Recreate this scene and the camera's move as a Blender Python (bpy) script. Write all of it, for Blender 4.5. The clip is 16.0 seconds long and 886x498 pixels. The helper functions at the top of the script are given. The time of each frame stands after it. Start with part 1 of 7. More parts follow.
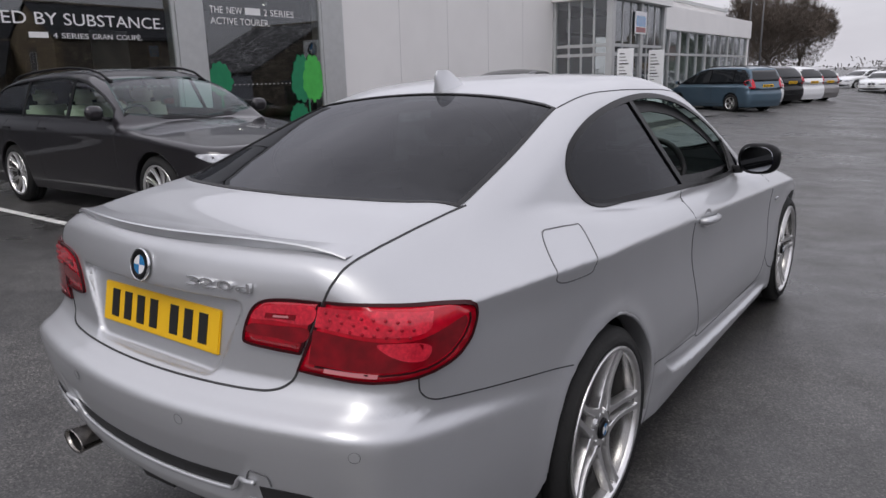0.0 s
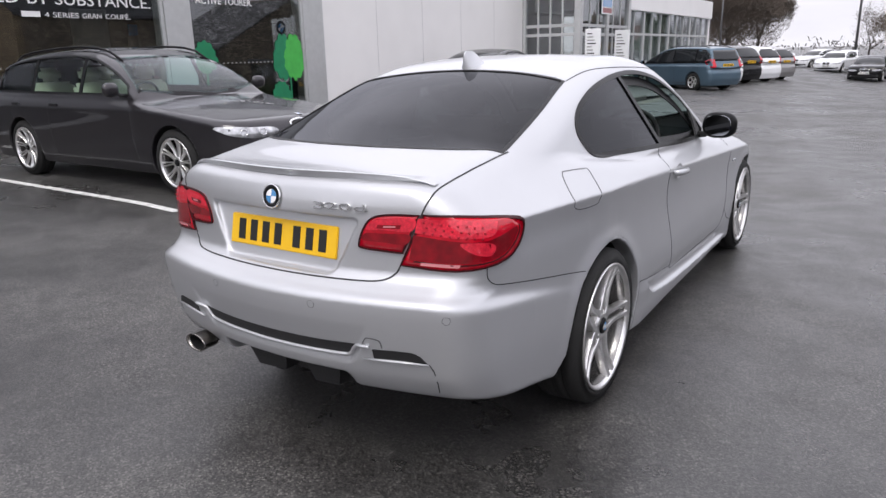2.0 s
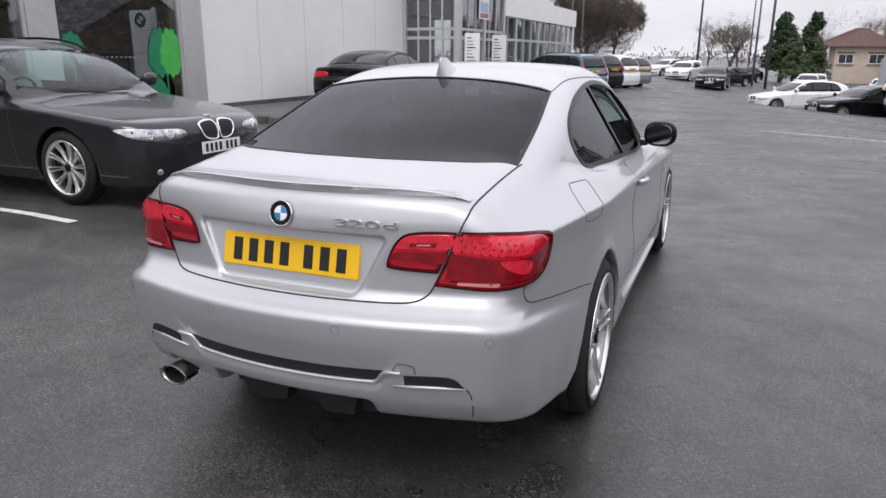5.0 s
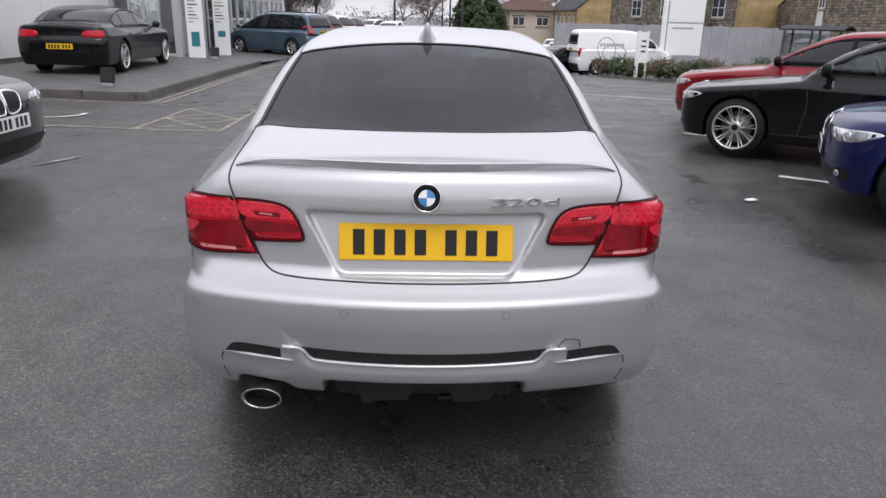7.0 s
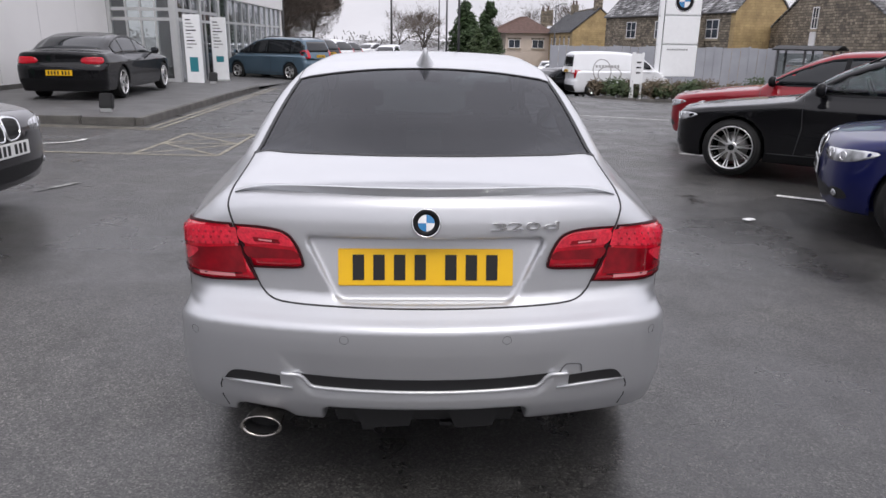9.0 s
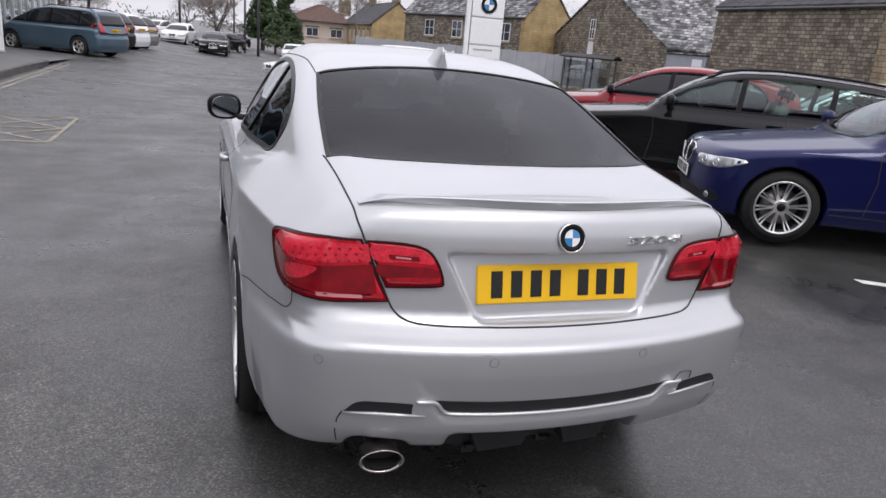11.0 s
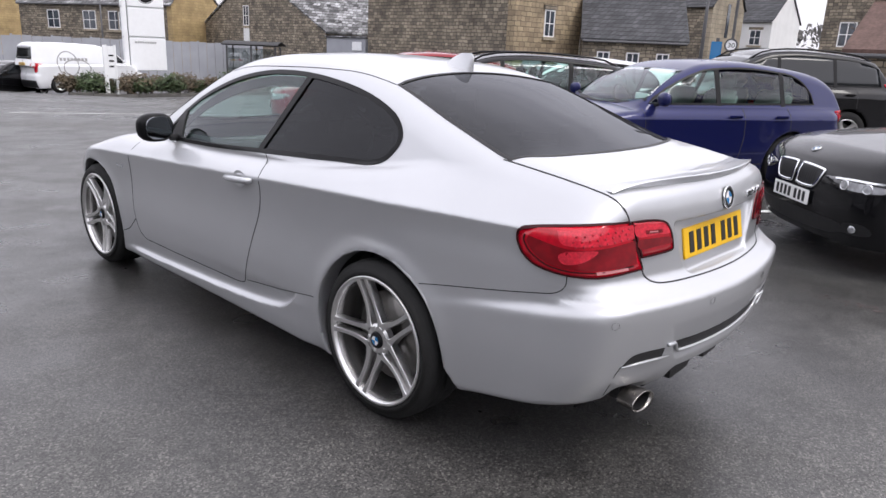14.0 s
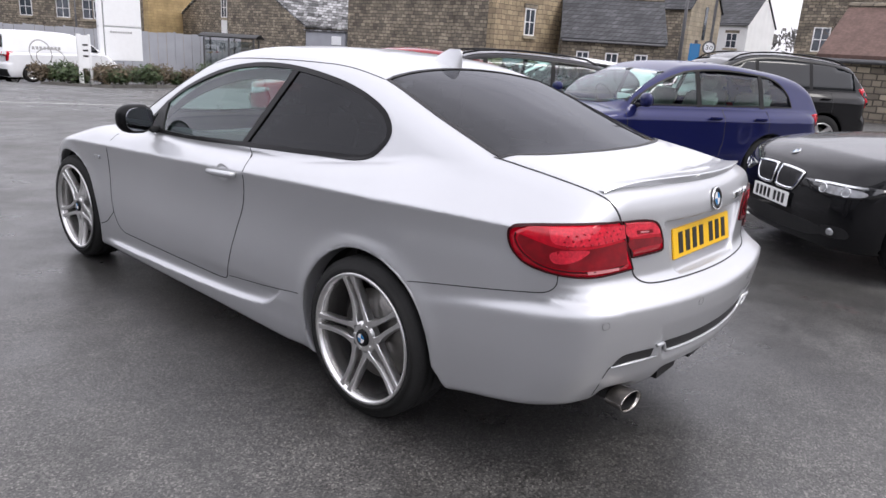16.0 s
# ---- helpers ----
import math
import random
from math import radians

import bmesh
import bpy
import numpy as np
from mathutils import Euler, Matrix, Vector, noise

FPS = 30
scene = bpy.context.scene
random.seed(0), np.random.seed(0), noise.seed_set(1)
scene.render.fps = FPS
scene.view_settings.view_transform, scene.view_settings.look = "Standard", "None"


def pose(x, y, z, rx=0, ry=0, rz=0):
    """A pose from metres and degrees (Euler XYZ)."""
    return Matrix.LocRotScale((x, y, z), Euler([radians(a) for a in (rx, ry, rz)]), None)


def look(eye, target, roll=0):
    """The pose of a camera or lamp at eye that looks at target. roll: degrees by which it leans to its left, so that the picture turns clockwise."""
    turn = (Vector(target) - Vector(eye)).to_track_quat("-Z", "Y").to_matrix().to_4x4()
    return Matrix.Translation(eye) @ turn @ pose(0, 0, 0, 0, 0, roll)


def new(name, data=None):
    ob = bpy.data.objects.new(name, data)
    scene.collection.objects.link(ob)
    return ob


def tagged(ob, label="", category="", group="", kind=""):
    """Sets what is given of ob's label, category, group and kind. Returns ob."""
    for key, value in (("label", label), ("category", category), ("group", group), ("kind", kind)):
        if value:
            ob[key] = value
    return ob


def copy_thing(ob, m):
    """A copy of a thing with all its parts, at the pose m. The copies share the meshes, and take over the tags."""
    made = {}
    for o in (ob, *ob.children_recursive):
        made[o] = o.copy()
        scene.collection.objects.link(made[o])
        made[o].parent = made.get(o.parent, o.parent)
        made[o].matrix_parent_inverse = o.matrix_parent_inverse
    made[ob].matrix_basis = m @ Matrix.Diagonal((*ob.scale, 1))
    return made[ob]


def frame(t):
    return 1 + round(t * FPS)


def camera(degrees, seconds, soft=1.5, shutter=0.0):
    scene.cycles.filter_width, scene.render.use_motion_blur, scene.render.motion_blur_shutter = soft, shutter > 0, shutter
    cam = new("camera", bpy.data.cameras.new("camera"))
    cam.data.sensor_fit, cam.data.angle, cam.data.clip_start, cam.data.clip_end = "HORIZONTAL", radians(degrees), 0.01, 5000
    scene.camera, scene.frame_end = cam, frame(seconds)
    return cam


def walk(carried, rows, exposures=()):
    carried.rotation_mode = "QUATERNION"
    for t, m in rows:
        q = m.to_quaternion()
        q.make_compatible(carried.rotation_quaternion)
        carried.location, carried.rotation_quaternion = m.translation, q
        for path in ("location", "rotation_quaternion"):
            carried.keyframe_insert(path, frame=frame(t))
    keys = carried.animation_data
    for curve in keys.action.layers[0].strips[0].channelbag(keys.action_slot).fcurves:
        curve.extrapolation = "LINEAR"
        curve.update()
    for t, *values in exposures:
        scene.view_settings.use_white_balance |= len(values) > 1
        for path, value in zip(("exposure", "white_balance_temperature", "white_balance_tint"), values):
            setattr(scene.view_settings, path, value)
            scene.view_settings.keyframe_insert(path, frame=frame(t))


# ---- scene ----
cam = camera(64.8, 16.0)
PATH = [
    (0, (1.644, -0.879, 1.422), (0.495, 0.686, 0.943), -1.5),
    (0.5, (1.732, -1.31, 1.403), (0.623, 0.266, 0.866), -1.6),
    (1, (1.778, -1.572, 1.423), (0.725, 0.021, 0.829), -1.9),
    (1.5, (1.796, -1.616, 1.437), (0.727, -0.012, 0.904), -1.3),
    (2, (1.801, -1.605, 1.433), (0.738, 0.002, 0.897), -1.4),
    (2.5, (1.804, -1.592, 1.433), (0.745, 0.016, 0.894), -1.5),
    (3, (1.798, -1.583, 1.432), (0.733, 0.021, 0.89), -1.5),
    (3.5, (1.79, -1.584, 1.432), (0.73, 0.022, 0.886), -1.4),
    (3.7, (1.787, -1.584, 1.433), (0.73, 0.025, 0.891), -1.3),
    (5.8, (0.588, -1.89, 1.474), (0.271, 0.02, 0.974), 0.7),
    (6, (0.376, -1.912, 1.471), (0.179, 0.018, 0.983), 0.5),
    (6.5, (0.035, -1.911, 1.478), (0.051, 0.002, 0.897), 0.4),
    (7, (-0.012, -1.896, 1.472), (0.048, 0.001, 0.841), 1.3),
    (7.5, (-0.008, -1.883, 1.476), (0.056, 0.021, 0.867), 1.2),
    (8, (-0.01, -1.881, 1.479), (0.055, 0.032, 0.896), 0.9),
    (8.5, (-0.013, -1.89, 1.481), (0.055, 0.023, 0.899), 0.9),
    (9, (-0.016, -1.889, 1.481), (0.048, 0.026, 0.908), 0.8),
    (9.5, (-0.019, -1.889, 1.482), (0.053, 0.026, 0.911), 1.0),
    (10, (-0.082, -1.864, 1.48), (0.051, 0.042, 0.891), 1.9),
    (10.2, (-0.189, -1.852, 1.482), (0.013, 0.05, 0.895), 3.2),
    (12.3, (-2.326, -1.045, 1.458), (-1.036, 0.398, 0.954), 2.0),
    (12.5, (-2.431, -0.999, 1.466), (-1.096, 0.41, 0.983), 1.7),
    (13, (-2.545, -0.944, 1.464), (-1.159, 0.393, 0.924), 2.0),
    (13.5, (-2.568, -0.931, 1.463), (-1.168, 0.385, 0.909), 2.4),
    (14, (-2.575, -0.923, 1.46), (-1.171, 0.391, 0.91), 2.4),
    (14.5, (-2.57, -0.919, 1.464), (-1.156, 0.385, 0.92), 2.8),
    (15, (-2.576, -0.917, 1.464), (-1.162, 0.391, 0.924), 2.2),
    (15.5, (-2.566, -0.915, 1.461), (-1.151, 0.39, 0.916), 2.0),
    (16, (-2.585, -0.874, 1.453), (-1.138, 0.39, 0.898), 3.6),
]
EXPOSURES = [(0, -0.16), (0.5, 0.02), (1.0, 0.27), (1.5, 0.38), (3.5, 0.46), (6.0, 0.15), (8.0, 0.28), (9.0, 0.22), (10.2, 0.18), (12.5, 0.36), (13.5, 0.53), (16.0, 0.6)]
walk(cam, [(t, look(e, g, r)) for t, e, g, r in PATH], EXPOSURES)

# ---- world and light: an overcast winter day ----
world = bpy.data.worlds.new("sky")
scene.world = world
world.use_nodes = True
wn, wl = world.node_tree.nodes, world.node_tree.links
wn.clear()
w_out, w_bg = wn.new("ShaderNodeOutputWorld"), wn.new("ShaderNodeBackground")
sky = wn.new("ShaderNodeTexSky")
sky.sky_type, sky.sun_disc = "NISHITA", False
sky.sun_elevation, sky.sun_rotation = radians(58), radians(166)
sky.dust_density, sky.air_density, sky.ozone_density = 4.0, 1.0, 1.0
w_tc, w_map, w_noise, w_ramp, w_mix = (wn.new("ShaderNodeTexCoord"), wn.new("ShaderNodeMapping"), wn.new("ShaderNodeTexNoise"),
                                       wn.new("ShaderNodeValToRGB"), wn.new("ShaderNodeMix"))
w_map.inputs["Scale"].default_value = (1.2, 1.2, 4.5)
w_noise.inputs["Scale"].default_value, w_noise.inputs["Detail"].default_value, w_noise.inputs["Roughness"].default_value = 1.6, 6, 0.55
w_ramp.color_ramp.elements[0].position, w_ramp.color_ramp.elements[0].color = 0.33, (7.0, 6.85, 7.6, 1)
w_ramp.color_ramp.elements[1].position, w_ramp.color_ramp.elements[1].color = 0.70, (9.6, 9.4, 10.2, 1)
w_mix.data_type = "RGBA"
w_mix.inputs["Factor"].default_value = 0.88
wl.new(w_tc.outputs["Generated"], w_map.inputs["Vector"])
wl.new(w_map.outputs["Vector"], w_noise.inputs["Vector"])
wl.new(w_noise.outputs["Fac"], w_ramp.inputs["Fac"])
wl.new(sky.outputs["Color"], w_mix.inputs["A"])
w_sep, w_lum, w_mul = wn.new("ShaderNodeSeparateXYZ"), wn.new("ShaderNodeMapRange"), wn.new("ShaderNodeVectorMath")
w_lum.inputs["From Min"].default_value, w_lum.inputs["From Max"].default_value = 0.10, 0.42
w_lum.inputs["To Min"].default_value, w_lum.inputs["To Max"].default_value = 0.75, 1.13
w_mul.operation = "SCALE"
wl.new(w_tc.outputs["Generated"], w_sep.inputs["Vector"])
wl.new(w_sep.outputs["Z"], w_lum.inputs["Value"])
wl.new(w_ramp.outputs["Color"], w_mul.inputs[0])
wl.new(w_lum.outputs["Result"], w_mul.inputs["Scale"])
wl.new(w_mul.outputs["Vector"], w_mix.inputs["B"])
wl.new(w_mix.outputs["Result"], w_bg.inputs["Color"])
w_bg.inputs["Strength"].default_value = 0.130
wl.new(w_bg.outputs["Background"], w_out.inputs["Surface"])

sun = new("sun", bpy.data.lights.new("sun", "SUN"))
sun.data.energy, sun.data.angle, sun.data.color = 1.0, radians(25), (1.0, 0.97, 0.93)
sun.matrix_world = look((3.5, -14, 24), (0, 0, 0))


# ---- materials ----
def material(name, color, rough=0.5, metal=0.0, coat=0.0, vary=0.12, scale=6.0, bump=0.0, bump_scale=60.0, fine=0.0, fine_scale=90.0,
             transmission=0.0, ior=1.45, spec=0.5, per_object=0.0, rough_vary=0.0, emit=0.0):
    """A procedural surface: colour with variation at two scales, and relief."""
    m = bpy.data.materials.new(name)
    m.use_nodes = True
    n, l = m.node_tree.nodes, m.node_tree.links
    p = n["Principled BSDF"]
    p.inputs["Base Color"].default_value = (*color, 1)
    p.inputs["Roughness"].default_value, p.inputs["Metallic"].default_value = rough, metal
    p.inputs["Coat Weight"].default_value, p.inputs["Coat Roughness"].default_value = coat, 0.03
    p.inputs["Transmission Weight"].default_value, p.inputs["IOR"].default_value = transmission, ior
    p.inputs["Specular IOR Level"].default_value = spec
    if emit:
        p.inputs["Emission Color"].default_value, p.inputs["Emission Strength"].default_value = (*color, 1), emit
    tc = n.new("ShaderNodeTexCoord")
    if vary or fine or per_object:
        big, small = n.new("ShaderNodeTexNoise"), n.new("ShaderNodeTexNoise")
        big.inputs["Scale"].default_value, big.inputs["Detail"].default_value = scale, 5
        small.inputs["Scale"].default_value, small.inputs["Detail"].default_value = fine_scale, 3
        l.new(tc.outputs["Object"], big.inputs["Vector"])
        l.new(tc.outputs["Object"], small.inputs["Vector"])
        a = n.new("ShaderNodeMapRange")
        a.inputs["From Min"].default_value, a.inputs["From Max"].default_value = 0.3, 0.7
        a.inputs["To Min"].default_value, a.inputs["To Max"].default_value = 1 - vary, 1 + vary
        l.new(big.outputs["Fac"], a.inputs["Value"])
        b = n.new("ShaderNodeMapRange")
        b.inputs["From Min"].default_value, b.inputs["From Max"].default_value = 0.3, 0.7
        b.inputs["To Min"].default_value, b.inputs["To Max"].default_value = 1 - fine, 1 + fine
        l.new(small.outputs["Fac"], b.inputs["Value"])
        mul = n.new("ShaderNodeMath")
        mul.operation = "MULTIPLY"
        l.new(a.outputs["Result"], mul.inputs[0])
        l.new(b.outputs["Result"], mul.inputs[1])
        last = mul
        if per_object:
            oi, c = n.new("ShaderNodeObjectInfo"), n.new("ShaderNodeMapRange")
            c.inputs["To Min"].default_value, c.inputs["To Max"].default_value = 1 - per_object, 1 + per_object
            l.new(oi.outputs["Random"], c.inputs["Value"])
            last = n.new("ShaderNodeMath")
            last.operation = "MULTIPLY"
            l.new(mul.outputs["Value"], last.inputs[0])
            l.new(c.outputs["Result"], last.inputs[1])
        mix = n.new("ShaderNodeVectorMath")
        mix.operation = "SCALE"
        mix.inputs[0].default_value = color
        l.new(last.outputs["Value"], mix.inputs["Scale"])
        l.new(mix.outputs["Vector"], p.inputs["Base Color"])
        if rough_vary:
            r = n.new("ShaderNodeMapRange")
            r.inputs["From Min"].default_value, r.inputs["From Max"].default_value = 0.35, 0.65
            r.inputs["To Min"].default_value, r.inputs["To Max"].default_value = max(0.02, rough - rough_vary), min(1, rough + rough_vary)
            l.new(big.outputs["Fac"], r.inputs["Value"])
            l.new(r.outputs["Result"], p.inputs["Roughness"])
    if bump:
        t, bp = n.new("ShaderNodeTexNoise"), n.new("ShaderNodeBump")
        t.inputs["Scale"].default_value, t.inputs["Detail"].default_value = bump_scale, 4
        bp.inputs["Strength"].default_value, bp.inputs["Distance"].default_value = bump, 0.01
        l.new(tc.outputs["Object"], t.inputs["Vector"])
        l.new(t.outputs["Fac"], bp.inputs["Height"])
        l.new(bp.outputs["Normal"], p.inputs["Normal"])
    return m


def car_paint(name, color, metal=0.0, rough=0.35, flake=0.0, coat=0.8):
    return material(name, color, rough, metal, coat, vary=0.03, scale=2.0, fine=flake, fine_scale=900.0, spec=0.12)


def clear_glass(name, tint, rough=0.0, gloss=0.04, edge=0.93):
    """Thin tinted glass: light passes straight, with a mirror's gloss by Fresnel."""
    m = bpy.data.materials.new(name)
    m.use_nodes = True
    n, l = m.node_tree.nodes, m.node_tree.links
    n.remove(n["Principled BSDF"])
    tr, gl, mx, lw = n.new("ShaderNodeBsdfTransparent"), n.new("ShaderNodeBsdfGlossy"), n.new("ShaderNodeMixShader"), n.new("ShaderNodeLayerWeight")
    pw, fr = n.new("ShaderNodeMath"), n.new("ShaderNodeMath")
    pw.operation, fr.operation = "POWER", "MULTIPLY_ADD"
    pw.inputs[1].default_value, fr.inputs[1].default_value, fr.inputs[2].default_value = 5.0, edge, gloss
    l.new(lw.outputs["Facing"], pw.inputs[0])
    l.new(pw.outputs["Value"], fr.inputs[0])
    tr.inputs["Color"].default_value = (*tint, 1)
    gl.inputs["Roughness"].default_value = max(rough, 0.015)
    gl.inputs["Color"].default_value = (0.95, 0.96, 1.0, 1)
    lw.inputs["Blend"].default_value = 0.5
    l.new(fr.outputs["Value"], mx.inputs["Fac"])
    l.new(tr.outputs["BSDF"], mx.inputs[1])
    l.new(gl.outputs["BSDF"], mx.inputs[2])
    l.new(mx.outputs["Shader"], n["Material Output"].inputs["Surface"])
    return m


M = {
    "silver": car_paint("silver_paint", (0.53, 0.538, 0.556), 0.64, 0.39, 0.05, 0.75),
    "grey": car_paint("dark_grey_paint", (0.030, 0.028, 0.032), 0.5, 0.30, 0.10, 1.0),
    "black": car_paint("black_paint", (0.005, 0.005, 0.006), 0.0, 0.25, coat=0.6),
    "blue": car_paint("deep_blue_paint", (0.009, 0.012, 0.075), 0.3, 0.35, 0.08, 0.7),
    "steel_blue": car_paint("steel_blue_paint", (0.085, 0.135, 0.18), 0.4, 0.35, 0.06),
    "red": car_paint("red_paint", (0.22, 0.008, 0.015), 0.15, 0.35, 0.05),
    "white_paint": car_paint("white_car_paint", (0.75, 0.76, 0.78), 0.0, 0.35),
    "silver_far": car_paint("grey_silver_paint", (0.32, 0.31, 0.31), 0.6, 0.35, 0.05),
    "glass_dark": material("tinted_car_glass", (0.010, 0.012, 0.014), 0.03, vary=0.0, spec=0.6),
    "glass_rear": clear_glass("privacy_glass", (0.06, 0.064, 0.068), 0, 0.034, 0.55),
    "glass_front": clear_glass("green_tinted_glass", (0.70, 0.88, 0.83), 0, 0.06),
    "trim": material("black_gloss_trim", (0.007, 0.007, 0.008), 0.35, vary=0.05, spec=0.2),
    "rubber": material("tyre_rubber", (0.011, 0.011, 0.011), 0.8, vary=0.2, scale=14, bump=0.25, bump_scale=120),
    "plastic": material("matt_black_plastic", (0.014, 0.014, 0.015), 0.55, vary=0.1, bump=0.1, bump_scale=300),
    "gap": material("shut_line", (0.035, 0.035, 0.037), 0.8, vary=0.0),
    "seam": material("flap_seam", (0.12, 0.12, 0.125), 0.6, vary=0.0),
    "alloy": material("alloy_silver", (0.74, 0.735, 0.73), 0.30, 0.95, 0.3, vary=0.06, scale=20, fine=0.05),
    "alloy_dark": material("alloy_gunmetal", (0.27, 0.265, 0.26), 0.26, 0.85, 0.2, vary=0.08, scale=20),
    "disc": material("brake_disc_steel", (0.25, 0.24, 0.23), 0.35, 0.9, vary=0.1, scale=30),
    "chrome": material("chrome", (0.80, 0.81, 0.82), 0.08, 1.0, vary=0.03),
    "lamp_red": material("red_lamp_lens", (0.50, 0.004, 0.018), 0.18, 0.0, 0.6, vary=0.18, scale=14, fine=0.12, fine_scale=70, spec=0.4),
    "lamp_red_bright": material("bright_red_lens", (0.62, 0.022, 0.045), 0.15, 0.0, 0.7, vary=0.2, scale=40, fine=0.2, fine_scale=120, spec=0.4),
    "lamp_red_dark": material("deep_red_lens", (0.20, 0.0014, 0.007), 0.12, 0.0, 0.6, vary=0.3, scale=25, spec=0.4),
    "lamp_pink": material("reverse_lens", (0.62, 0.22, 0.24), 0.1, 0.0, 1.0, vary=0.1),
    "lamp_clear": material("clear_headlamp", (0.48, 0.49, 0.51), 0.15, 0.45, 1.0, vary=0.55, scale=14),
    "lamp_smoked": material("smoked_headlamp", (0.030, 0.031, 0.034), 0.12, 0.2, 1.0, vary=0.2, scale=14),
    "mirror_face": material("mirror_glass", (0.30, 0.31, 0.33), 0.03, 1.0, vary=0.0),
    "pipe_steel": material("sooted_steel", (0.36, 0.34, 0.32), 0.25, 1.0, vary=0.25, scale=30),
    "led_red": material("led_red", (0.36, 0.008, 0.022), 0.3, vary=0.0, spec=0.3),
    "lamp_gasket": material("lamp_gasket", (0.035, 0.002, 0.004), 0.4, vary=0.05, spec=0.3),
    "badge_chrome": material("badge_chrome", (0.80, 0.80, 0.80), 0.10, 1.0, vary=0.05),
    "plate_yellow": material("yellow_number_plate", (0.80, 0.47, 0.012), 0.35, vary=0.03),
    "plate_white": material("white_number_plate", (0.78, 0.78, 0.76), 0.35, vary=0.03),
    "ink": material("black_ink", (0.012, 0.012, 0.012), 0.4, vary=0.0),
    "emblem_blue": material("emblem_blue", (0.03, 0.20, 0.45), 0.2, vary=0.0, coat=1.0),
    "emblem_teal": material("teal_film", (0.03, 0.20, 0.24), 0.4, vary=0.05),
    "emblem_white": material("emblem_white", (0.80, 0.80, 0.80), 0.2, vary=0.0, coat=1.0),
    "leather": material("dark_leather", (0.02, 0.019, 0.018), 0.5, vary=0.15, bump=0.2, bump_scale=200),
    "leather_grey": material("grey_cloth", (0.16, 0.155, 0.15), 0.8, vary=0.15, bump=0.2, bump_scale=200),
    "leather_beige": material("beige_leather", (0.42, 0.36, 0.28), 0.5, vary=0.1, bump=0.2, bump_scale=200),
    "white_wall": material("white_cladding", (0.80, 0.79, 0.78), 0.5, vary=0.03, scale=0.8, fine=0.02, fine_scale=40),
    "white_line": material("white_road_paint", (0.62, 0.62, 0.60), 0.6, vary=0.25, scale=9, fine=0.2, fine_scale=60),
    "yellow_line": material("yellow_road_paint", (0.235, 0.215, 0.165), 0.6, vary=0.5, scale=8, fine=0.35, fine_scale=60),
    "worn_white": material("worn_white_paint", (0.24, 0.24, 0.23), 0.7, vary=0.6, scale=11, fine=0.4, fine_scale=60),
    "dead_leaf": material("wet_dead_leaf", (0.022, 0.018, 0.014), 0.35, vary=0.4, scale=30),
    "worn_red": material("worn_red_paint", (0.100, 0.078, 0.076), 0.7, vary=0.6, scale=9, fine=0.3, fine_scale=60),
    "frame_grey": material("grey_aluminium", (0.50, 0.51, 0.51), 0.38, 0.4, vary=0.05),
    "shop_glass": clear_glass("shop_window_glass", (0.70, 0.73, 0.72), 0, 0.12),
    # near-black colour stands in for the shade inside the showroom
    "unlit_room": material("unlit_showroom", (0.035, 0.035, 0.035), 0.6, vary=0.3, scale=1.5),
    "sign_white": material("sign_white", (0.82, 0.83, 0.84), 0.4, vary=0.02),
    "kerb": material("kerb_stone", (0.105, 0.10, 0.092), 0.75, vary=0.25, scale=5, fine=0.25, fine_scale=70, bump=0.4, per_object=0.15),
    "slab": material("dark_paving", (0.085, 0.084, 0.084), 0.55, vary=0.25, scale=2, fine=0.15, bump=0.25, per_object=0.12),
    "fence": material("grey_fence_paint", (0.33, 0.34, 0.37), 0.7, vary=0.08, scale=1),
    "pole": material("grey_pole", (0.10, 0.10, 0.105), 0.5, 0.3, vary=0.1),
    "upvc": material("white_window_frame", (0.75, 0.75, 0.75), 0.4, vary=0.03),
    "pane": material("house_window_pane", (0.05, 0.06, 0.075), 0.05, vary=0.4, scale=2, spec=0.8),
    "green_a": material("leaf_green_film", (0.06, 0.42, 0.07), 0.5, vary=0.1),
    "green_b": material("deep_green_film", (0.008, 0.20, 0.085), 0.5, vary=0.1),
    "text_white": material("white_film", (0.80, 0.80, 0.80), 0.5, vary=0.0),
    "text_grey": material("grey_film", (0.30, 0.30, 0.30), 0.5, vary=0.0),
}


# ---- geometry helpers ----
def link_mesh(name, verts, faces, mat, parent=None, smooth=True):
    me = bpy.data.meshes.new(name)
    me.from_pydata(verts, [], faces)
    me.materials.append(mat)
    if smooth:
        me.shade_smooth()
    ob = new(name, me)
    ob.parent = parent
    return ob


def part(name, bm, mat, parent, label="", smooth=False):
    """Links a bmesh as one mesh object under a thing or a part."""
    me = bpy.data.meshes.new(name)
    bm.to_mesh(me)
    bm.free()
    me.materials.append(mat)
    if smooth:
        me.shade_smooth()
    ob = new(name, me)
    ob.parent = parent
    if label:
        tagged(ob, label)
    return ob


def thing(name, m, label, category, group="", kind=""):
    ob = new(name)
    ob.empty_display_size = 0.2
    ob.matrix_world = m
    return tagged(ob, label, category, group, kind)


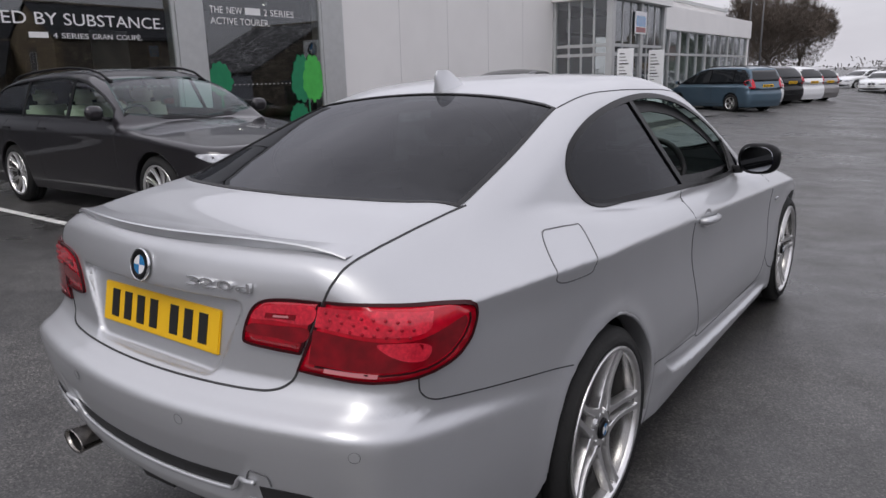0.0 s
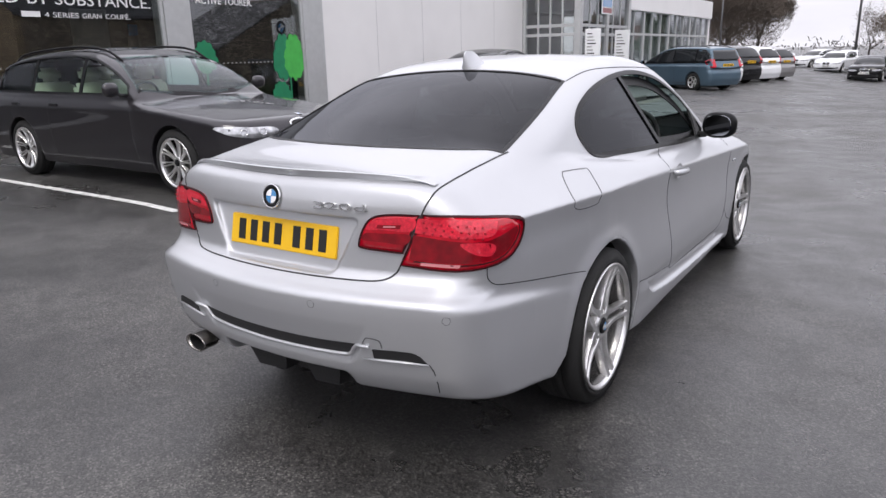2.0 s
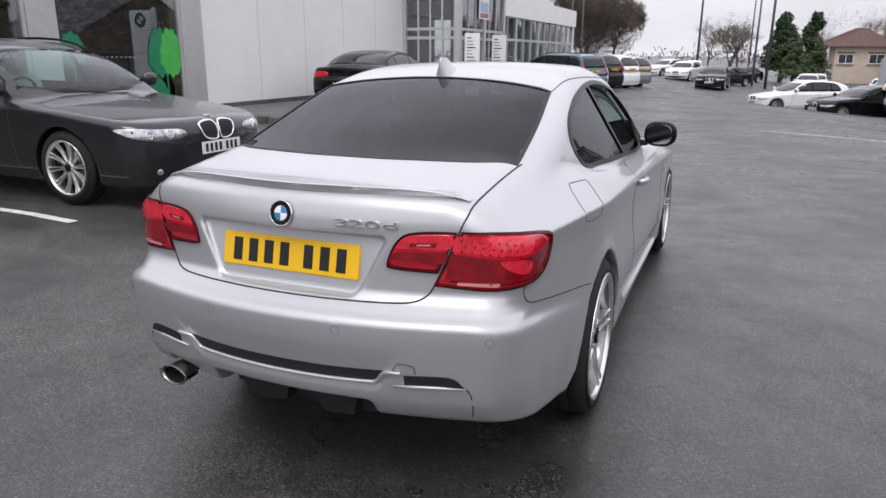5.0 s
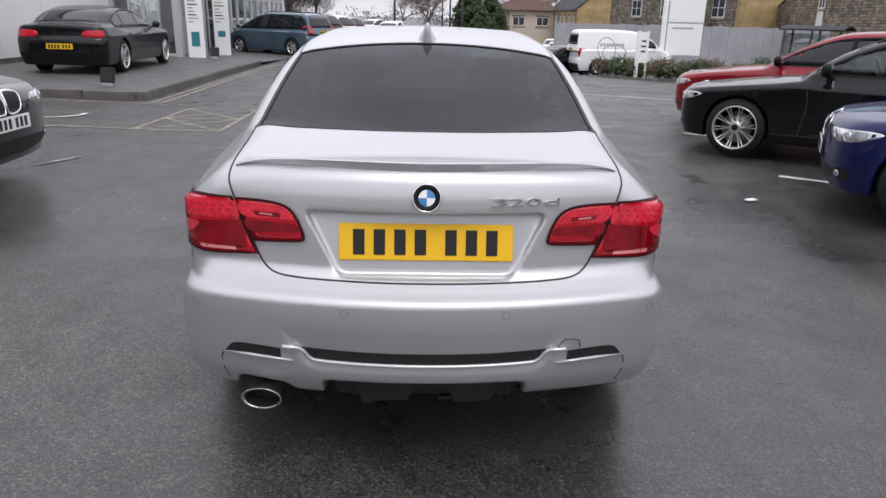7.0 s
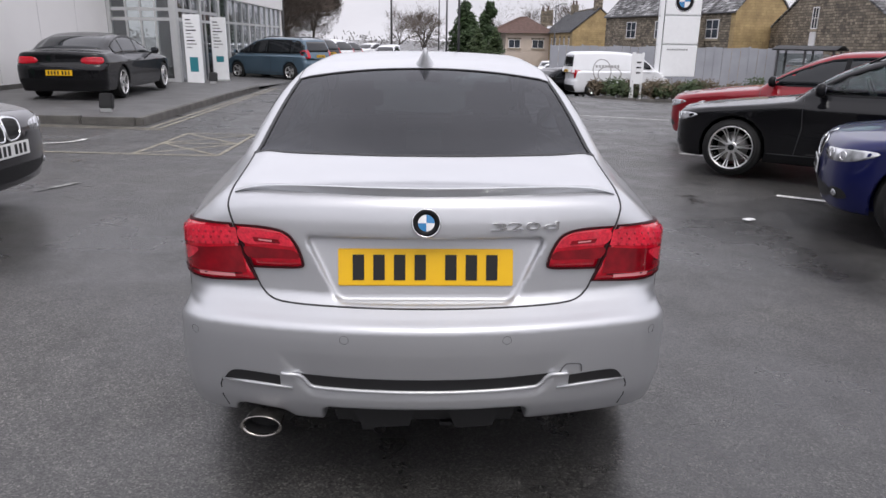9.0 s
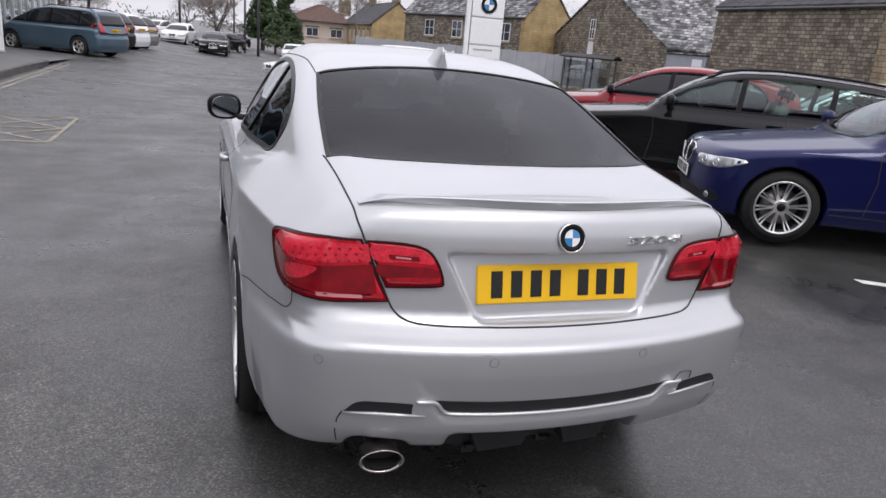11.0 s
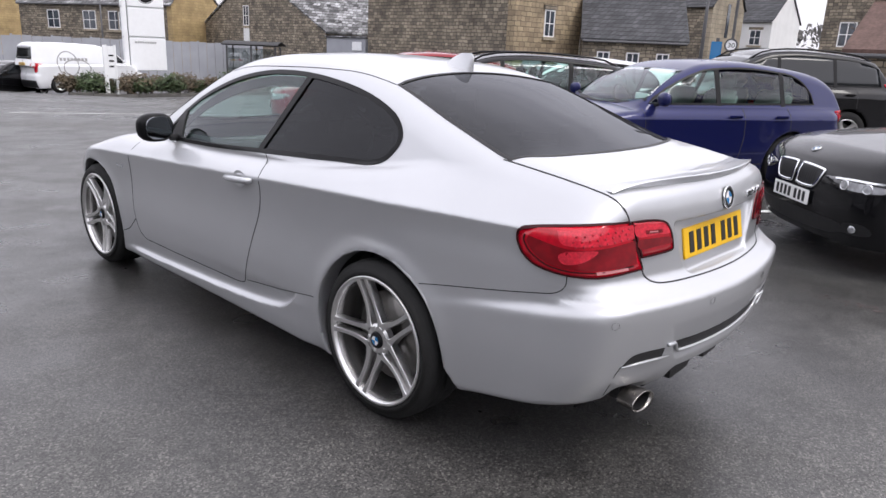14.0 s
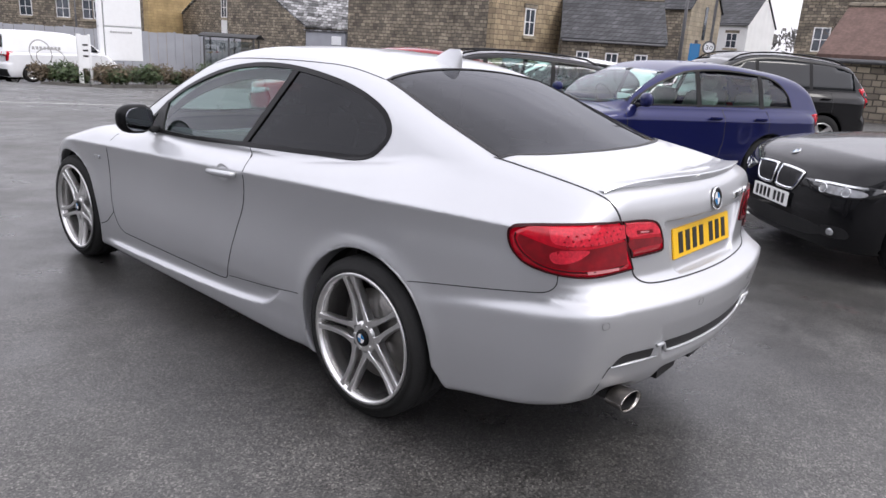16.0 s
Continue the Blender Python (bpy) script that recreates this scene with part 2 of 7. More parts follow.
def add_box(bm, lo, hi, bevel=0.0, m=None):
    r = bmesh.ops.create_cube(bm, size=1)
    vs = r["verts"]
    for v in vs:
        v.co = Vector([lo[i] + (v.co[i] + 0.5) * (hi[i] - lo[i]) for i in range(3)])
    if bevel:
        es = list({e for v in vs for e in v.link_edges})
        r2 = bmesh.ops.bevel(bm, geom=es, offset=bevel, segments=2, affect="EDGES")
        vs = list({v for f in r2["faces"] for v in f.verts} | {v for v in vs if v.is_valid})
    if m is not None:
        bmesh.ops.transform(bm, matrix=m, verts=[v for v in vs if v.is_valid])
    return bm


def box(lo, hi, bevel=0.0, m=None):
    return add_box(bmesh.new(), lo, hi, bevel, m)


def add_tube(bm, pts, r, seg=10, close=True):
    """A round bar along a polyline; r is a number or a list of radii."""
    pts = [Vector(p) for p in pts]
    rr = r if isinstance(r, (list, tuple)) else [r] * len(pts)
    rings = []
    for i, p in enumerate(pts):
        d = (pts[min(i + 1, len(pts) - 1)] - pts[max(i - 1, 0)]).normalized()
        u = d.orthogonal().normalized() if i == 0 else (rings_u - d * rings_u.dot(d)).normalized()
        rings_u = u
        v = d.cross(u)
        rings.append([bm.verts.new(p + rr[i] * (math.cos(6.28318 * k / seg) * u + math.sin(6.28318 * k / seg) * v)) for k in range(seg)])
    for a, b in zip(rings, rings[1:]):
        for k in range(seg):
            bm.faces.new((a[k], a[(k + 1) % seg], b[(k + 1) % seg], b[k]))
    if close:
        bm.faces.new(rings[0][::-1])
        bm.faces.new(rings[-1])
    return bm


def add_lathe(bm, prof, seg=48, axis="X"):
    """Turns a profile of (along, radius) round the axis."""
    rings = []
    for a, r in prof:
        ring = []
        for k in range(seg):
            c, s = math.cos(2 * math.pi * k / seg), math.sin(2 * math.pi * k / seg)
            co = (a, r * c, r * s) if axis == "X" else ((r * c, a, r * s) if axis == "Y" else (r * c, r * s, a))
            ring.append(bm.verts.new(co))
        rings.append(ring)
    for a, b in zip(rings, rings[1:]):
        for k in range(seg):
            bm.faces.new((a[k], a[(k + 1) % seg], b[(k + 1) % seg], b[k]))
    bmesh.ops.recalc_face_normals(bm, faces=bm.faces)
    return bm


def smooth_loop(pts, n=6, closed=True):
    """A Catmull-Rom curve through 2D points; a third value of 1 keeps a corner sharp."""
    out, k = [], len(pts)
    P = [np.array(p[:2], float) for p in pts]
    sharp = [len(p) > 2 and p[2] for p in pts]
    for i in range(k if closed else k - 1):
        p1, p2 = P[i], P[(i + 1) % k]
        p0 = P[i - 1] if (closed or i > 0) else p1
        p3 = P[(i + 2) % k] if (closed or i + 2 < k) else p2
        t1 = (p2 - p1) if sharp[i] else (p2 - p0) / 2
        t2 = (p2 - p1) if sharp[(i + 1) % k] else (p3 - p1) / 2
        for s in np.linspace(0, 1, n, endpoint=False):
            out.append(tuple((2 * s**3 - 3 * s**2 + 1) * p1 + (s**3 - 2 * s**2 + s) * t1 + (-2 * s**3 + 3 * s**2) * p2 + (s**3 - s**2) * t2))
    if not closed:
        out.append(tuple(P[-1]))
    return out


def inset_loop(loop, d):
    """Moves a closed 2D outline inwards by d."""
    L = [Vector(p) for p in loop]
    area = sum(a.x * b.y - b.x * a.y for a, b in zip(L, L[1:] + L[:1]))
    sgn = 1 if area > 0 else -1
    out = []
    for i, p in enumerate(L):
        e1, e2 = (p - L[i - 1]).normalized(), (L[(i + 1) % len(L)] - p).normalized()
        n = Vector((-(e1.y + e2.y), e1.x + e2.x)) * sgn
        n = n.normalized() if n.length > 1e-6 else Vector((-e1.y, e1.x)) * sgn
        out.append(tuple(p + n * d))
    return out


def inside(loop, u, v):
    """Which of the points (u, v) lie inside a closed outline."""
    c = np.zeros(len(u), bool)
    for (x1, y1), (x2, y2) in zip(loop, loop[1:] + loop[:1]):
        if abs(y2 - y1) < 1e-9:
            continue
        hit = (y1 > v) != (y2 > v)
        c ^= hit & (u < (x2 - x1) * (v - y1) / (y2 - y1) + x1)
    return c


# ---- smooth solids ----
def curve(pts, n=400):
    """A smooth function through (position, value) pairs, without overshoot."""
    x, y = np.array([p[0] for p in pts], float), np.array([p[1] for p in pts], float)
    d = np.diff(y) / np.diff(x)
    m = np.concatenate([[d[0]], np.where(d[1:] * d[:-1] > 0, 2 * d[1:] * d[:-1] / (d[1:] + d[:-1] + 1e-12), 0), [d[-1]]])
    X = np.linspace(x[0], x[-1], n)
    i = np.clip(np.searchsorted(x, X, "right") - 1, 0, len(x) - 2)
    h = x[i + 1] - x[i]
    t = (X - x[i]) / h
    Y = (2 * t**3 - 3 * t**2 + 1) * y[i] + (t**3 - 2 * t**2 + t) * h * m[i] + (-2 * t**3 + 3 * t**2) * y[i + 1] + (t**3 - t**2) * h * m[i + 1]
    return lambda q: np.interp(q, X, Y)


def smax(a, b, k):
    h = np.maximum(k - np.abs(a - b), 0) / k
    return np.maximum(a, b) + h * h * k * 0.25


def smin(a, b, k):
    return -smax(-a, -b, k)


def solid(f, lo, hi, h):
    """The surface f = 0 on a grid of step h: points and four-cornered faces."""
    ax = [np.arange(lo[i], hi[i] + h, h) for i in range(3)]
    X, Y, Z = np.meshgrid(*ax, indexing="ij")
    V = f(X, Y, Z)
    S = V < 0
    n = [len(a) - 1 for a in ax]
    tot, cnt = np.zeros((*n, 3)), np.zeros(n)
    off = [(0, 0, 0), (1, 0, 0), (0, 1, 0), (1, 1, 0), (0, 0, 1), (1, 0, 1), (0, 1, 1), (1, 1, 1)]
    cut = lambda A, o: A[o[0]:o[0] + n[0], o[1]:o[1] + n[1], o[2]:o[2] + n[2]]
    for i, a in enumerate(off):
        for b in off[i + 1:]:
            dd = [b[q] - a[q] for q in range(3)]
            if sum(map(abs, dd)) != 1:
                continue
            va, vb = cut(V, a), cut(V, b)
            m = cut(S, a) != cut(S, b)
            t = np.where(m, va / np.where(m, va - vb, 1), 0)
            cnt += m
            for q in range(3):
                tot[..., q] += m * (a[q] + t * dd[q])
    act = cnt > 0
    idx = np.full(n, -1)
    idx[act] = np.arange(act.sum())
    base = np.stack(np.nonzero(act), 1)
    P = np.array(lo) + h * (base + tot[act] / cnt[act][:, None])
    faces = []
    for q in range(3):
        r, s = (q + 1) % 3, (q + 2) % 3
        a = [slice(1, -1)] * 3
        a[q] = slice(0, n[q])
        b = list(a)
        b[q] = slice(1, n[q] + 1)
        s0, s1 = S[tuple(a)], S[tuple(b)]
        for flip in (False, True):
            k = np.stack(np.nonzero((s0 & ~s1) if not flip else (~s0 & s1)), 1)
            if not len(k):
                continue
            k = k + 1
            k[:, q] -= 1
            er, es = np.eye(3, dtype=int)[r], np.eye(3, dtype=int)[s]
            g = lambda c: idx[c[:, 0], c[:, 1], c[:, 2]]
            quad = np.stack([g(k - er - es), g(k - es), g(k), g(k - er)], 1)
            faces.append(quad[:, ::-1] if flip else quad)
    F = np.concatenate(faces)
    e = h * 0.1
    for _ in range(4):
        v = f(P[:, 0], P[:, 1], P[:, 2])
        g = np.stack([f(P[:, 0] + e, P[:, 1], P[:, 2]) - f(P[:, 0] - e, P[:, 1], P[:, 2]),
                      f(P[:, 0], P[:, 1] + e, P[:, 2]) - f(P[:, 0], P[:, 1] - e, P[:, 2]),
                      f(P[:, 0], P[:, 1], P[:, 2] + e) - f(P[:, 0], P[:, 1], P[:, 2] - e)], 1) / (2 * e)
        step = -(v / np.maximum((g * g).sum(1), 0.05))[:, None] * g
        ln = np.linalg.norm(step, axis=1, keepdims=True)
        P = P + step * np.minimum(1, 0.4 * h / np.maximum(ln, 1e-9)) * 0.8
    return P, F


class Shell:
    """A solid's surface on which outlines seen along an axis can be laid; f gives it crisp normals."""

    def __init__(self, P, F, f=None):
        from mathutils.bvhtree import BVHTree
        self.P, self.F, self.N = P, F, None
        if f is not None:
            e = 0.005
            g = np.stack([f(P[:, 0] + e, P[:, 1], P[:, 2]) - f(P[:, 0] - e, P[:, 1], P[:, 2]),
                          f(P[:, 0], P[:, 1] + e, P[:, 2]) - f(P[:, 0], P[:, 1] - e, P[:, 2]),
                          f(P[:, 0], P[:, 1], P[:, 2] + e) - f(P[:, 0], P[:, 1], P[:, 2] - e)], 1)
            self.N = g / np.maximum(np.linalg.norm(g, axis=1, keepdims=True), 1e-9)
        self.tree = BVHTree.FromPolygons(P.tolist(), F.tolist())

    def cast(self, u, v, axis, lift):
        """Drops the point (u, v) onto the surface along axis '+x', '-y', '+z' and so on (the side it comes from)."""
        sgn = 1 if axis[0] == "+" else -1
        if axis[1] == "q":
            o, d = Vector((u * sgn * 0.70711 + 3 * sgn * 0.70711, u * 0.70711 - 3 * 0.70711, v)), Vector((-sgn * 0.70711, 0.70711, 0))
        elif axis[1] == "x":
            o, d = Vector((3 * sgn, u, v)), Vector((-sgn, 0, 0))
        elif axis[1] == "y":
            o, d = Vector((u, 8 * sgn, v)), Vector((0, -sgn, 0))
        else:
            o, d = Vector((u, v, 5 * sgn)), Vector((0, 0, -sgn))
        p, nn, _, _ = self.tree.ray_cast(o, d)
        if p is None:
            p, nn, _, _ = self.tree.find_nearest(o + d * (3 if axis[1] in "xq" else 5 if axis[1] == "z" else 8))
        if nn.dot(d) > 0:
            nn = -nn
        return p + nn * lift, nn

    def patch(self, loop, axis, lift=0.003, step=0.06, skirt=0.012):
        """A sheet that follows the surface inside an outline, with a turned-down rim."""
        bm = bmesh.new()
        f = bm.faces.new([bm.verts.new((p[0], p[1], 0)) for p in loop])
        us, vs = [p[0] for p in loop], [p[1] for p in loop]
        for a, lo, hi in (((1, 0, 0), min(us), max(us)), ((0, 1, 0), min(vs), max(vs))):
            for c in np.arange(lo + step, hi, step):
                bmesh.ops.bisect_plane(bm, geom=bm.verts[:] + bm.edges[:] + bm.faces[:], plane_co=Vector(a) * c, plane_no=a)
        nor = {}
        for v in bm.verts:
            v.co, nn = self.cast(v.co.x, v.co.y, axis, lift)
            nor[v] = nn
        flip = sum((f.normal.dot(nor[f.verts[0]]) for f in bm.faces if not f.normal_update()), 0.0)
        if flip < 0:
            bmesh.ops.reverse_faces(bm, faces=bm.faces)
        if skirt:
            rim = [e for e in bm.edges if e.is_boundary]
            r = bmesh.ops.extrude_edge_only(bm, edges=rim)
            low = [v for v in r["geom"] if isinstance(v, bmesh.types.BMVert)]
            for v in low:
                near = min((e.other_vert(v) for e in v.link_edges if e.other_vert(v) in nor), key=lambda w: (w.co - v.co).length)
                v.co -= nor[near] * skirt
        return bm

    def ring(self, loop, axis, width, lift=0.004, rows=2, outer=0.0, thick=0.006):
        """A band along an outline, width wide to its inside."""
        bm = bmesh.new()
        n = len(loop)
        lines = []
        for k in range(rows + 1):
            lp = inset_loop(loop, -outer + (width + outer) * k / rows)
            lines.append([self.cast(p[0], p[1], axis, lift) for p in lp])
        V = [[bm.verts.new(c) for c, _ in ln] for ln in lines]
        low0 = [bm.verts.new(c - nn * thick) for c, nn in lines[0]]
        low1 = [bm.verts.new(c - nn * thick) for c, nn in lines[-1]]
        V = [low0] + V + [low1]
        for a, b in zip(V, V[1:]):
            for i in range(n):
                bm.faces.new((a[i], a[(i + 1) % n], b[(i + 1) % n], b[i]))
        bmesh.ops.recalc_face_normals(bm, faces=bm.faces)
        return bm

    def line(self, pts, axis, width=0.006, lift=0.001, closed=False):
        """A thin strip along a path on the surface, for the gap between two panels."""
        bm = bmesh.new()
        pp = [Vector(p) for p in pts]
        if closed:
            pp.append(pp[0])
        fine = []
        for a, b in zip(pp, pp[1:]):
            k = max(1, int((b - a).length / 0.03))
            fine += [a.lerp(b, i / k) for i in range(k)]
        fine.append(pp[-1])
        return self.strip([self.cast(p.x, p.y, axis, lift) for p in fine], width)

    def strip(self, got, width):
        """A thin strip through places with their normals."""
        bm = bmesh.new()
        rows = []
        for i, (c, nn) in enumerate(got):
            d = got[min(i + 1, len(got) - 1)][0] - got[max(i - 1, 0)][0]
            s = nn.cross(d).normalized() * width / 2
            rows.append((bm.verts.new(c - s - nn * 0.002), bm.verts.new(c - s), bm.verts.new(c + s), bm.verts.new(c + s - nn * 0.002)))
        for a, b in zip(rows, rows[1:]):
            for i in range(3):
                bm.faces.new((a[i], b[i], b[i + 1], a[i + 1]))
        bmesh.ops.recalc_face_normals(bm, faces=bm.faces)
        return bm

    def open_mesh(self, name, mat, parent, holes):
        """The surface with its openings left out. holes: (outline, axis letter, test on the points)."""
        C = self.P[self.F].mean(1)
        keep = np.ones(len(self.F), bool)
        for loop, ax, test in holes:
            u, v = (C[:, 1], C[:, 2]) if ax == "x" else (C[:, 0], C[:, 2]) if ax == "y" else (C[:, 0], C[:, 1])
            keep &= ~(inside(loop, u, v) & test(C))
        me = bpy.data.meshes.new(name)
        me.from_pydata(self.P.tolist(), [], self.F[keep].tolist())
        me.materials.append(mat)
        me.shade_smooth()
        if self.N is not None:
            me.normals_split_custom_set_from_vertices(self.N.tolist())
        ob = new(name, me)
        ob.parent = parent
        return ob


# ---- the ground ----
def ground_z(x, y):
    """The yard is level round the car, rises a little to the showroom and falls towards the street."""
    h = max(0.0, min((-x - 1.5) / 3.0, 1))
    near = 1 - max(0.0, min((y - 4) / 4, 1))
    up = 0.02 * max(0.0, min(-x - 3.5, 8)) * (1 - near) + 0.13 * h * h * (3 - 2 * h) * near
    u = max(0.0, min((y - 7) / 22, 1.5)) ** 1.3
    up += 0.055 * max(0.0, min((x - 3.6) / 1.6, 1)) * max(0.0, min((5.5 - y) / 2, 1))
    return up - 0.009 - (0.12 + 0.062 * max(0.0, min(x + 4, 14))) * u


def spread(near, far, step):
    """Positions close together near the middle and wide apart far off."""
    a = [0.0]
    while a[-1] < far:
        a.append(a[-1] + max(step, (a[-1] - near) * 0.25))
    return [-v for v in a[:0:-1]] + a


def ground_sheet(name, xs, ys, lift, mat, label, category):
    verts = [(x, y, ground_z(x, y) + lift) for x in xs for y in ys]
    n = len(ys)
    faces = [(i * n + j, (i + 1) * n + j, (i + 1) * n + j + 1, i * n + j + 1) for i in range(len(xs) - 1) for j in range(n - 1)]
    return tagged(link_mesh(name, verts, faces, mat), label, category, kind="structure")


def asphalt_material():
    m = bpy.data.materials.new("damp_asphalt")
    m.use_nodes = True
    n, l = m.node_tree.nodes, m.node_tree.links
    p = n["Principled BSDF"]
    tc = n.new("ShaderNodeTexCoord")

    def noise_node(scale, detail, rough=0.5):
        t = n.new("ShaderNodeTexNoise")
        t.inputs["Scale"].default_value, t.inputs["Detail"].default_value, t.inputs["Roughness"].default_value = scale, detail, rough
        l.new(tc.outputs["Object"], t.inputs["Vector"])
        return t

    def ramp(src, stops):
        r = n.new("ShaderNodeValToRGB")
        e = r.color_ramp.elements
        e[0].position, e[0].color = stops[0][0], (*stops[0][1], 1)
        e[1].position, e[1].color = stops[-1][0], (*stops[-1][1], 1)
        for pos, c in stops[1:-1]:
            e.new(pos).color = (*c, 1)
        l.new(src, r.inputs["Fac"])
        return r

    damp, mid, spots, wide = noise_node(0.45, 6, 0.6), noise_node(7, 5), noise_node(2.3, 4), noise_node(0.11, 3)
    grit = n.new("ShaderNodeTexVoronoi")
    grit.inputs["Scale"].default_value = 155
    l.new(tc.outputs["Object"], grit.inputs["Vector"])
    gs = n.new("ShaderNodeSeparateColor")
    l.new(grit.outputs["Color"], gs.inputs["Color"])
    base = ramp(damp.outputs["Fac"], [(0.34, (0.032, 0.0311, 0.0302)), (0.50, (0.052, 0.0504, 0.0488)), (0.66, (0.080, 0.0777, 0.0744))])
    g = ramp(gs.outputs["Red"], [(0.0, (0.25, 0.25, 0.25)), (0.50, (0.85, 0.85, 0.85)), (0.86, (1.38, 1.37, 1.34)), (1.0, (2.6, 2.58, 2.48))])
    mm = ramp(mid.outputs["Fac"], [(0.3, (0.80, 0.80, 0.80)), (0.7, (1.2, 1.2, 1.2))])
    ww = ramp(wide.outputs["Fac"], [(0.35, (0.85, 0.85, 0.85)), (0.65, (1.15, 1.15, 1.15))])
    last = base
    for other in (g, mm, ww):
        q = n.new("ShaderNodeMix")
        q.data_type, q.blend_type = "RGBA", "MULTIPLY"
        q.inputs["Factor"].default_value = 1.0
        l.new(last.outputs["Color" if last is base else "Result"], q.inputs["A"])
        l.new(other.outputs["Color"], q.inputs["B"])
        last = q
    l.new(last.outputs["Result"], p.inputs["Base Color"])
    wet = n.new("ShaderNodeMath")
    wet.operation = "MULTIPLY_ADD"
    wet.inputs[1].default_value, wet.inputs[2].default_value = 0.35, 0.0
    l.new(spots.outputs["Fac"], wet.inputs[0])
    add = n.new("ShaderNodeMath")
    l.new(damp.outputs["Fac"], add.inputs[0])
    l.new(wet.outputs["Value"], add.inputs[1])
    p.inputs["Specular IOR Level"].default_value = 0.80
    rr = n.new("ShaderNodeMapRange")
    rr.inputs["From Min"].default_value, rr.inputs["From Max"].default_value = 0.56, 0.82
    rr.inputs["To Min"].default_value, rr.inputs["To Max"].default_value = 0.27, 0.56
    l.new(add.outputs["Value"], rr.inputs["Value"])
    l.new(rr.outputs["Result"], p.inputs["Roughness"])
    bp = n.new("ShaderNodeBump")
    bp.inputs["Strength"].default_value, bp.inputs["Distance"].default_value = 1.0, 0.009
    l.new(gs.outputs["Red"], bp.inputs["Height"])
    l.new(bp.outputs["Normal"], p.inputs["Normal"])
    return m


M["asphalt"] = asphalt_material()
gx = spread(12, 900, 1.0)
ground = ground_sheet("ground", gx, gx, 0.0, M["asphalt"], "dark damp asphalt yard, patchy with wet and dry stains", "ground")


# ---- cars ----
def car_field(s):
    roof, wg, top, plan, side, rear, front = (curve(s[k]) for k in ("roof", "wg", "top", "plan", "side", "rear", "front"))

    tum = curve(s["tumf"]) if "tumf" in s else None
    rcf = curve(s["rcf"]) if "rcf" in s else None

    def f(x, y, z):
        ax = np.abs(x)
        u = ax / s["hw"]
        a = ax - (s["flank"](y, z) if "flank" in s else plan(y) * side(z))
        slope = (rear(z + 0.006) - rear(z - 0.006)) / 0.012
        b = (rear(z) + s["cr"] * u**2 + s["cr2"] * u**6 - y) / np.sqrt(1 + slope**2)
        c = y - front(z) + s["cf"] * u**2.5
        d = z - top(y) + s["ct"] * u**2
        low = smax(smax(smax(a, b, s["kr"]), c, s["kr"] * 1.4), d, s["kd"])
        gx_ = (ax - wg(y) + (tum(y) if tum else s["tum"]) * np.maximum(z - s["belt"], 0)) * 0.85
        gz_ = (z - roof(y) + (rcf(y) if rcf else s["rc"]) * (ax / 0.6) ** 2) * 0.93
        green = np.maximum(smax(gx_, gz_, s["kg"]), s["belt"] - 0.16 - z)
        body = smin(low, green, s["ks"])
        zb = s["zbf"](y) if "zbf" in s else s["zb"]
        body = smax(body, zb - z, 0.03)
        for ya in s["axles"]:
            yy = y - ya
            if "sweep" in s and ya < 2:
                yy = np.where((yy < 0) & (z < s["wr"]), yy + s["sweep"] * (s["wr"] - z), yy)
            r = np.hypot(yy, z - s["wr"])
            body = smax(body, -smax(r - s["arch"], 0.58 - ax, 0.02), s.get("lip", 0.012))
        if "carve" in s:
            body = s["carve"](body, x, y, z)
        return body
    return f


WHEELS = {}


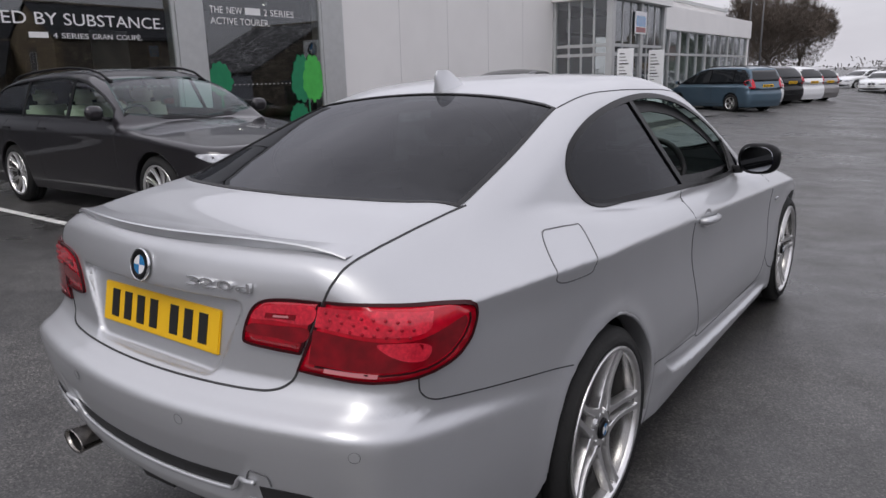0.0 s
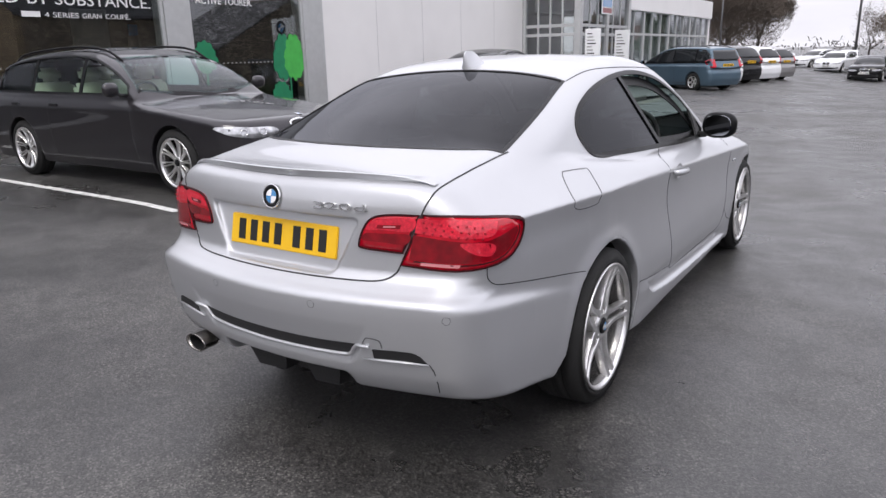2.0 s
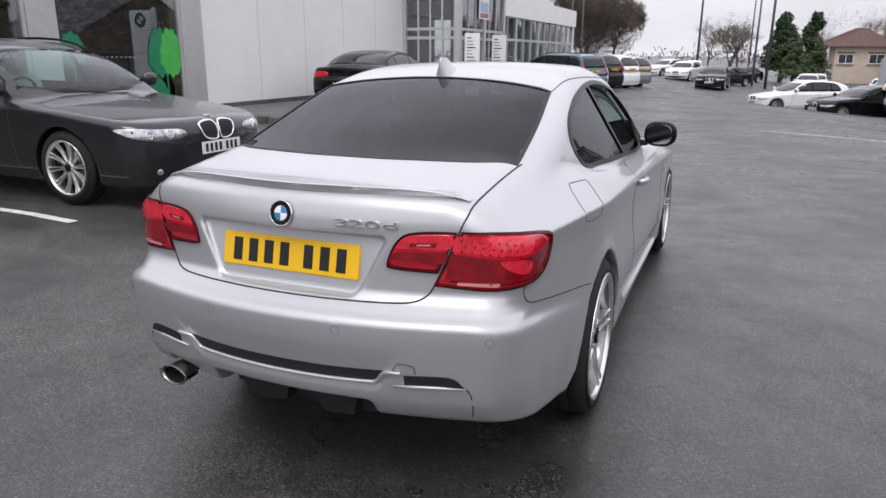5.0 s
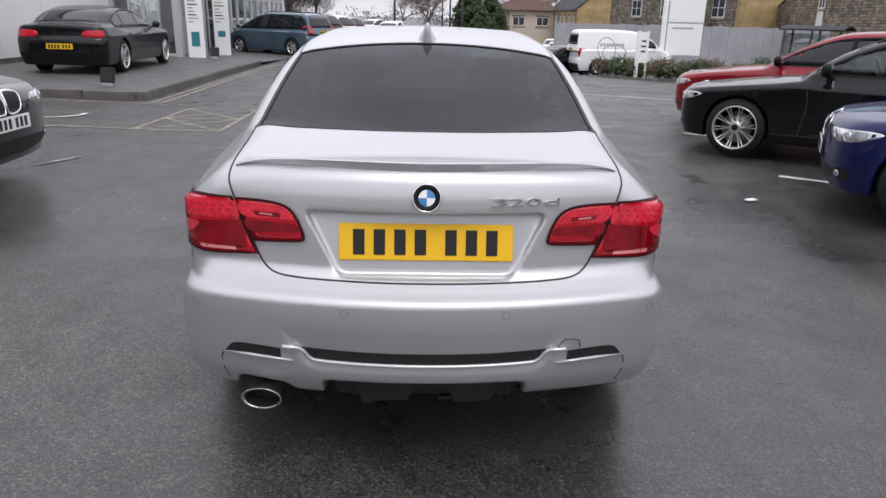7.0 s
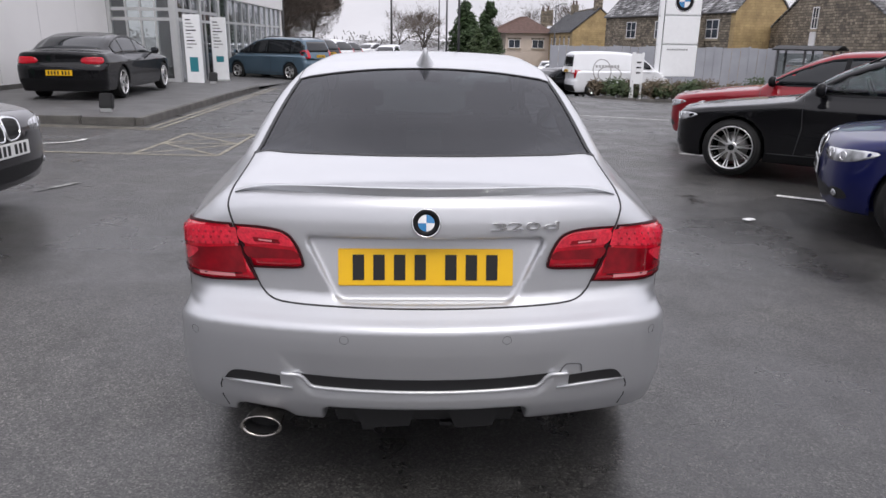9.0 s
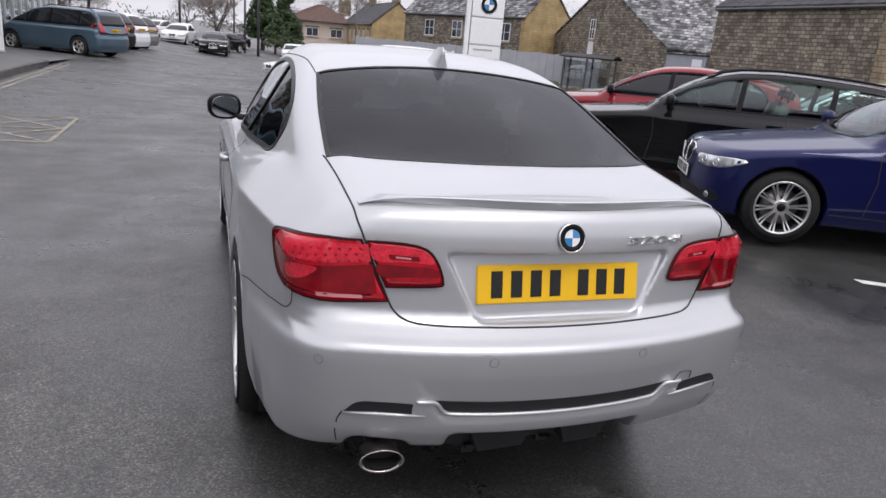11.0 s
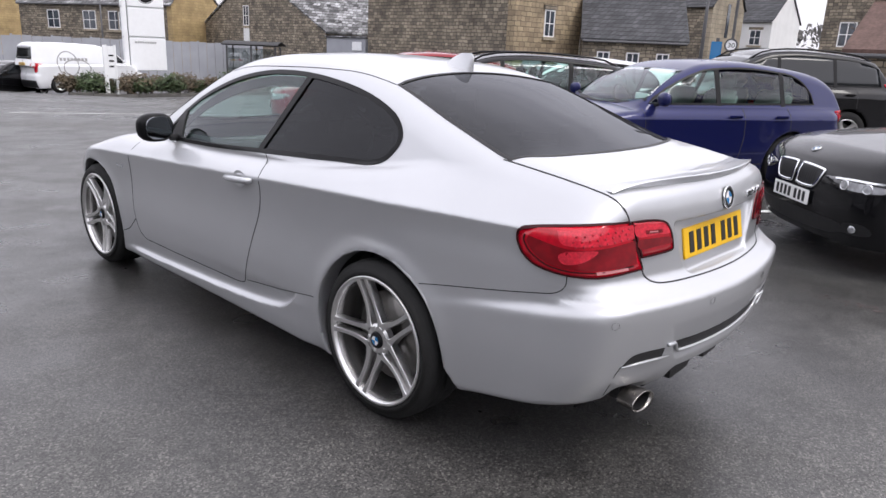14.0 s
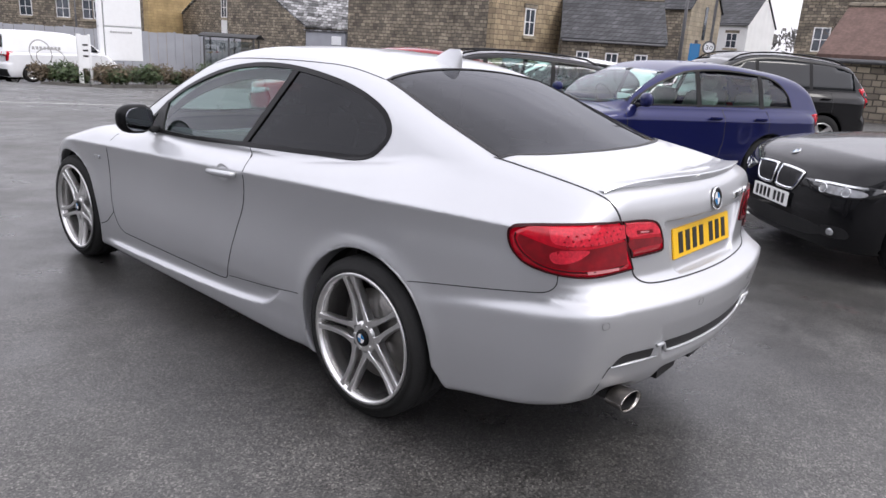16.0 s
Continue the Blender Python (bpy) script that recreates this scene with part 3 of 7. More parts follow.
def wheel_meshes(r, rim, w, style):
    """Tyre and rim of a wheel whose outer side looks along +x; the middle of the outer face is the origin."""
    key = (r, rim, w, style)
    if key in WHEELS:
        return WHEELS[key]
    t = bmesh.new()
    add_lathe(t, [(-w, rim - 0.01), (-w + 0.01, rim + 0.02), (-w + 0.012, r - 0.03), (-w + 0.035, r - 0.004), (-w * .78, r), (-w * .77, r - .007), (-w * .74, r - .007), (-w * .73, r), (-w * .56, r), (-w * .55, r - .007), (-w * .52, r - .007), (-w * .51, r), (-w * .34, r), (-w * .33, r - .007), (-w * .30, r - .007), (-w * .29, r - .001), (-0.03, r - 0.003), (-0.012, r - 0.018),
                  (-0.003, r - 0.045), (0.0, (r + rim) / 2), (-0.004, rim + 0.012), (-0.012, rim - 0.002), (-0.02, rim - 0.012)], 64)
    b = bmesh.new()
    add_lathe(b, [(-0.010, rim + 0.004), (-0.002, rim + 0.006), (0.001, rim), (-0.003, rim - 0.008), (-0.018, rim - 0.013)], 64)
    barrel = add_lathe(bmesh.new(), [(-0.018, rim - 0.012), (-0.03, rim - 0.018), (-0.05, rim - 0.022), (-w + 0.03, rim - 0.03)], 64)
    dk = bmesh.new()
    add_lathe(dk, [(-0.10, 0.02), (-0.10, rim * 0.70), (-0.115, rim * 0.72), (-0.115, 0.02)], 40)
    sp = bmesh.new()
    if style == "double":
        n_sp, pair, wd, depth = 0, 0.0, 0.0, 0.0
    elif style == "ten":
        n_sp, pair, wd, depth = 10, 0.085, 0.0075, 0.02
    elif style == "fan":
        n_sp, pair, wd, depth = 7, 0.12, 0.011, 0.02
    else:
        n_sp, pair, wd, depth = 5, 0.0, 0.036, 0.022
    for k in range(n_sp):
        for sg in ((-1, 1) if pair else (0,)):
            a0 = 2 * math.pi * (k + 0.5) / n_sp
            h0, h1 = 0.052, rim - 0.012
            a_in, a_out = a0 + sg * pair * 0.85, a0 + sg * pair
            prev = None
            for q in range(6):
                tt = q / 5
                rad = h0 + (h1 - h0) * tt
                a = a_in + (a_out - a_in) * tt
                cx = -0.030 - 0.018 * (1 - (2 * tt - 1) ** 2) + 0.022 * tt
                wide = wd * (1.25 - 0.45 * math.sin(math.pi * tt * 0.8))
                ct = Vector((0, math.cos(a), math.sin(a)))
                tg = Vector((0, -math.sin(a), math.cos(a)))
                o = ct * rad
                ring = [sp.verts.new(o + tg * wide * e + Vector((cx + dx, 0, 0))) for e, dx in ((-1.25, -depth), (-1.0, -0.004), (-0.6, 0), (0.6, 0), (1.0, -0.004), (1.25, -depth))]
                if prev:
                    for i in range(5):
                        sp.faces.new((prev[i], prev[i + 1], ring[i + 1], ring[i]))
                prev = ring
    if style == "double":
        off, half = curve([(.05, .033), (.07, .0345), (.10, .0290), (.14, .0248), (.20, .0230), (.27, .0235)]), curve([(.05, .0190), (.075, .0135), (.10, .0108), (.18, .0092), (.225, .0100), (.27, .0150)])
        for k in range(5):
            for sg in (-1, 1):
                a0, prev = 2 * math.pi * (k + 0.5) / 5, None
                ct, tg = Vector((0, math.cos(a0), math.sin(a0))), Vector((0, -math.sin(a0), math.cos(a0)))
                for rad in np.linspace(.052, rim - .008, 12):
                    hw_, q = float(half(rad)), (rad - .05) / .2
                    o = ct * rad + tg * sg * float(off(rad))
                    cx = -.027 + .020 * q - .010 * math.sin(math.pi * min(max(q, 0), 1))
                    ring = [sp.verts.new(o + tg * hw_ * e + Vector((cx + dx, 0, 0))) for e, dx in ((-1.12, -.034), (-1, -.003), (-.82, 0), (.82, 0), (1, -.003), (1.12, -.034))]
                    if prev:
                        for i in range(5):
                            sp.faces.new((prev[i], prev[i + 1], ring[i + 1], ring[i]))
                    prev = ring
    bmesh.ops.recalc_face_normals(sp, faces=sp.faces)
    add_lathe(sp, [(-0.06, 0.070), (-0.036, 0.066), (-0.028, 0.056), (-0.027, 0.036), (-0.035, 0.034)], 40)
    for k in range(5):
        a = 2 * math.pi * (k + 0.5) / 5
        add_tube(sp, [(-0.05, 0.050 * math.cos(a), 0.050 * math.sin(a)), (-0.024, 0.050 * math.cos(a), 0.050 * math.sin(a))], 0.007, 8)
    cap = bmesh.new()
    add_lathe(cap, [(-0.04, 0.034), (-0.022, 0.034), (-0.018, 0.030), (-0.017, 0.001)], 32)
    out = []
    for nm, bm_, mt in (("tyre", t, "rubber"), ("rim", b, "alloy"), ("barrel", barrel, "alloy_dark"), ("spokes", sp, "alloy"), ("brake_disc", dk, "disc"), ("centre_cap", cap, "trim")):
        me = bpy.data.meshes.new(nm)
        bm_.to_mesh(me)
        bm_.free()
        me.materials.append(M[mt])
        me.shade_smooth()
        if nm == "spokes":
            me.set_sharp_from_angle(angle=radians(30))
        out.append((nm, me))
    WHEELS[key] = out
    return out


def add_wheel(car, x, y, z, r, rim, w, style, roll=0.0):
    """A wheel at the side x of a car, its outer face outwards."""
    hub = new("wheel")
    hub.parent = car
    hub.matrix_basis = pose(x, y, z, 0, 0, 0 if x > 0 else 180) @ pose(0, 0, 0, roll)
    for nm, me in wheel_meshes(r, rim, w, style):
        ob = new(nm, me)
        ob.parent = hub
    if style == "double":
        for mt, ks in (("emblem_blue", (0, 2)), ("emblem_white", (1, 3))):
            for k in ks:
                bm = bmesh.new()
                c = bm.verts.new((-0.0155, 0, 0))
                vs = [bm.verts.new((-0.0160, 0.019 * math.cos(a), 0.019 * math.sin(a))) for a in np.linspace(k * math.pi / 2, (k + 1) * math.pi / 2, 7)]
                for a, b in zip(vs, vs[1:]):
                    bm.faces.new((c, a, b))
                part("cap_quarter", bm, M[mt], hub)
    return hub


def plate(car, name, m, mat, w=0.52, h=0.111, marks=7):
    """A number plate whose characters are plain bars; it looks along its own -y."""
    p = part(name, box((-w / 2, -0.004, -h / 2), (w / 2, 0.004, h / 2), 0.003), mat, car)
    p.matrix_basis = m
    cw, gap = 0.050, 0.011
    total = marks * cw + (marks - 1) * gap + 0.03
    x = -total / 2
    for k in range(marks):
        if k == 4:
            x += 0.03
        part("character_bar", box((x + cw * 0.12, -0.0062, -0.038), (x + cw * 0.80, -0.003, 0.038)), M["ink"], p)
        x += cw + gap
    return p


def emblem(car, m, r=0.041):
    """A round badge with quartered blue and white field, looking along its own -y."""
    ring = bmesh.new()
    add_lathe(ring, [(0.0, r), (-0.006, r), (-0.008, r * 0.94), (-0.007, r * 0.62), (-0.004, r * 0.60)], 40, "Y")
    e = part("emblem", ring, M["trim"], car, smooth=True)
    e.matrix_basis = m
    edge = bmesh.new()
    add_lathe(edge, [(-0.002, r * 1.06), (-0.007, r * 1.05), (-0.0085, r * 0.99), (-0.007, r * 0.95)], 40, "Y")
    part("rim_ring", edge, M["chrome"], e, smooth=True)
    for mt, ks in (("emblem_blue", (0, 2)), ("emblem_white", (1, 3))):
        bm = bmesh.new()
        for k in ks:
            c = bm.verts.new((0, -0.0075, 0))
            vs = [bm.verts.new((0.60 * r * math.cos(a), -0.0068, 0.60 * r * math.sin(a))) for a in np.linspace(k * math.pi / 2, (k + 1) * math.pi / 2, 9)]
            for a, b in zip(vs, vs[1:]):
                bm.faces.new((c, a, b))
        part("quarter", bm, M[mt], e)
    return e


def mirror(car, x, y, z, mat, size=1.0):
    """A door mirror on its stalk."""
    sg = 1 if x > 0 else -1
    P, F = solid(lambda a, b, c: (np.abs(a / 0.098) ** 2.6 + np.abs((b - 0.02 * (a * sg / 0.1)) / 0.062) ** 2.2 + np.abs(c / 0.080) ** 2.6) ** 0.4 * 0.07 - 0.07,
                 (-0.15, -0.12, -0.12), (0.15, 0.12, 0.12), 0.012)
    P[:, 1] = np.maximum(P[:, 1], -0.038 + 0.10 * np.maximum(np.hypot(P[:, 0] / 0.098, P[:, 2] / 0.08) - 0.86, 0))
    ob = link_mesh("door_mirror", (P * size).tolist(), F.tolist(), mat, car)
    ob.matrix_basis = pose(x + sg * 0.115, y, z, 0, 0, -8 * sg)
    bm = bmesh.new()
    add_tube(bm, [(-.15, .01, -.065), (-.09, .012, -.06), (-.05, .012, -.03)], [.022, .020, .016], 10)
    st = part("stalk", bm, M["plastic"], ob, smooth=True)
    st.matrix_basis = pose(0, 0, 0, 0, 0, 0 if sg > 0 else 180)
    gl = bmesh.new()
    sup = lambda a, w, h, y: (w * math.copysign(abs(math.cos(a)) ** .77, math.cos(a)), y, h * math.copysign(abs(math.sin(a)) ** .77, math.sin(a)))
    f0 = [gl.verts.new(sup(a, .079 * size, .062 * size, -0.041 * size)) for a in np.linspace(0, 2 * math.pi, 32, endpoint=False)]
    f1 = [gl.verts.new(sup(a, .081 * size, .064 * size, -0.036 * size)) for a in np.linspace(0, 2 * math.pi, 32, endpoint=False)]
    gl.faces.new(f0)
    for i in range(32):
        gl.faces.new((f0[i], f0[(i + 1) % 32], f1[(i + 1) % 32], f1[i]))
    bmesh.ops.recalc_face_normals(gl, faces=gl.faces)
    part("mirror_glass", gl, M["mirror_face"], ob)
    return ob


def generic_spec(L, hw, H, kind, wr=0.325, ov=(0.21, 0.19)):
    """Outlines of an everyday car, from its length, half width, height and kind."""
    shapes = {
        "saloon": ([(-0.02, .3), (.05, .64), (.12, .76), (.24, .94), (.36, 1.0), (.46, .985), (.56, .90), (.69, .68), (.76, .3)],
                   [(-.05, .68), (.02, .715), (.14, .735), (.3, .66), (.66, .685), (.76, .675), (.92, .620), (1.05, .53)]),
        "hatch": ([(-0.02, .4), (.01, .62), (.045, .845), (.10, .92), (.2, .965), (.36, 1.0), (.46, .985), (.555, .90), (.685, .67), (.76, .3)],
                  [(-.05, .62), (.1, .66), (.3, .655), (.66, .65), (.76, .625), (.93, .555), (1.05, .48)]),
        "estate": ([(-0.02, .4), (.01, .62), (.05, .80), (.09, .92), (.2, .975), (.38, 1.0), (.47, .985), (.56, .91), (.685, .68), (.76, .3)],
                   [(-.05, .62), (.1, .66), (.3, .655), (.66, .645), (.76, .61), (.93, .54), (1.05, .47)]),
        "mpv": ([(-0.02, .4), (.01, .60), (.04, .80), (.07, .95), (.2, .99), (.45, 1.0), (.58, .95), (.70, .82), (.86, .58), (.9, .3)],
                [(-.05, .55), (.1, .60), (.5, .60), (.80, .60), (.9, .52), (1.05, .40)]),
        "van": ([(-0.02, .5), (.005, .7), (.02, .94), (.06, .99), (.3, 1.0), (.55, .98), (.66, .90), (.82, .62), (.88, .3)],
                [(-.05, .55), (.1, .58), (.5, .58), (.80, .60), (.92, .52), (1.05, .40)]),
    }[kind]
    roof, top = shapes
    belt = (0.645 if kind not in ("mpv", "van") else 0.60) * H
    rv = 0.012 * L
    s = dict(L=L, hw=hw, H=H, kind=kind, belt=belt, wr=wr, arch=wr + 0.035, zb=0.19, axles=(ov[0] * L, (1 - ov[1]) * L),
             roof=[(y * L, z * H) for y, z in roof], top=[(y * L, z * H) for y, z in top],
             wg=[(-.1, hw * .80), (.06 * L, hw * .86), (.3 * L, hw * .92), (.6 * L, hw * .92), (.8 * L, hw * .86), (L, hw * .8)],
             tum=0.42 if kind not in ("mpv", "van") else 0.22, rc=0.035, ct=0.05, cr=0.05, cr2=0.07, cf=0.22, kr=0.14, kd=0.07, kg=0.09, ks=0.045,
             plan=[(-.2, hw * .93), (.1 * L, hw * .975), (.22 * L, hw), (.5 * L, hw * .99), (.8 * L, hw), (.93 * L, hw * .95), (1.05 * L, hw * .86)],
             side=[(0, .88), (.2, .93), (.30, .962), (.45, .984), (.56 * H - .05, .997), (.56 * H, 1.0), (.56 * H + .014, .994), (.56 * H + .13, .945), (1.15, .86), (1.5, .8)],
             rear=[(0, .12), (.28, .05), (.45, .0), (.62, 0.0), (.70, .02), (.78, rv * 1.2), (.98, rv * 1.4), (1.1, rv * 2), (2.0, rv * 4)],
             front=[(0, L - .14), (.25, L - .04), (.45, L), (.62, L - .01), (.75, L - .06), (.9, L - .25), (1.3, L - .6)])
    return s


def side_glass(s, y0, y1, m=0.062, cut=0.0):
    """The outline of the side windows between two places along the car."""
    roof = curve(s["roof"])
    ys = np.linspace(y0, y1, 14)
    up = [(y, float(roof(y)) - m * s["H"]) for y in ys]
    lo = s["belt"] + 0.025
    if s["kind"] == "hatch":
        ys = y0 + (y1 - y0) * np.linspace(0.12, 1, 22) ** 2
        up = [(y, lo + (float(roof(y)) - m * s["H"] - lo) * math.sqrt(max(0.0, 1 - max(0.0, (y0 + .42 - y) / .42) ** 2.4))) for y in ys]
    lo_f = lambda y: lo + 0.02 * (y1 - y) / (y1 - y0)
    up = [p for p in up if p[1] > lo_f(p[0]) + 0.03]
    a, b = up[0][0], up[-1][0]
    low = [(y, lo_f(y)) for y in np.linspace(b + 0.06, a - 0.02, 10)]
    return up + low


def everyday_car(name, m, label, s, paint, wheel="ten", rim=0.225, plate_mat="plate_white", rails=False, mirrors=True, h=0.04, group="", cabin="", rear_plate_z=0.56, tail="lamp_red", lamp_h=1.0, glass="glass_dark", pillars=(), lamps=True, nose="kidney",
                 y_glass=None, rear_lamp=None):
    """A parked car: painted shell, windows, lamps, grille, plates, mirrors and wheels. It looks along its own +y."""
    car = thing(name, m, label, "van" if "van" in name else "car", group)
    L, hw, H = s["L"], s["hw"], s["H"]
    f = car_field(s)
    P, F = solid(f, (-hw - 0.1, -0.2, 0.1), (hw + 0.1, L + 0.15, H + 0.1), h)
    sh = Shell(P, F, f)
    roof = curve(s["roof"])
    kind = s["kind"]
    if y_glass is None:
        y_glass = {"saloon": (.17, .645), "hatch": (.125, .645), "estate": (.08, .64), "mpv": (.05, .80), "van": (.60, .76)}[kind]
    loop = side_glass(s, y_glass[0] * L, y_glass[1] * L)
    wy = {"saloon": (.705, .545, .245, .115), "hatch": (.70, .54, .07, .022), "estate": (.70, .545, .065, .022), "mpv": (.84, .66, .05, .02), "van": (.82, .66, 0, 0)}[kind]
    a, b = curve(s["wg"])(wy[0] * L) - 0.06, 0.60 * hw + 0.03
    scr = [(-a, wy[0] * L - 0.16), (-a * .5, wy[0] * L - 0.04), (0, wy[0] * L), (a * .5, wy[0] * L - 0.04), (a, wy[0] * L - 0.16), (b, wy[1] * L - 0.02), (0, wy[1] * L + 0.02), (-b, wy[1] * L - 0.02)]
    holes = []
    if cabin:
        glass = "glass_front"
        holes = [(inset_loop(loop, 0.004), "x", lambda C: np.abs(C[:, 0]) > 0.3), (inset_loop(scr, 0.02), "z", lambda C: C[:, 2] > 0.6 * H)]
        for sx in (.36, -.36):
            seats(car, sx, .40 * L, .25, 1, 1, cabin)
            seats(car, sx, .215 * L, .26, 1, 1, cabin)
        part("dashboard", box((-.68, .60 * L, .55), (.68, .66 * L, .88), .06), M["leather"], car, smooth=True)
        part("cabin_floor", box((-.66, .14 * L, .26), (.66, .66 * L, .32), .02), M["leather"], car)
        for sx in (1, -1):
            part("door_lining", box((sx * (hw - .2) - .03, .16 * L, .32), (sx * (hw - .2) + .03, .62 * L, .86), .02), M[cabin], car)
        wheel_ring = add_tube(bmesh.new(), [(.18 * math.cos(q), .18 * math.sin(q), 0) for q in np.linspace(0, 2 * math.pi, 28)], .015, 8, False)
        if "hatch" in name:
            part("price_card", box((-.46, .600 * L, .90), (-.18, .606 * L, 1.03), .002, pose(0, 0, 0)), M["sign_white"], car)
        part("steering_wheel", wheel_ring, M["leather"], car, smooth=True).matrix_basis = pose(.36, .56 * L, .93, 66)
    sh.open_mesh("body", M[paint], car, holes)
    for sg in ("+x", "-x"):
        part("side_window", sh.patch(loop, sg, 0.004, 0.10), M[glass], car, smooth=True)
        part("window_trim", sh.ring(loop, sg, 0.012, 0.007, 1, 0.006), M["trim"], car)
        for py in pillars:
            zt, zb_ = float(roof(py * L)) - 0.065 * H, s["belt"] + 0.02
            q = [(py * L - 0.03, zb_), (py * L + 0.03, zb_), (py * L + 0.0, zt), (py * L - 0.06, zt)]
            part("pillar", sh.patch(q, sg, 0.006, 0.1), M["trim"], car)
        for k, py in enumerate(((y_glass[0] + 0.10), (sum(y_glass) / 2 - 0.01), y_glass[1] + 0.035)):
            if kind == "van" and k == 0:
                continue
            part("shut_line", sh.line([(py * L, s["belt"]), (py * L - 0.03, 0.6), (py * L + (0.02 if k != 0 else 0.15), 0.30)], sg, 0.008, 0.0015), M["gap"], car)
        for py in ((y_glass[0] + 0.13), (sum(y_glass) / 2 + 0.02)):
            c, nn = sh.cast(py * L, s["belt"] - 0.10, sg, 0.02)
            part("door_handle", box((c.x - 0.014, c.y - 0.09, c.z - 0.014), (c.x + 0.014, c.y + 0.09, c.z + 0.014), 0.01), M[paint], car)
        part("sill_line", sh.line([(s["axles"][0] + s["arch"], 0.30), (s["axles"][1] - s["arch"], 0.30)], sg, 0.01, 0.001), M["gap"], car)
    # windscreen and back window, laid on from above
    part("windscreen", sh.patch(scr, "+z", 0.004, 0.12), M[glass], car, smooth=True)
    if cabin:
        part("windscreen_seal", sh.ring(scr, "+z", 0.035, 0.006, 1, 0.006), M["trim"], car)
    zr = [float(roof(wy[k] * L)) for k in (2, 3)] if wy[2] else [0.93 * H, 0.64 * H]
    if kind == "saloon":
        a2, b2 = 0.60 * hw, 0.70 * hw
        part("rear_window", sh.patch([(-b2, wy[3] * L + .05), (0, wy[3] * L), (b2, wy[3] * L + .05), (a2, wy[2] * L), (-a2, wy[2] * L)], "+z", 0.004, 0.12), M["glass_dark"], car, smooth=True)
    else:
        part("rear_window", sh.patch([(-.74 * hw, .66 * H), (.74 * hw, .66 * H), (.64 * hw, .90 * H), (-.64 * hw, .90 * H)], "-y", 0.004, 0.1), M["glass_dark"], car, smooth=True)
    # lamps
    zl = 0.438 * H if kind != "van" else 0.42 * H
    for sg in (1, -1):
        hl = [(sg * .44 * hw, zl - .030), (sg * .66 * hw, zl - .055), (sg * .88 * hw, zl - .025), (sg * .94 * hw, zl + .055), (sg * .72 * hw, zl + .045), (sg * .46 * hw, zl + .030)]
        if nose == "wide":
            hl = [(sg * .385 * hw, zl + .030), (sg * .50 * hw, zl - .010), (sg * .64 * hw, zl - .045), (sg * .86 * hw, zl - .035), (sg * .95 * hw, zl + .045), (sg * .80 * hw, zl + .055), (sg * .56 * hw, zl + .048)]
        hl = smooth_loop(hl, 4)
        hp = part("headlamp", sh.patch(hl, "+y", 0.005, 0.05), M["lamp_smoked" if nose == "wide" else "lamp_clear"], car, smooth=True)
        if nose == "wide":
            part("lamp_strip", sh.line([(sg * .50 * hw, zl + .036), (sg * .66 * hw, zl + .044), (sg * .88 * hw, zl + .044)], "+y", 0.014, 0.008), M["chrome"], hp)
            part("inner_reflector", sh.patch(smooth_loop([(sg * .57 * hw, zl - .014), (sg * .68 * hw, zl - .030), (sg * .86 * hw, zl - .020), (sg * .86 * hw, zl + .022), (sg * .60 * hw, zl + .024)], 4), "+y", 0.007, 0.05, 0), M["lamp_clear"], hp, smooth=True)
        for q in (.60, .78):
            c, nn = sh.cast(sg * q * hw, zl, "+y", 0.007)
            bm = bmesh.new()
            add_lathe(bm, [(0, .036), (.005, .034), (.004, .030), (.001, .029)], 20, "Y")
            e = part("lamp_ring", bm, M["chrome"], car, smooth=True)
            e.matrix_basis = Matrix.Translation(c) @ Vector((0, 1, 0)).rotation_difference(nn).to_matrix().to_4x4()
        if rear_lamp == "tall":
            tl = [(sg * .66 * hw, .53 * H), (sg * .87 * hw, .53 * H), (sg * .82 * hw, .70 * H), (sg * .68 * hw, .69 * H)]
        elif rear_lamp == "van":
            tl = [(sg * .72 * hw, .42 * H), (sg * .87 * hw, .42 * H), (sg * .87 * hw, .58 * H), (sg * .74 * hw, .57 * H)]
        else:
            tl = [(sg * .47 * hw, .555 * H), (sg * .74 * hw, .538 * H), (sg * .885 * hw, .55 * H), (sg * .88 * hw, .625 * H), (sg * .72 * hw, .635 * H), (sg * .49 * hw, .622 * H)]
        zm = sum(q[1] for q in tl) / len(tl)
        tl = [(q[0], zm + (q[1] - zm) * lamp_h) for q in tl]
        part("tail_lamp", sh.patch(smooth_loop(tl, 3), "-y", 0.006, 0.06), M[tail], car, smooth=True)
    # grille, air intakes, plates
    if nose in ("kidney", "wide"):
        kw = 1.42 if nose == "wide" else 1.0
        for sg in (1, -1):
            k = [(sg * .020, zl - .080), (sg * .17 * kw, zl - .074), (sg * .225 * kw, zl + .01), (sg * .205 * kw, zl + .072), (sg * .03, zl + .076)]
            if nose == "wide":
                k = [(sg * .024, zl - .035), (sg * .05, zl - .074), (sg * .22, zl - .078), (sg * .285, zl - .045), (sg * .325, zl + .045), (sg * .30, zl + .076), (sg * .06, zl + .088), (sg * .026, zl + .06)]
            k = smooth_loop(k, 4)
            part("grille", sh.patch(k, "+y", 0.004, 0.04), M["gap"], car)
            part("grille_frame", sh.ring(k, "+y", 0.012 * kw, 0.010, 2, 0.002 * kw), M["chrome"], car, smooth=True)
            for q in range(8):
                px = sg * (.045 + .020 * q) * (1.32 if nose == "wide" else 1.0)
                part("grille_bar", sh.line([(px, zl - .052), (px, zl + .054)], "+y", 0.006, 0.007), M["trim"], car)
        c, nn = sh.cast(0, L - .135, "+z", 0.002) if nose == "wide" else sh.cast(0, zl + .12, "+y", 0.002)
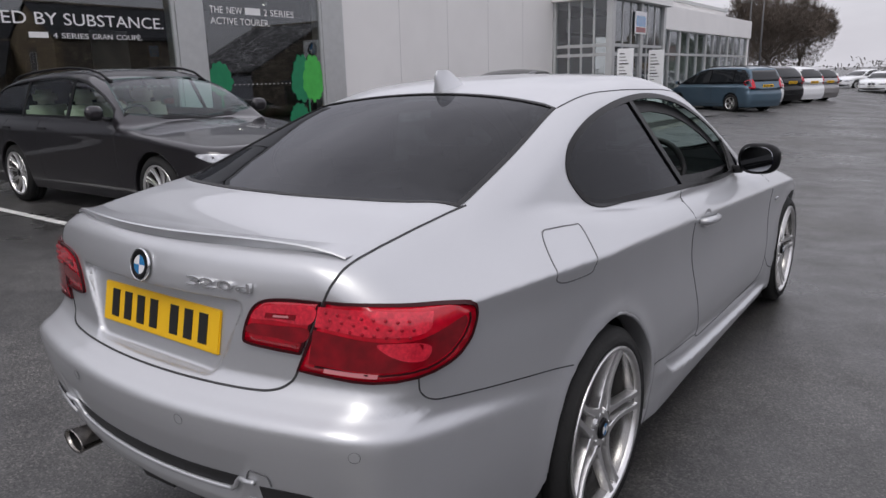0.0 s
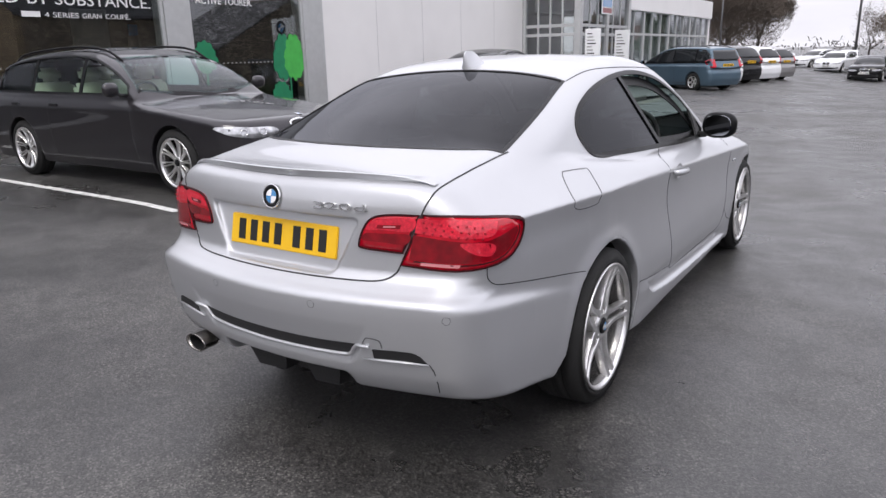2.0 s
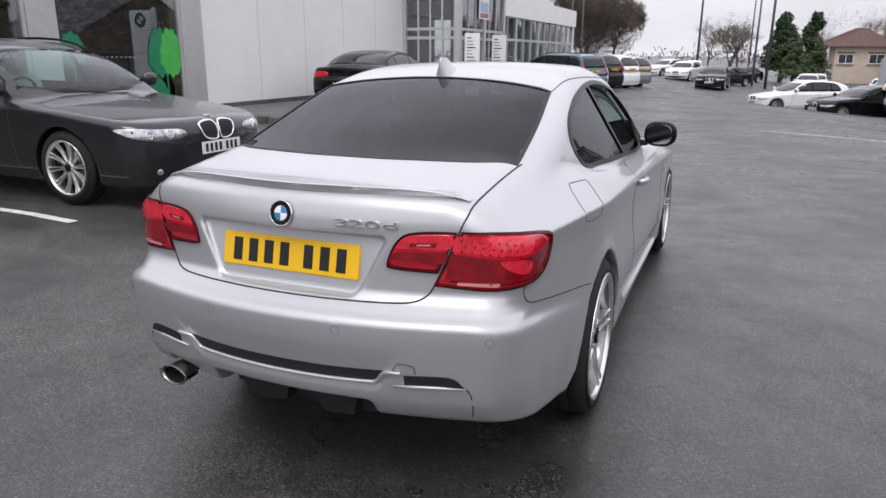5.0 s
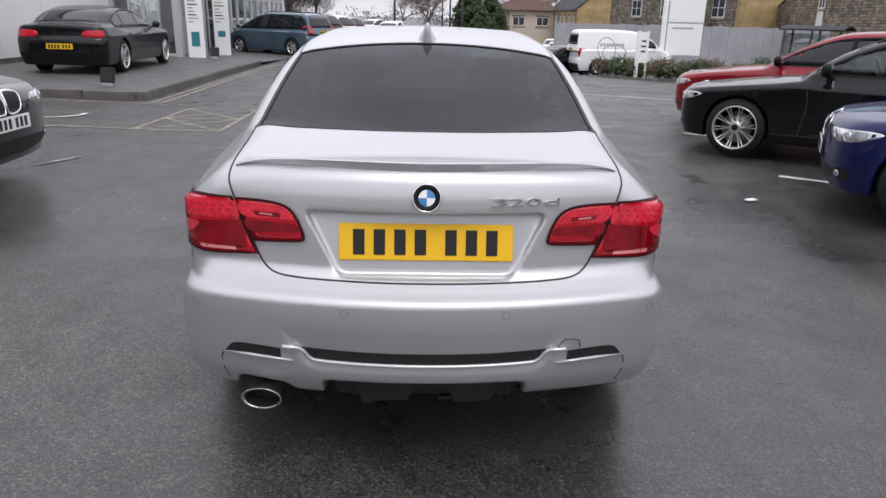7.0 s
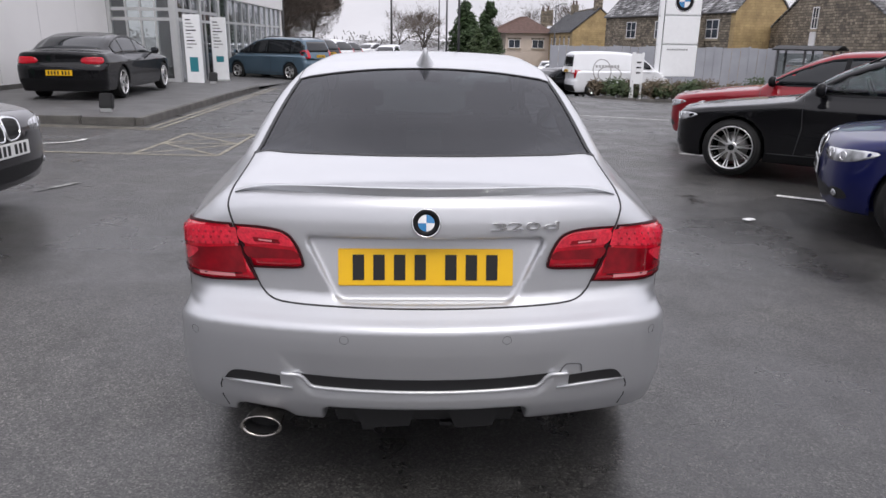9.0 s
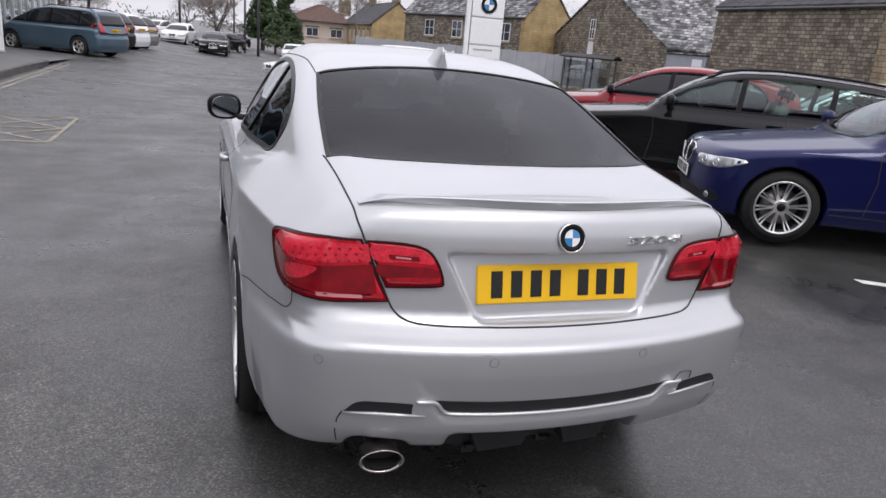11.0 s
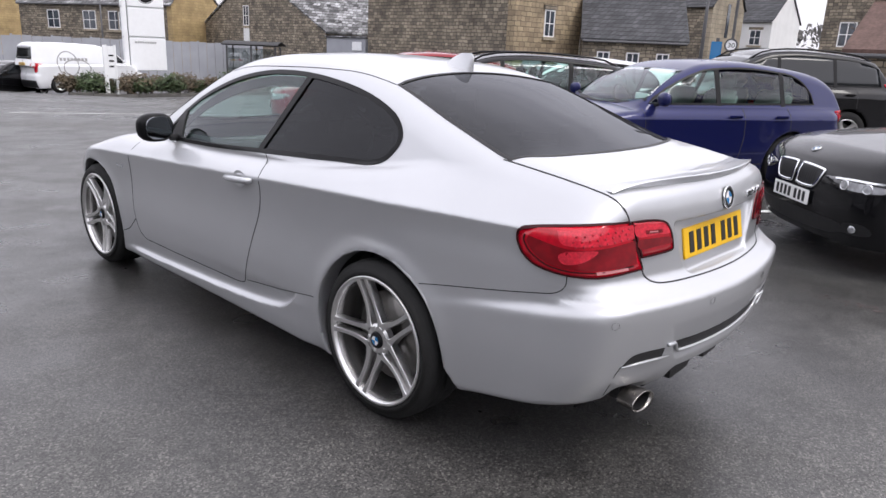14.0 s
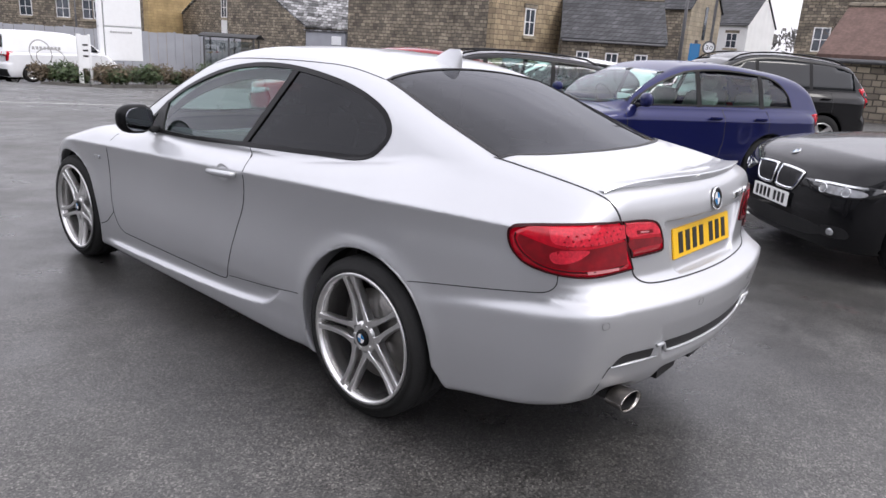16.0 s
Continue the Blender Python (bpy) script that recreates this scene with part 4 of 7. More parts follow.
        emblem(car, Matrix.Translation(c) @ Vector((0, -1, 0)).rotation_difference(nn).to_matrix().to_4x4(), 0.036)
    part("air_intake", sh.patch(smooth_loop([(-.50 * hw, .26), (.50 * hw, .26), (.56 * hw, .36), (-.56 * hw, .36)], 3), "+y", 0.003, 0.08), M["plastic"], car)
    for sg in (1, -1):
        part("fog_intake", sh.patch(smooth_loop([(sg * .64 * hw, .29), (sg * .82 * hw, .30), (sg * .80 * hw, .37), (sg * .64 * hw, .36)], 3), "+y", 0.003, 0.05), M["plastic"], car)
        c, nn = sh.cast(sg * .72 * hw, .33, "+y", 0.006)
        bm = bmesh.new()
        add_lathe(bm, [(0, .028), (.010, .025), (.008, .001)], 20, "Y")
        e = part("fog_lamp", bm, M["lamp_clear"], car, smooth=True)
        e.matrix_basis = Matrix.Translation(c) @ Vector((0, 1, 0)).rotation_difference(nn).to_matrix().to_4x4()
    c, nn = sh.cast(0, zl - 0.155 if nose else 0.45, "+y", 0.012)
    plate(car, "front_plate", Matrix.Translation(c) @ pose(0, 0, 0, 0, 0, 180), M["plate_white"])
    c, nn = sh.cast(0, rear_plate_z * H, "-y", 0.012)
    plate(car, "rear_plate", Matrix.Translation(c), M["plate_yellow"])
    part("lid_line", sh.line([(-.62 * hw, .50 * H), (.62 * hw, .50 * H)], "-y", 0.008, 0.001), M["gap"], car)
    if mirrors:
        ym = y_glass[1] * L - 0.02
        for sg in (1, -1):
            mirror(car, sg * (hw - 0.06), ym, s["belt"] + 0.085, M[paint if paint in ("grey", "blue", "white_paint", "steel_blue") else "trim"], 0.92)
    if rails:
        for sg in (1, -1):
            pts = []
            for py in np.linspace(.10, .56, 12):
                c, nn = sh.cast(sg * 0.60 * hw, py * L, "+z", 0.035 if 0.12 < py < 0.54 else 0.0)
                pts.append(c)
            part("roof_rail", add_tube(bmesh.new(), pts, 0.014, 8), M["trim"], car, smooth=True)
    for ya in s["axles"]:
        for sg in (1, -1):
            add_wheel(car, sg * (hw - 0.025), ya, s["wr"], s["wr"], rim, 0.22, wheel, 17 * (ya > 2) + 8)
    return car, sh


# the silver coupe
COUPE = dict(
    L=4.58, hw=0.89, H=1.40, belt=0.95, wr=0.330, lip=0.014, arch=0.360, sweep=0.75, zb=0.19, axles=(1.04, 3.80),
    roof=[(-.2, .1), (.22, .62), (.34, .95), (.45, 1.088), (.61, 1.145), (.95, 1.25), (1.30, 1.352), (1.6, 1.406), (1.95, 1.425), (2.1, 1.424), (2.4, 1.393), (2.6, 1.340), (2.8, 1.254), (3.0, 1.155), (3.2, 1.050), (3.5, .90), (3.8, .6)],
    wg=[(-.1, .62), (.4, .68), (.61, .71), (1.0, .745), (1.35, .765), (1.8, .787), (2.3, .787), (2.6, .768), (3.0, .725), (3.3, .682), (3.5, .665), (4, .66)],
    tum=0.54, tumf=[(0, .39), (.8, .40), (1.2, .415), (1.8, .53), (2.2, .54), (5, .54)], rc=0.030, rcf=[(0, .055), (.65, .054), (1.2, .036), (1.5, .030), (5, .030)], ct=0.05, cr=0.198, cr2=0.0, cf=0.25, kr=0.10, kd=0.055, kg=0.09, ks=0.016,
    top=[(-.2, 1.03), (.03, 1.060), (.09, 1.070), (.2, 1.066), (.45, 1.102), (.6, 1.12), (.8, 1.11), (1.1, 1.05), (1.6, .99), (2.2, .955), (3.0, .93), (3.4, .92), (3.9, .808), (4.4, .62), (4.8, .44)],
    plan=[(-.2, .65), (0, .69), (.1, .725), (.25, .757), (.42, .780), (.63, .814), (.85, .846), (1.04, .866), (1.5, .872), (2.2, .866), (3.0, .866), (3.8, .874), (4.15, .818), (4.7, .61)],
    side=[(0, 1), (2, 1)],
    rear=[(0, .20), (.24, .12), (.34, .045), (.42, .0), (.50, -.022), (.60, -.043), (.652, -.050), (.672, -.0505), (.686, -.043), (.706, -.010), (.735, .030), (.76, .045), (.86, .050), (.96, .056), (1.01, .068), (1.045, .086), (1.075, .108), (1.12, .15), (1.6, .6)],
    front=[(0, 4.42), (.25, 4.52), (.45, 4.58), (.62, 4.57), (.75, 4.50), (.9, 4.30), (1.3, 3.9)])


def coupe():
    s = COUPE
    plan, crease = curve(s["plan"]), curve([(-.2, .92), (.42, .908), (.8, .905), (1.23, .893), (2.0, .853), (3.0, .800), (3.8, .76), (4.8, .70)])
    low = curve([(.1, .058), (.17, .036), (.235, .024), (.265, .022), (.36, .010), (.50, .0), (2, 0)])
    low_end = curve([(-.3, 1), (.6, 1), (1.0, 1), (4.6, 1)])
    lean = curve([(-.3, 1.12), (.7, 1.08), (1.3, .88), (2.0, .80), (4.6, .80)])
    tuck = curve([(-.3, .0), (.5, .08), (1.0, .15), (3.8, .14), (4.6, .05)])

    def flank(y, z):
        dz = z - crease(y)
        w = plan(y) - smax(lean(y) * dz, -tuck(y) * dz * np.exp(-((dz + 0.02) / 0.22) ** 2), 0.007) - low(z) * low_end(y)
        for ya in s["axles"]:
            r = np.hypot(y - ya, z - s["wr"])
            w = w + 0.012 * np.exp(-((r - s["arch"]) / 0.05) ** 2) * np.exp(-np.maximum(z - 0.72, 0) / 0.05)
        u = np.maximum(z - ridge(y), 0) / scoop(y)
        w = w + (0.012 * np.exp(-1.2 * u) - 0.021 * u * np.exp(1 - u)) * np.clip((y - 1.46) / .10, 0, 1) * np.clip((3.45 - y) / .2, 0, 1) * np.clip((.383 - z) / .05, 0, 1)
        out = 0.5 + 0.5 * np.tanh((shelf(y) - z) / 0.018)
        w = w + 0.016 * (0.5 + 0.5 * np.tanh((0.80 - z) / 0.05)) * np.clip((y - .15) / .3, 0, 1) * np.clip((1.15 - y) / .3, 0, 1)
        return w + 0.026 * out * np.clip((0.80 - y) / 0.5, 0, 1)

    ridge = curve([(0, .50), (1.54, .425), (1.575, .365), (1.62, .318), (1.72, .272), (2.06, .232), (2.6, .206), (3.2, .188), (4.6, .18)])
    scoop = curve([(0, .036), (1.8, .036), (2.6, .028), (3.4, .022), (4.6, .02)])
    shelf = curve([(-.3, .685), (.12, .676), (.30, .655), (.50, .624), (.80, .578), (4.6, .55)])
    bottom = curve([(-.2, .335), (.15, .318), (.4, .282), (.63, .243), (.75, .2), (1.4, .135), (3.4, .135), (3.9, .19), (4.7, .22)])

    def carve(body, x, y, z):
        ax = np.abs(x)
        rec = smax(smax(ax - 0.262 - 0.50 * (z - 0.738), np.abs(z - 0.831) - 0.096, 0.03), y - 0.083 - 0.20 * (z - 0.80), 0.012)
        body = smax(body, -rec, 0.010)
        wall = 1 / (1 + np.exp(-(0.385 + 0.62 * (z - 0.51) - ax) / 0.004))
        fade = np.clip((0.60 - z) / 0.09, 0, 1) * np.clip((z - 0.44) / 0.03, 0, 1) * (y < 0.5)
        body = body + 0.011 * wall * fade
        mid = smax(smax(ax - 0.315, z - 0.395, 0.03), y - 0.35, 0.05)
        body = smax(body, -mid, 0.012)
        pipe = smax(smax(np.abs(x + 0.508) - 0.092, z - 0.368 + 0.10 * (x + 0.508), 0.05), y - 0.34, 0.03)
        return smax(body, -pipe, 0.014)

    s["flank"], s["carve"], s["zbf"] = flank, carve, bottom
    car = thing("coupe_car", pose(0, 0, 0), "silver two-door coupe standing in the yard, driver's window open", "car")
    field = car_field(s)
    P, F = solid(field, (-1.0, -0.2, 0.1), (1.0, 4.75, 1.5), 0.0112)
    sh = Shell(P, F, field)
    side = smooth_loop([(3.06, .905, 1), (2.6, .922), (1.92, .962), (1.45, .988), (1.20, 1.006), (1.115, 1.06), (1.10, 1.135), (1.20, 1.215), (1.45, 1.285), (1.82, 1.326), (2.15, 1.322), (2.45, 1.265), (2.75, 1.15), (2.95, 1.01)], 5)
    back = smooth_loop([(-.605, .608, 1), (-.45, .525), (-.2, .470), (0, .458), (.2, .470), (.45, .525), (.605, .608, 1), (.585, .95), (.55, 1.27, 1), (.3, 1.32), (0, 1.338), (-.3, 1.32), (-.55, 1.27, 1), (-.585, .95)], 5)
    front = smooth_loop([(-.66, 3.14, 1), (-.35, 3.36), (0, 3.42), (.35, 3.36), (.66, 3.14, 1), (.55, 2.60, 1), (0, 2.52), (-.55, 2.60, 1)], 5)
    sh.open_mesh("body", M["silver"], car, [
        (inset_loop(side, 0.008), "x", lambda C: np.abs(C[:, 0]) > 0.45),
        (inset_loop(back, 0.010), "z", lambda C: C[:, 2] > 1.0),
        (inset_loop(front, 0.014), "z", lambda C: C[:, 2] > 0.90)])
    cut = lambda z: 1.819 + (1.323 - z) * 0.43
    
    def clip(loop, keep, off):
        """The part of an outline before (+1) or behind (-1) the slanting pillar line."""
        side_of = lambda p: (p[0] - cut(p[1]) - off) * keep
        out = []
        for p, q in zip(loop, loop[1:] + loop[:1]):
            a_, b_ = side_of(p), side_of(q)
            if a_ >= 0:
                out.append(p)
            if (a_ >= 0) != (b_ >= 0):
                k = a_ / (a_ - b_)
                out.append((p[0] + (q[0] - p[0]) * k, p[1] + (q[1] - p[1]) * k))
        return out

    quarter = clip(inset_loop(side, 0.010), -1, -0.008)
    door_gl = clip(inset_loop(side, 0.010), 1, -0.008)
    pil = [(cut(.95) - .030, .965), (cut(.95) + .012, .962), (cut(1.32) + .012, 1.320), (cut(1.32) - .030, 1.318)]
    for sg in ("+x", "-x"):
        part("window_seal", sh.ring(side, sg, 0.016, 0.003, 2, 0.004), M["trim"], car)
        part("quarter_window", sh.patch(quarter + [], sg, -0.004, 0.10, 0), M["glass_rear"], car, "dark tinted quarter window", smooth=True)
        if sg == "-x":
            part("door_window", sh.patch(door_gl, sg, -0.004, 0.10, 0), M["glass_front"], car, "green-tinted door window", smooth=True)
        part("door_pillar", sh.patch(pil, sg, 0.003, 0.10, 0.01), M["trim"], car)
        part("mirror_sail", sh.patch([(2.985, .918), (2.81, .916), (2.86, 1.085), (2.885, 1.075)], sg, 0.0035, 0.10, 0.012), M["plastic"], car)
        part("pillar_lining", sh.ring(side, sg, 0.055, -0.035, 2, -0.004), M["plastic"], car)
    part("rear_window_seal", sh.ring(back, "+z", 0.014, 0.002, 2, 0.001), M["plastic"], car)
    part("rear_window", sh.patch(inset_loop(back, 0.012), "+z", -0.002, 0.10, 0), M["glass_rear"], car, "dark tinted rear window", smooth=True)
    part("windscreen_seal", sh.ring(front, "+z", 0.034, 0.003, 2, 0.002), M["trim"], car)
    part("windscreen", sh.patch(inset_loop(front, 0.03), "+z", -0.004, 0.10, 0), M["glass_front"], car, smooth=True)
    # tail lamps, in two pieces divided by the boot's edge
    for sg, ax in ((1, "+q"), (-1, "-q")):
        outer = smooth_loop([(.508, .953, 1), (.60, .948), (.72, .932), (.815, .914), (.840, .906), (.849, .893), (.845, .858), (.822, .818), (.765, .788), (.60, .775), (.434, .786, 1)], 4)
        inner = smooth_loop([(sg * .566, .951, 1), (sg * .47, .949), (sg * .41, .936), (sg * .378, .90), (sg * .360, .848), (sg * .372, .834), (sg * .44, .829), (sg * .512, .826, 1)], 4)
        lamp = part("outer_tail_lamp", sh.patch(outer, ax, 0.007, 0.035, 0.018), M["lamp_red"], car, smooth=True)
        part("lens_edge", sh.ring(outer, ax, 0.0045, 0.0085, 1, 0.002), M["lamp_gasket"], lamp)
        part("lens_hollow", sh.patch(smooth_loop([(.478, .888, 1), (.60, .872), (.70, .868), (.815, .890, 1), (.818, .868), (.790, .830), (.735, .806), (.62, .800), (.462, .808, 1)], 4), ax, 0.0086, 0.035, 0), M["lamp_red_dark"], lamp, smooth=True)
        part("light_guide", sh.patch(smooth_loop([(.492, .942, 1), (.60, .936), (.735, .916, 1), (.712, .880), (.60, .882), (.482, .895, 1)], 4), ax, 0.0086, 0.035, 0), M["lamp_red_bright"], lamp, smooth=True)
        part("reflector", sh.patch(smooth_loop([(.612, .866), (.69, .862), (.725, .845), (.712, .818), (.670, .822), (.630, .842)], 4), ax, 0.0094, 0.035, 0), M["lamp_red_bright"], lamp, smooth=True)
        part("lens_ridge", sh.line(smooth_loop([(.475, .803, 1), (.62, .794), (.74, .800), (.80, .830), (.826, .868), (.826, .893)], 4, False), ax, 0.004, 0.0096), M["lamp_gasket"], lamp)
        for row_ in range(3):
            for col in range(8):
                c, nn = sh.cast(.508 + .0245 * col + .008 * (row_ % 2), .930 - .0165 * row_ - .0030 * col, ax, 0.0092)
                led = add_lathe(bmesh.new(), [(0, .0042), (.0010, .0034), (.0013, .0004)], 8, "Y")
                e = part("led_dot", led, M["led_red"], lamp, smooth=True)
                e.matrix_basis = Matrix.Translation(c) @ Vector((0, 1, 0)).rotation_difference(nn).to_matrix().to_4x4()
        part("reverse_lens", sh.patch([(.497, .801), (.610, .797), (.606, .787), (.494, .791)], ax, 0.010, 0.035, 0.002), M["lamp_pink"], lamp)
        il = part("inner_tail_lamp", sh.patch(inner, "-y", 0.007, 0.035, 0.018), M["lamp_red"], car, smooth=True)
        part("lens_edge", sh.ring(inner, "-y", 0.0045, 0.0085, 1, 0.002), M["lamp_gasket"], il)
        part("lens_band", sh.patch(smooth_loop([(sg * .552, .940), (sg * .46, .936), (sg * .41, .924), (sg * .388, .897), (sg * .45, .899), (sg * .54, .899)], 4), "-y", 0.0090, 0.035, 0), M["lamp_red_bright"], il, smooth=True)
        part("lens_slot", sh.patch([(sg * .51, .918), (sg * .43, .915), (sg * .425, .903), (sg * .505, .905)], "-y", 0.0100, 0.035, 0), M["lamp_red_dark"], il)
        part("reverse_lens", sh.patch([(sg * .490, .914), (sg * .45, .912), (sg * .45, .907), (sg * .490, .909)], "-y", 0.0110, 0.035, 0), M["lamp_pink"], il)
        part("lens_hollow", sh.patch(smooth_loop([(sg * .535, .888), (sg * .45, .887), (sg * .386, .884), (sg * .374, .862), (sg * .45, .858), (sg * .524, .856)], 4), "-y", 0.0090, 0.035, 0), M["lamp_red_dark"], il, smooth=True)
    # gaps between the panels
    lid = [(-.595, 1.03), (-.59, 1.00), (-.573, .955), (-.54, .87), (-.505, .79), (-.485, .755), (-.45, .735), (-.38, .728), (-.2, .7255), (0, .725)]
    lid += [(-a, b) for a, b in lid[-2::-1]]
    rear_run = [sh.cast(a, b, "-y", 0.0015) for a, b in smooth_loop(lid[1:-1], 4, False)]
    up = lambda sg: [sh.cast(sg * a, b, "+z", 0.0015) for a, b in smooth_loop([(.612, .635), (.606, .58), (.600, .45), (.598, .34), (.597, .285)], 4, False)]

    def mid(a, b):
        """Carries the gap round the boot's edge between two runs."""
        run = []
        for k in range(1, 8):
            c_, n_, _, _ = sh.tree.ray_cast(a[0].lerp(b[0], k / 8) + Vector((0, -.3, .3)), Vector((0, .70711, -.70711)))
            n_ = n_ if n_.dot(Vector((0, -1, 1))) > 0 else -n_
            run.append((c_ + n_ * .0015, n_))
        return run

    lhs, rhs = up(-1), up(1)[::-1]
    part("boot_gap", sh.strip(lhs + mid(lhs[-1], rear_run[0]) + rear_run + mid(rear_run[-1], rhs[0]) + rhs, 0.0055), M["gap"], car)
    for sg in (1, -1):
        ax = "+x" if sg > 0 else "-x"
        part("bumper_gap", sh.line(smooth_loop([(.83, .624), (.50, .674), (.33, .702), (.27, .716), (.243, .742), (.240, .778)], 4, False), ax, 0.0036, 0.001), M["gap"], car)
        part("door_gap", sh.line(smooth_loop([(1.915, .962), (1.86, .90), (1.845, .82), (1.87, .70), (1.92, .58), (1.98, .43), (2.03, .33), (2.09, .293), (2.3, .288), (3.0, .288), (3.17, .30), (3.24, .40), (3.27, .62), (3.25, .82), (3.16, .905)], 4, False), ax, 0.0048, 0.001), M["gap"], car)
        part("wing_gap", sh.line(smooth_loop([(3.24, .40), (3.35, .32), (3.43, .29)], 3, False), ax, 0.005, 0.001), M["gap"], car)
        part("sill_gap", sh.line([(1.425, .405), (1.7, .362), (2.02, .322)], ax, 0.0036, 0.001), M["gap"], car)
        part("roof_gap", sh.line(smooth_loop([(sg * .552, 1.275), (sg * .555, 1.5), (sg * .56, 1.8), (sg * .565, 2.2), (sg * .56, 2.55)], 4, False), "+z", 0.0045, 0.001), M["gap"], car)
        # door handle in its dished cup
        c, nn = sh.cast(2.015, 0.832, ax, 0.0)
        cup = bmesh.new()
        add_lathe(cup, [(0.0015, .058), (0.003, .050), (-0.006, .030), (-0.008, .001)], 24)
        cp = part("handle_cup", cup, M["silver"], car, smooth=True)
        cp.matrix_basis = Matrix.Translation(c) @ pose(0, 0, 0, 0, 0, 0 if sg > 0 else 180) @ Matrix.Diagonal((1, 1, .72, 1))
        hb = bmesh.new()
        add_tube(hb, [(c.x + sg * .004, 1.90, c.z + .008), (c.x + sg * .028, 1.915, c.z + .008), (c.x + sg * .032, 1.99, c.z + .003), (c.x + sg * .028, 2.07, c.z - .003), (c.x + sg * .012, 2.13, c.z - .008), (c.x, 2.16, c.z - .011)], [.012, .016, .016, .014, .011, .006], 10)
        part("door_handle", hb, M["silver"], car, smooth=True)
        c, nn = sh.cast(3.42, 0.70, ax, 0.002)
        part("side_marker", box((c.x - .004, 3.37, .692), (c.x + .004, 3.45, .712), .003), M["lamp_clear"], car)
        mirror(car, sg * 0.748, 2.875, .985, M["trim"], 0.98)
        for ya in s["axles"]:
            add_wheel(car, sg * 0.872, ya, 0.322, 0.331, 0.264, 0.235, "double", (0 if ya < 2 else 20) if sg < 0 else 36)
        for ya in s["axles"]:
            arc = [(ya + (s["arch"] + .004) * math.cos(a), s["wr"] + (s["arch"] + .004) * math.sin(a)) for a in np.linspace(-.24, math.pi + .24, 50)]
            run = [c_ - n_ * .004 for c_, n_ in (sh.cast(u, v, ax, 0.0) for u, v in arc) if abs(c_.x) > .79]
            part("arch_lip", add_tube(bmesh.new(), run, .0065, 8), M["silver"], car, smooth=True)
            liner = bmesh.new()
            ring_i = []
            for a in np.linspace(-.35, math.pi + .35, 30):
                yy, zz = ya + (s["arch"] - .002) * math.cos(a), s["wr"] + (s["arch"] - .002) * math.sin(a)
                ring_i.append((liner.verts.new((sg * .56, yy, zz)), liner.verts.new((sg * .80, yy, zz))))
            for p_, q_ in zip(ring_i, ring_i[1:]):
                liner.faces.new((p_[0], p_[1], q_[1], q_[0]))
            part("arch_liner", liner, M["plastic"], car, smooth=True)
        if sg > 0:
            flap = smooth_loop([(.812, .994), (.86, .997), (.955, .992), (.987, .983), (.952, .915), (.930, .885), (.910, .868), (.80, .868), (.748, .880), (.742, .90), (.770, .950)], 4)
            part("fuel_flap", sh.line(flap, ax, 0.0042, 0.001, True), M["seam"], car)
        # parking sensors
        for px, pz in ((.235, .652), (.692, .640)):
            c, nn = sh.cast(sg * px, pz, "-y", 0.0015)
            bm = bmesh.new()
            add_lathe(bm, [(0, .0125), (.0005, .012), (.0005, .001)], 20, "Y")
            e = part("parking_sensor", bm, M["silver"], car)
            e.matrix_basis = Matrix.Translation(c) @ Vector((0, 1, 0)).rotation_difference(nn).to_matrix().to_4x4()
            rg = bmesh.new()
            add_lathe(rg, [(0.0004, .0136), (.0009, .0132), (.0004, .0126)], 20, "Y")
            part("sensor_ring", rg, M["gap"], e)
        # outer slots of the bumper with their bright lower lips
        slot = smooth_loop([(sg * .437, .512, 1), (sg * .52, .516), (sg * .585, .512), (sg * .618, .478, 1), (sg * .53, .480), (sg * .437, .478, 1)], 4)
        part("bumper_slot", sh.patch(slot, "-y", 0.002, 0.04, 0.004), M["plastic"], car)
        lip = [sh.cast(u, v, "-y", 0.004)[0] for u, v in ((sg * .40, .472), (sg * .47, .475), (sg * .54, .477), (sg * .622, .476))]
        part("slot_lip", add_tube(bmesh.new(), lip, [.003, .006, .006, .003], 8), M["silver"], car, smooth=True)
        edge = [(sg * .622, .478), (sg * .634, .45), (sg * .635, .40), (sg * .625, .355)]
        part("diffuser_gap", sh.line(edge, "-y", 0.004, 0.001), M["gap"], car)
    slot = smooth_loop([(-.372, .520, 1), (-.2, .514), (0, .513), (.2, .514), (.372, .520, 1), (.340, .484), (.30, .477), (0, .472), (-.30, .477), (-.340, .484)], 4)
    part("bumper_slot", sh.patch(slot, "-y", 0.002, 0.05, 0.004), M["plastic"], car)
    lip = [sh.cast(u, v, "-y", 0.005)[0] for u, v in smooth_loop([(-.43, .523), (-.375, .515), (-.345, .482), (-.30, .473), (-.1, .469), (.1, .469), (.30, .473), (.345, .482), (.375, .515), (.43, .523)], 5, False)]
    part("slot_lip", add_tube(bmesh.new(), lip, .0065, 8), M["silver"], car, smooth=True)
    part("towing_cover", sh.line(smooth_loop([(.402, .522, 1), (.418, .549), (.430, .555), (.464, .551), (.472, .542), (.474, .522, 1)], 4, False), "-y", 0.0034, 0.003), M["seam"], car)
    # dark under-tray and exhaust
    ut = bmesh.new()
    add_box(ut, (-.33, .14, .27), (.33, .55, .42), .04)
    add_box(ut, (-.24, .16, .225), (-.14, .6, .30), .03)
    add_box(ut, (.02, .16, .24), (.12, .6, .30), .03)
    part("under_tray", ut, M["plastic"], car)
